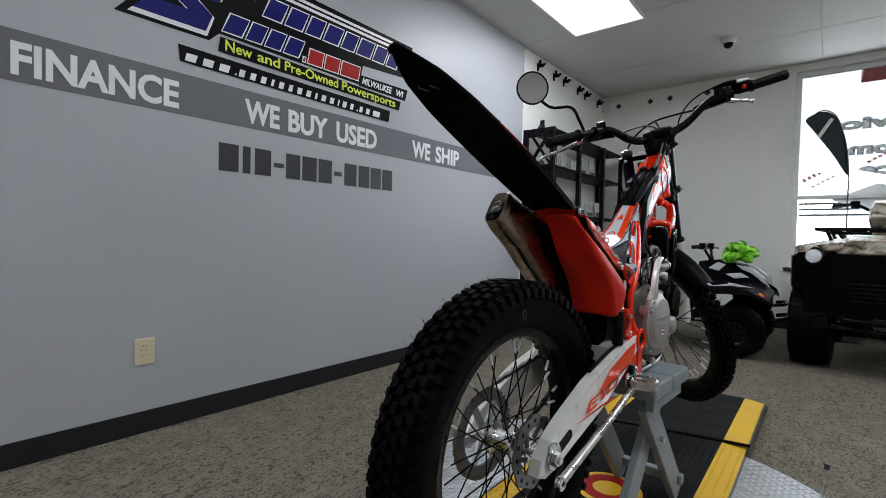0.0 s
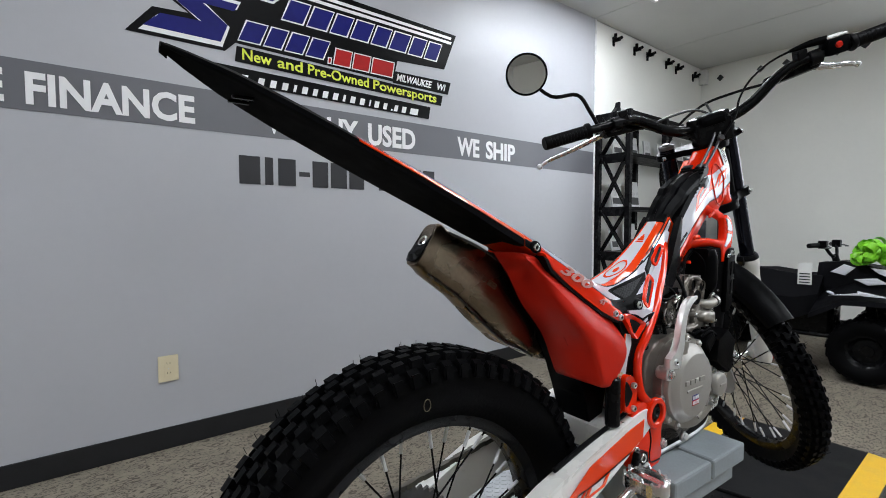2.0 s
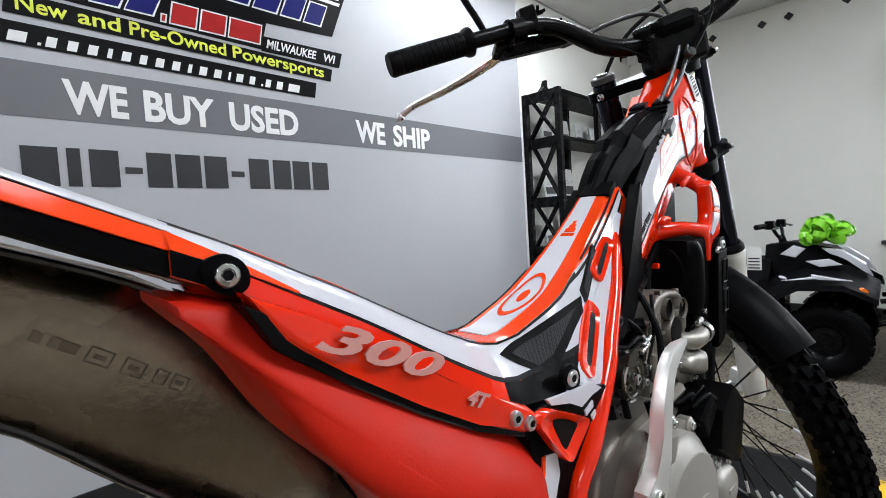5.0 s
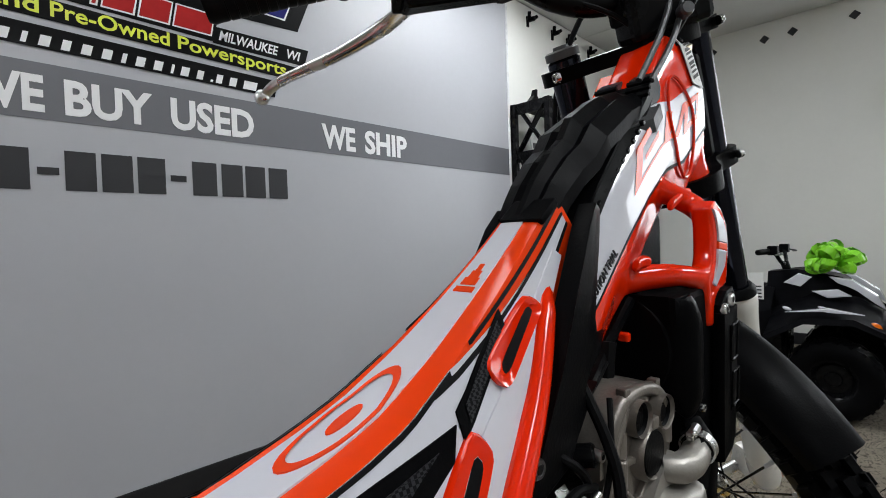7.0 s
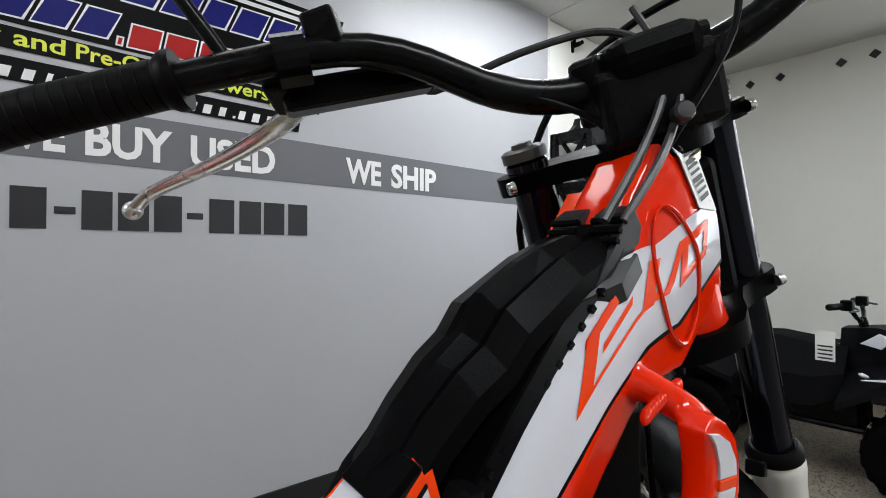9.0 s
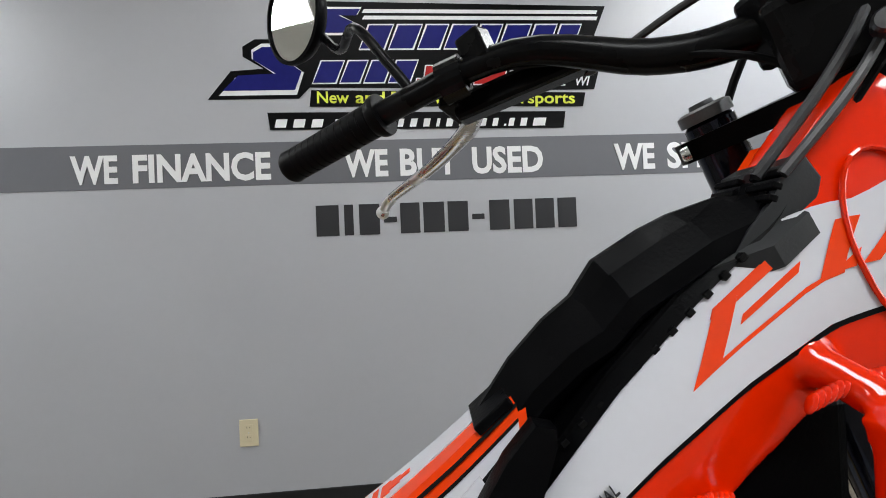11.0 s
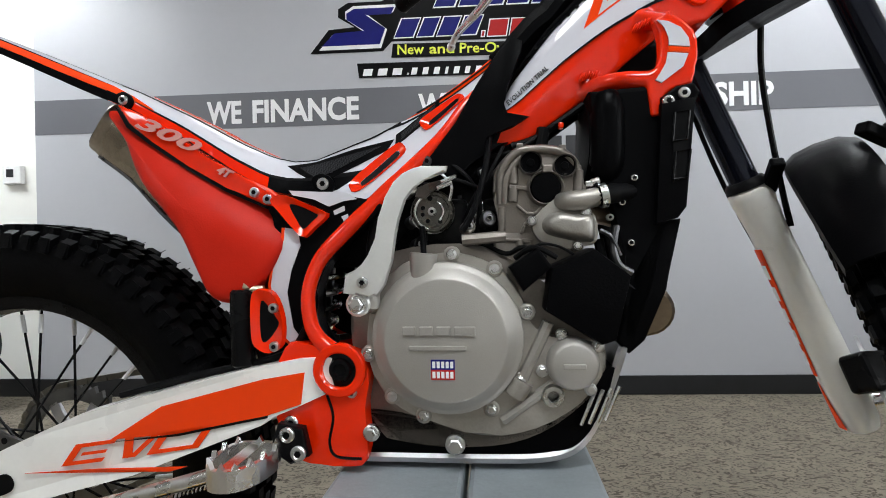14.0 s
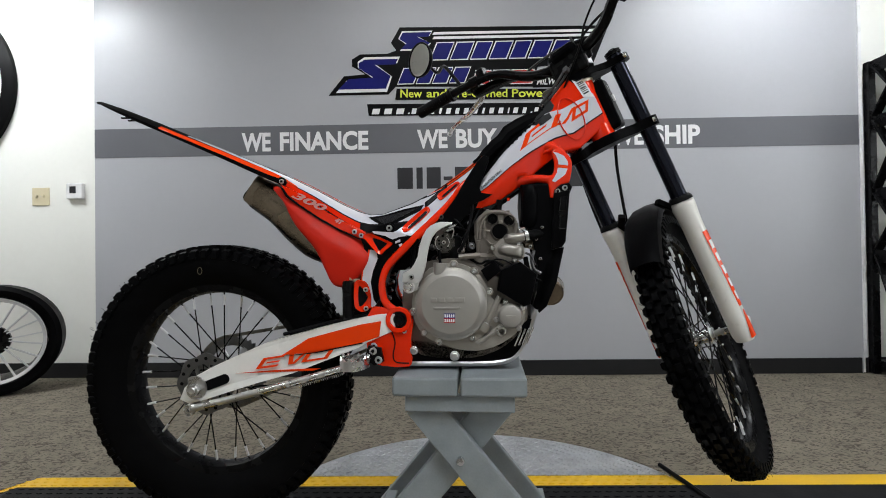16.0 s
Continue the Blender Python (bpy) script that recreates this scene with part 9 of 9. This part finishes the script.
for s in (-1, 1):
    cover(q2, "front_mudguard", [[(0.22, s * 0.3, 0.74), (0.22, s * 0.56, 0.72), (0.22, s * 0.55, 0.78), (0.22, s * 0.3, 0.92)], [(0.45, s * 0.3, 0.86), (0.45, s * 0.58, 0.84), (0.45, s * 0.57, 0.90), (0.45, s * 0.3, 0.975)],
                                 [(0.72, s * 0.28, 0.88), (0.72, s * 0.55, 0.84), (0.72, s * 0.53, 0.91), (0.72, s * 0.28, 0.97)], [(0.82, s * 0.26, 0.89), (0.82, s * 0.50, 0.86), (0.82, s * 0.48, 0.90), (0.82, s * 0.26, 0.94)]], M_CAMO, "camouflage front mudguard")
    cover(q2, "wheel_arch", [[(0.20, s * 0.3, 0.60), (0.20, s * 0.57, 0.52), (0.20, s * 0.57, 0.72), (0.20, s * 0.3, 0.76)], [(0.50, s * 0.3, 0.66), (0.50, s * 0.59, 0.62), (0.50, s * 0.59, 0.83), (0.50, s * 0.3, 0.87)],
                             [(0.78, s * 0.3, 0.60), (0.78, s * 0.55, 0.60), (0.78, s * 0.55, 0.83), (0.78, s * 0.3, 0.87)]], M_BLACKPL, "black plastic wheel arch")
    cover(q2, "rear_mudguard", [[(-1.0, s * 0.3, 0.66), (-1.0, s * 0.6, 0.6), (-1.0, s * 0.6, 0.66), (-1.0, s * 0.3, 0.82)], [(-0.7, s * 0.3, 0.70), (-0.7, s * 0.62, 0.64), (-0.7, s * 0.62, 0.7), (-0.7, s * 0.3, 0.86)], [(-0.4, s * 0.28, 0.6), (-0.4, s * 0.58, 0.5), (-0.4, s * 0.58, 0.56), (-0.4, s * 0.28, 0.78)]], M_CAMO, "camouflage rear mudguard")
    bm = bmesh.new()
    lathe(bm, [(0, 0.02), (0.035, 0.018), (0.05, 0.008), (0.05, 0)], axis_m((0.815, s * 0.42, 0.835), (1, s * 0.15, 0.1)), 24)
    hl = part("headlight", bm, M_CLEAR, q2, "round clear headlight", smooth=True)
    bm = bmesh.new()
    lathe(bm, [(0.05, -0.01), (0.066, -0.01), (0.066, 0.012), (0.05, 0.014)], axis_m((0.815, s * 0.42, 0.835), (1, s * 0.15, 0.1)), 24, closed=True)
    part("bezel", bm, M_BLACKMET, hl, smooth=True)
for x0, x1 in ((0.25, 0.78), (-1.0, -0.45)):
    bm = bmesh.new()
    fr = [(x0, -0.42, 1.03), (x1, -0.42, 1.03), (x1, 0.42, 1.03), (x0, 0.42, 1.03), (x0, -0.42, 1.03)]
    tube(bm, fr, 0.012, 8, smooth_n=1, caps=False)
    for y in (-0.28, -0.14, 0, 0.14, 0.28):
        rod(bm, (x0, y, 1.03), (x1, y, 1.03), 0.009, 8)
    for x in (x0 + 0.05, x1 - 0.05):
        for s in (-1, 1):
            rod(bm, (x, s * 0.3, 0.86), (x, s * 0.36, 1.03), 0.012, 8)
    part("rack", bm, M_BLACKMET, q2, "black tubular luggage rack")
cover(q2, "seat", [ring8(-0.75, 0.2, 0.8, 0.92), ring8(-0.4, 0.2, 0.78, 0.9), ring8(-0.05, 0.15, 0.8, 0.93)], M_BLACKPL, "black padded seat")
bars(q2, 0.10, 1.24, 0.38, 0.012)
cover(q2, "bar_cover", [ring8(0.0, 0.12, 0.98, 1.25, 0.8), ring8(0.14, 0.15, 1.12, 1.27, 0.8), ring8(0.20, 0.13, 1.14, 1.25, 0.8)], M_CAMO, "camouflage handlebar cover")
bm = bmesh.new()
tube(bm, [(0.80, -0.26, 0.40), (0.88, -0.2, 0.40), (0.88, 0.2, 0.40), (0.80, 0.26, 0.40)], 0.02, 10)
tube(bm, [(0.74, -0.12, 0.40), (0.86, -0.1, 0.34), (0.86, 0.1, 0.34), (0.74, 0.12, 0.40)], 0.02, 10)
part("front_bumper", bm, M_BLACKMET, q2, smooth=True)
bm = bmesh.new()
box(bm, 0.80, 0.87, -0.09, 0.09, 0.32, 0.42, 0.01)
part("winch", bm, M_DKSTEEL, q2)

# feather flag, shirt and window decals
fl = thing("feather_flag", "dark teardrop feather flag on a thin pole by the window", "flag", (5.0, -0.66, 0.0))
bm = bmesh.new()
tube(bm, [(0, 0, 0.012), (0, 0, 1.35), (0.0, 0.0, 1.6), (0.0, 0.03, 1.9), (0.0, 0.10, 2.15), (0, 0.19, 2.235), (0, 0.27, 2.22)], 0.006, 8)
part("pole", bm, M_DKSTEEL, fl)
bm = bmesh.new()
box(bm, -0.15, 0.15, -0.15, 0.15, 0.0, 0.012, 0.003)
part("base_plate", bm, M_DKSTEEL, fl)
pts = spline([(0.0, 0.004, 1.59), (0.0, 0.035, 1.92), (0.0, 0.105, 2.15), (0.0, 0.195, 2.228), (0.0, 0.29, 2.21), (0.0, 0.345, 2.155), (0.0, 0.27, 2.03), (0.0, 0.12, 1.79)], 5, True)
bm = bmesh.new()
a = [bm.verts.new(p + Vector((0.004 + 0.012 * math.sin(p.z * 9), 0, 0))) for p in pts]
b = [bm.verts.new(v.co + Vector((0.003, 0, 0))) for v in a]
bm.faces.new(a), bm.faces.new(b[::-1])
for k in range(len(a)):
    bm.faces.new((a[k], b[k], b[(k + 1) % len(a)], a[(k + 1) % len(a)]))
cl = part("cloth", bm, M_FLAG, fl, "dark green-black flag cloth")
bm = bmesh.new()
box(bm, -0.004, -0.002, -0.016, 0.016, -0.10, 0.10, 0, pose(-0.012, 0.19, 2.06, 30, 0, 0))
part("print_bar", bm, M_CARD, cl)

ts = thing("hanging_shirt", "dark blue sleeveless shirt hanging in the window", "shirt", (5.1, -1.30, 2.66))
bm = bmesh.new()
out = [(-0.06, 0.0), (-0.2, 0.0), (-0.29, -0.07), (-0.30, -0.15), (-0.235, -0.24), (-0.22, -0.52), (0.22, -0.52), (0.235, -0.24), (0.30, -0.15), (0.29, -0.07), (0.2, 0.0), (0.06, 0.0), (0.0, -0.03)]
lo = [bm.verts.new((-0.03 if abs(y) < 0.25 else 0.0, y, z)) for y, z in out]
hi = [bm.verts.new((0.03 if abs(y) < 0.25 else 0.012, y, z)) for y, z in out]
bm.faces.new(lo), bm.faces.new(hi[::-1])
for k in range(len(out)):
    bm.faces.new((lo[k], hi[k], hi[(k + 1) % len(out)], lo[(k + 1) % len(out)]))
sh2 = part("cloth", bm, M_SHIRT, ts)
bm = bmesh.new()
box(bm, -0.034, -0.031, 0.14, 0.21, -0.16, -0.12)
part("chest_label", bm, M_CARD, sh2, "small pale label")
bm = bmesh.new()
tube(bm, [(0, -0.16, -0.03), (0, 0, 0.05), (0, 0.16, -0.03)], 0.004, 6)
tube(bm, [(0, 0, 0.05), (0, 0.02, 0.1), (0, 0.0, 0.15)], 0.003, 6)
part("hanger", bm, M_STEEL, ts)

# lettering on the outside of the glass, seen in reverse from the room
wd = thing("window_decals", "white outlined letters and an arrow stuck on the window glass", "window decal", (FAR + 0.094, 0, 0))


def on_glass(y, z, lift):
    return Matrix.Translation((lift, y, z)) @ Matrix(((0, 0, 1, 0), (1, 0, 0, 0), (0, 1, 0, 0), (0, 0, 0, 1)))


for words, y_end, z, wide in (("Service", -0.45, 2.105, 0.95), ("Showroom", -0.655, 1.845, 1.12), ("Entrance", -0.735, 1.635, 1.02)):
    text_mesh("lettering", words, 0.155, on_glass(y_end - wide, z, 0.003), M_VWHITE, wd, wide=wide, bold=0.003)
    text_mesh("outline", words, 0.155, on_glass(y_end - wide, z, 0.006), M_BLDG, wd, wide=wide, bold=0.010)
for k, (mt, lift, g) in enumerate(((M_VWHITE, 0.003, 0.0), (M_BLDG, 0.006, 0.008))):
    bm = bmesh.new()
    vs = [bm.verts.new((lift, y, z)) for y, z in ((-0.545 + g, 1.385), (-0.99 - g * 0.5, 1.585 + g), (-0.99 - g * 0.5, 1.50 + g), (-1.62, 1.50 + g), (-1.62, 1.27 - g), (-0.99, 1.27 - g), (-0.99, 1.20 - g))]
    f = bm.faces.new(vs)
    r = bmesh.ops.extrude_face_region(bm, geom=[f])
    bmesh.ops.translate(bm, vec=(0.0012, 0, 0), verts=[v for v in r["geom"] if isinstance(v, bmesh.types.BMVert)])
    part("arrow", bm, mt, wd)
for yy, zz, n in ((-0.31, 1.60, 6), (-0.385, 1.53, 6), (-0.82, 1.76, 5)):
    for k in range(n):
        bm = bmesh.new()
        box(bm, 0.003, 0.0045, -0.016, 0.016, -0.022 if yy > -0.35 else -0.012, 0.022 if yy > -0.35 else 0.012, 0, pose(0, yy - k * 0.040, zz + k * 0.024, -31, 0, 0))
        part("bar", bm, M_PALE if yy != -0.385 else M_BLDG, wd)
bm = bmesh.new()
box(bm, FAR + 0.2, FAR + 0.7, -3.3, -0.75, 2.71, 2.85, 0.01)
tagged(part("awning_valance", bm, M_VRED), "red awning edge above the shop window", "awning")
bm = bmesh.new()
for z in (1.22, 1.28, 1.34):
    box(bm, FAR + 0.125, FAR + 0.135, WY0 + 0.06, WY1 - 0.06, z, z + 0.02)
tagged(part("window_rail", bm, M_DKSTEEL), "dark horizontal rails outside the window glass", "rail", kind="structure")
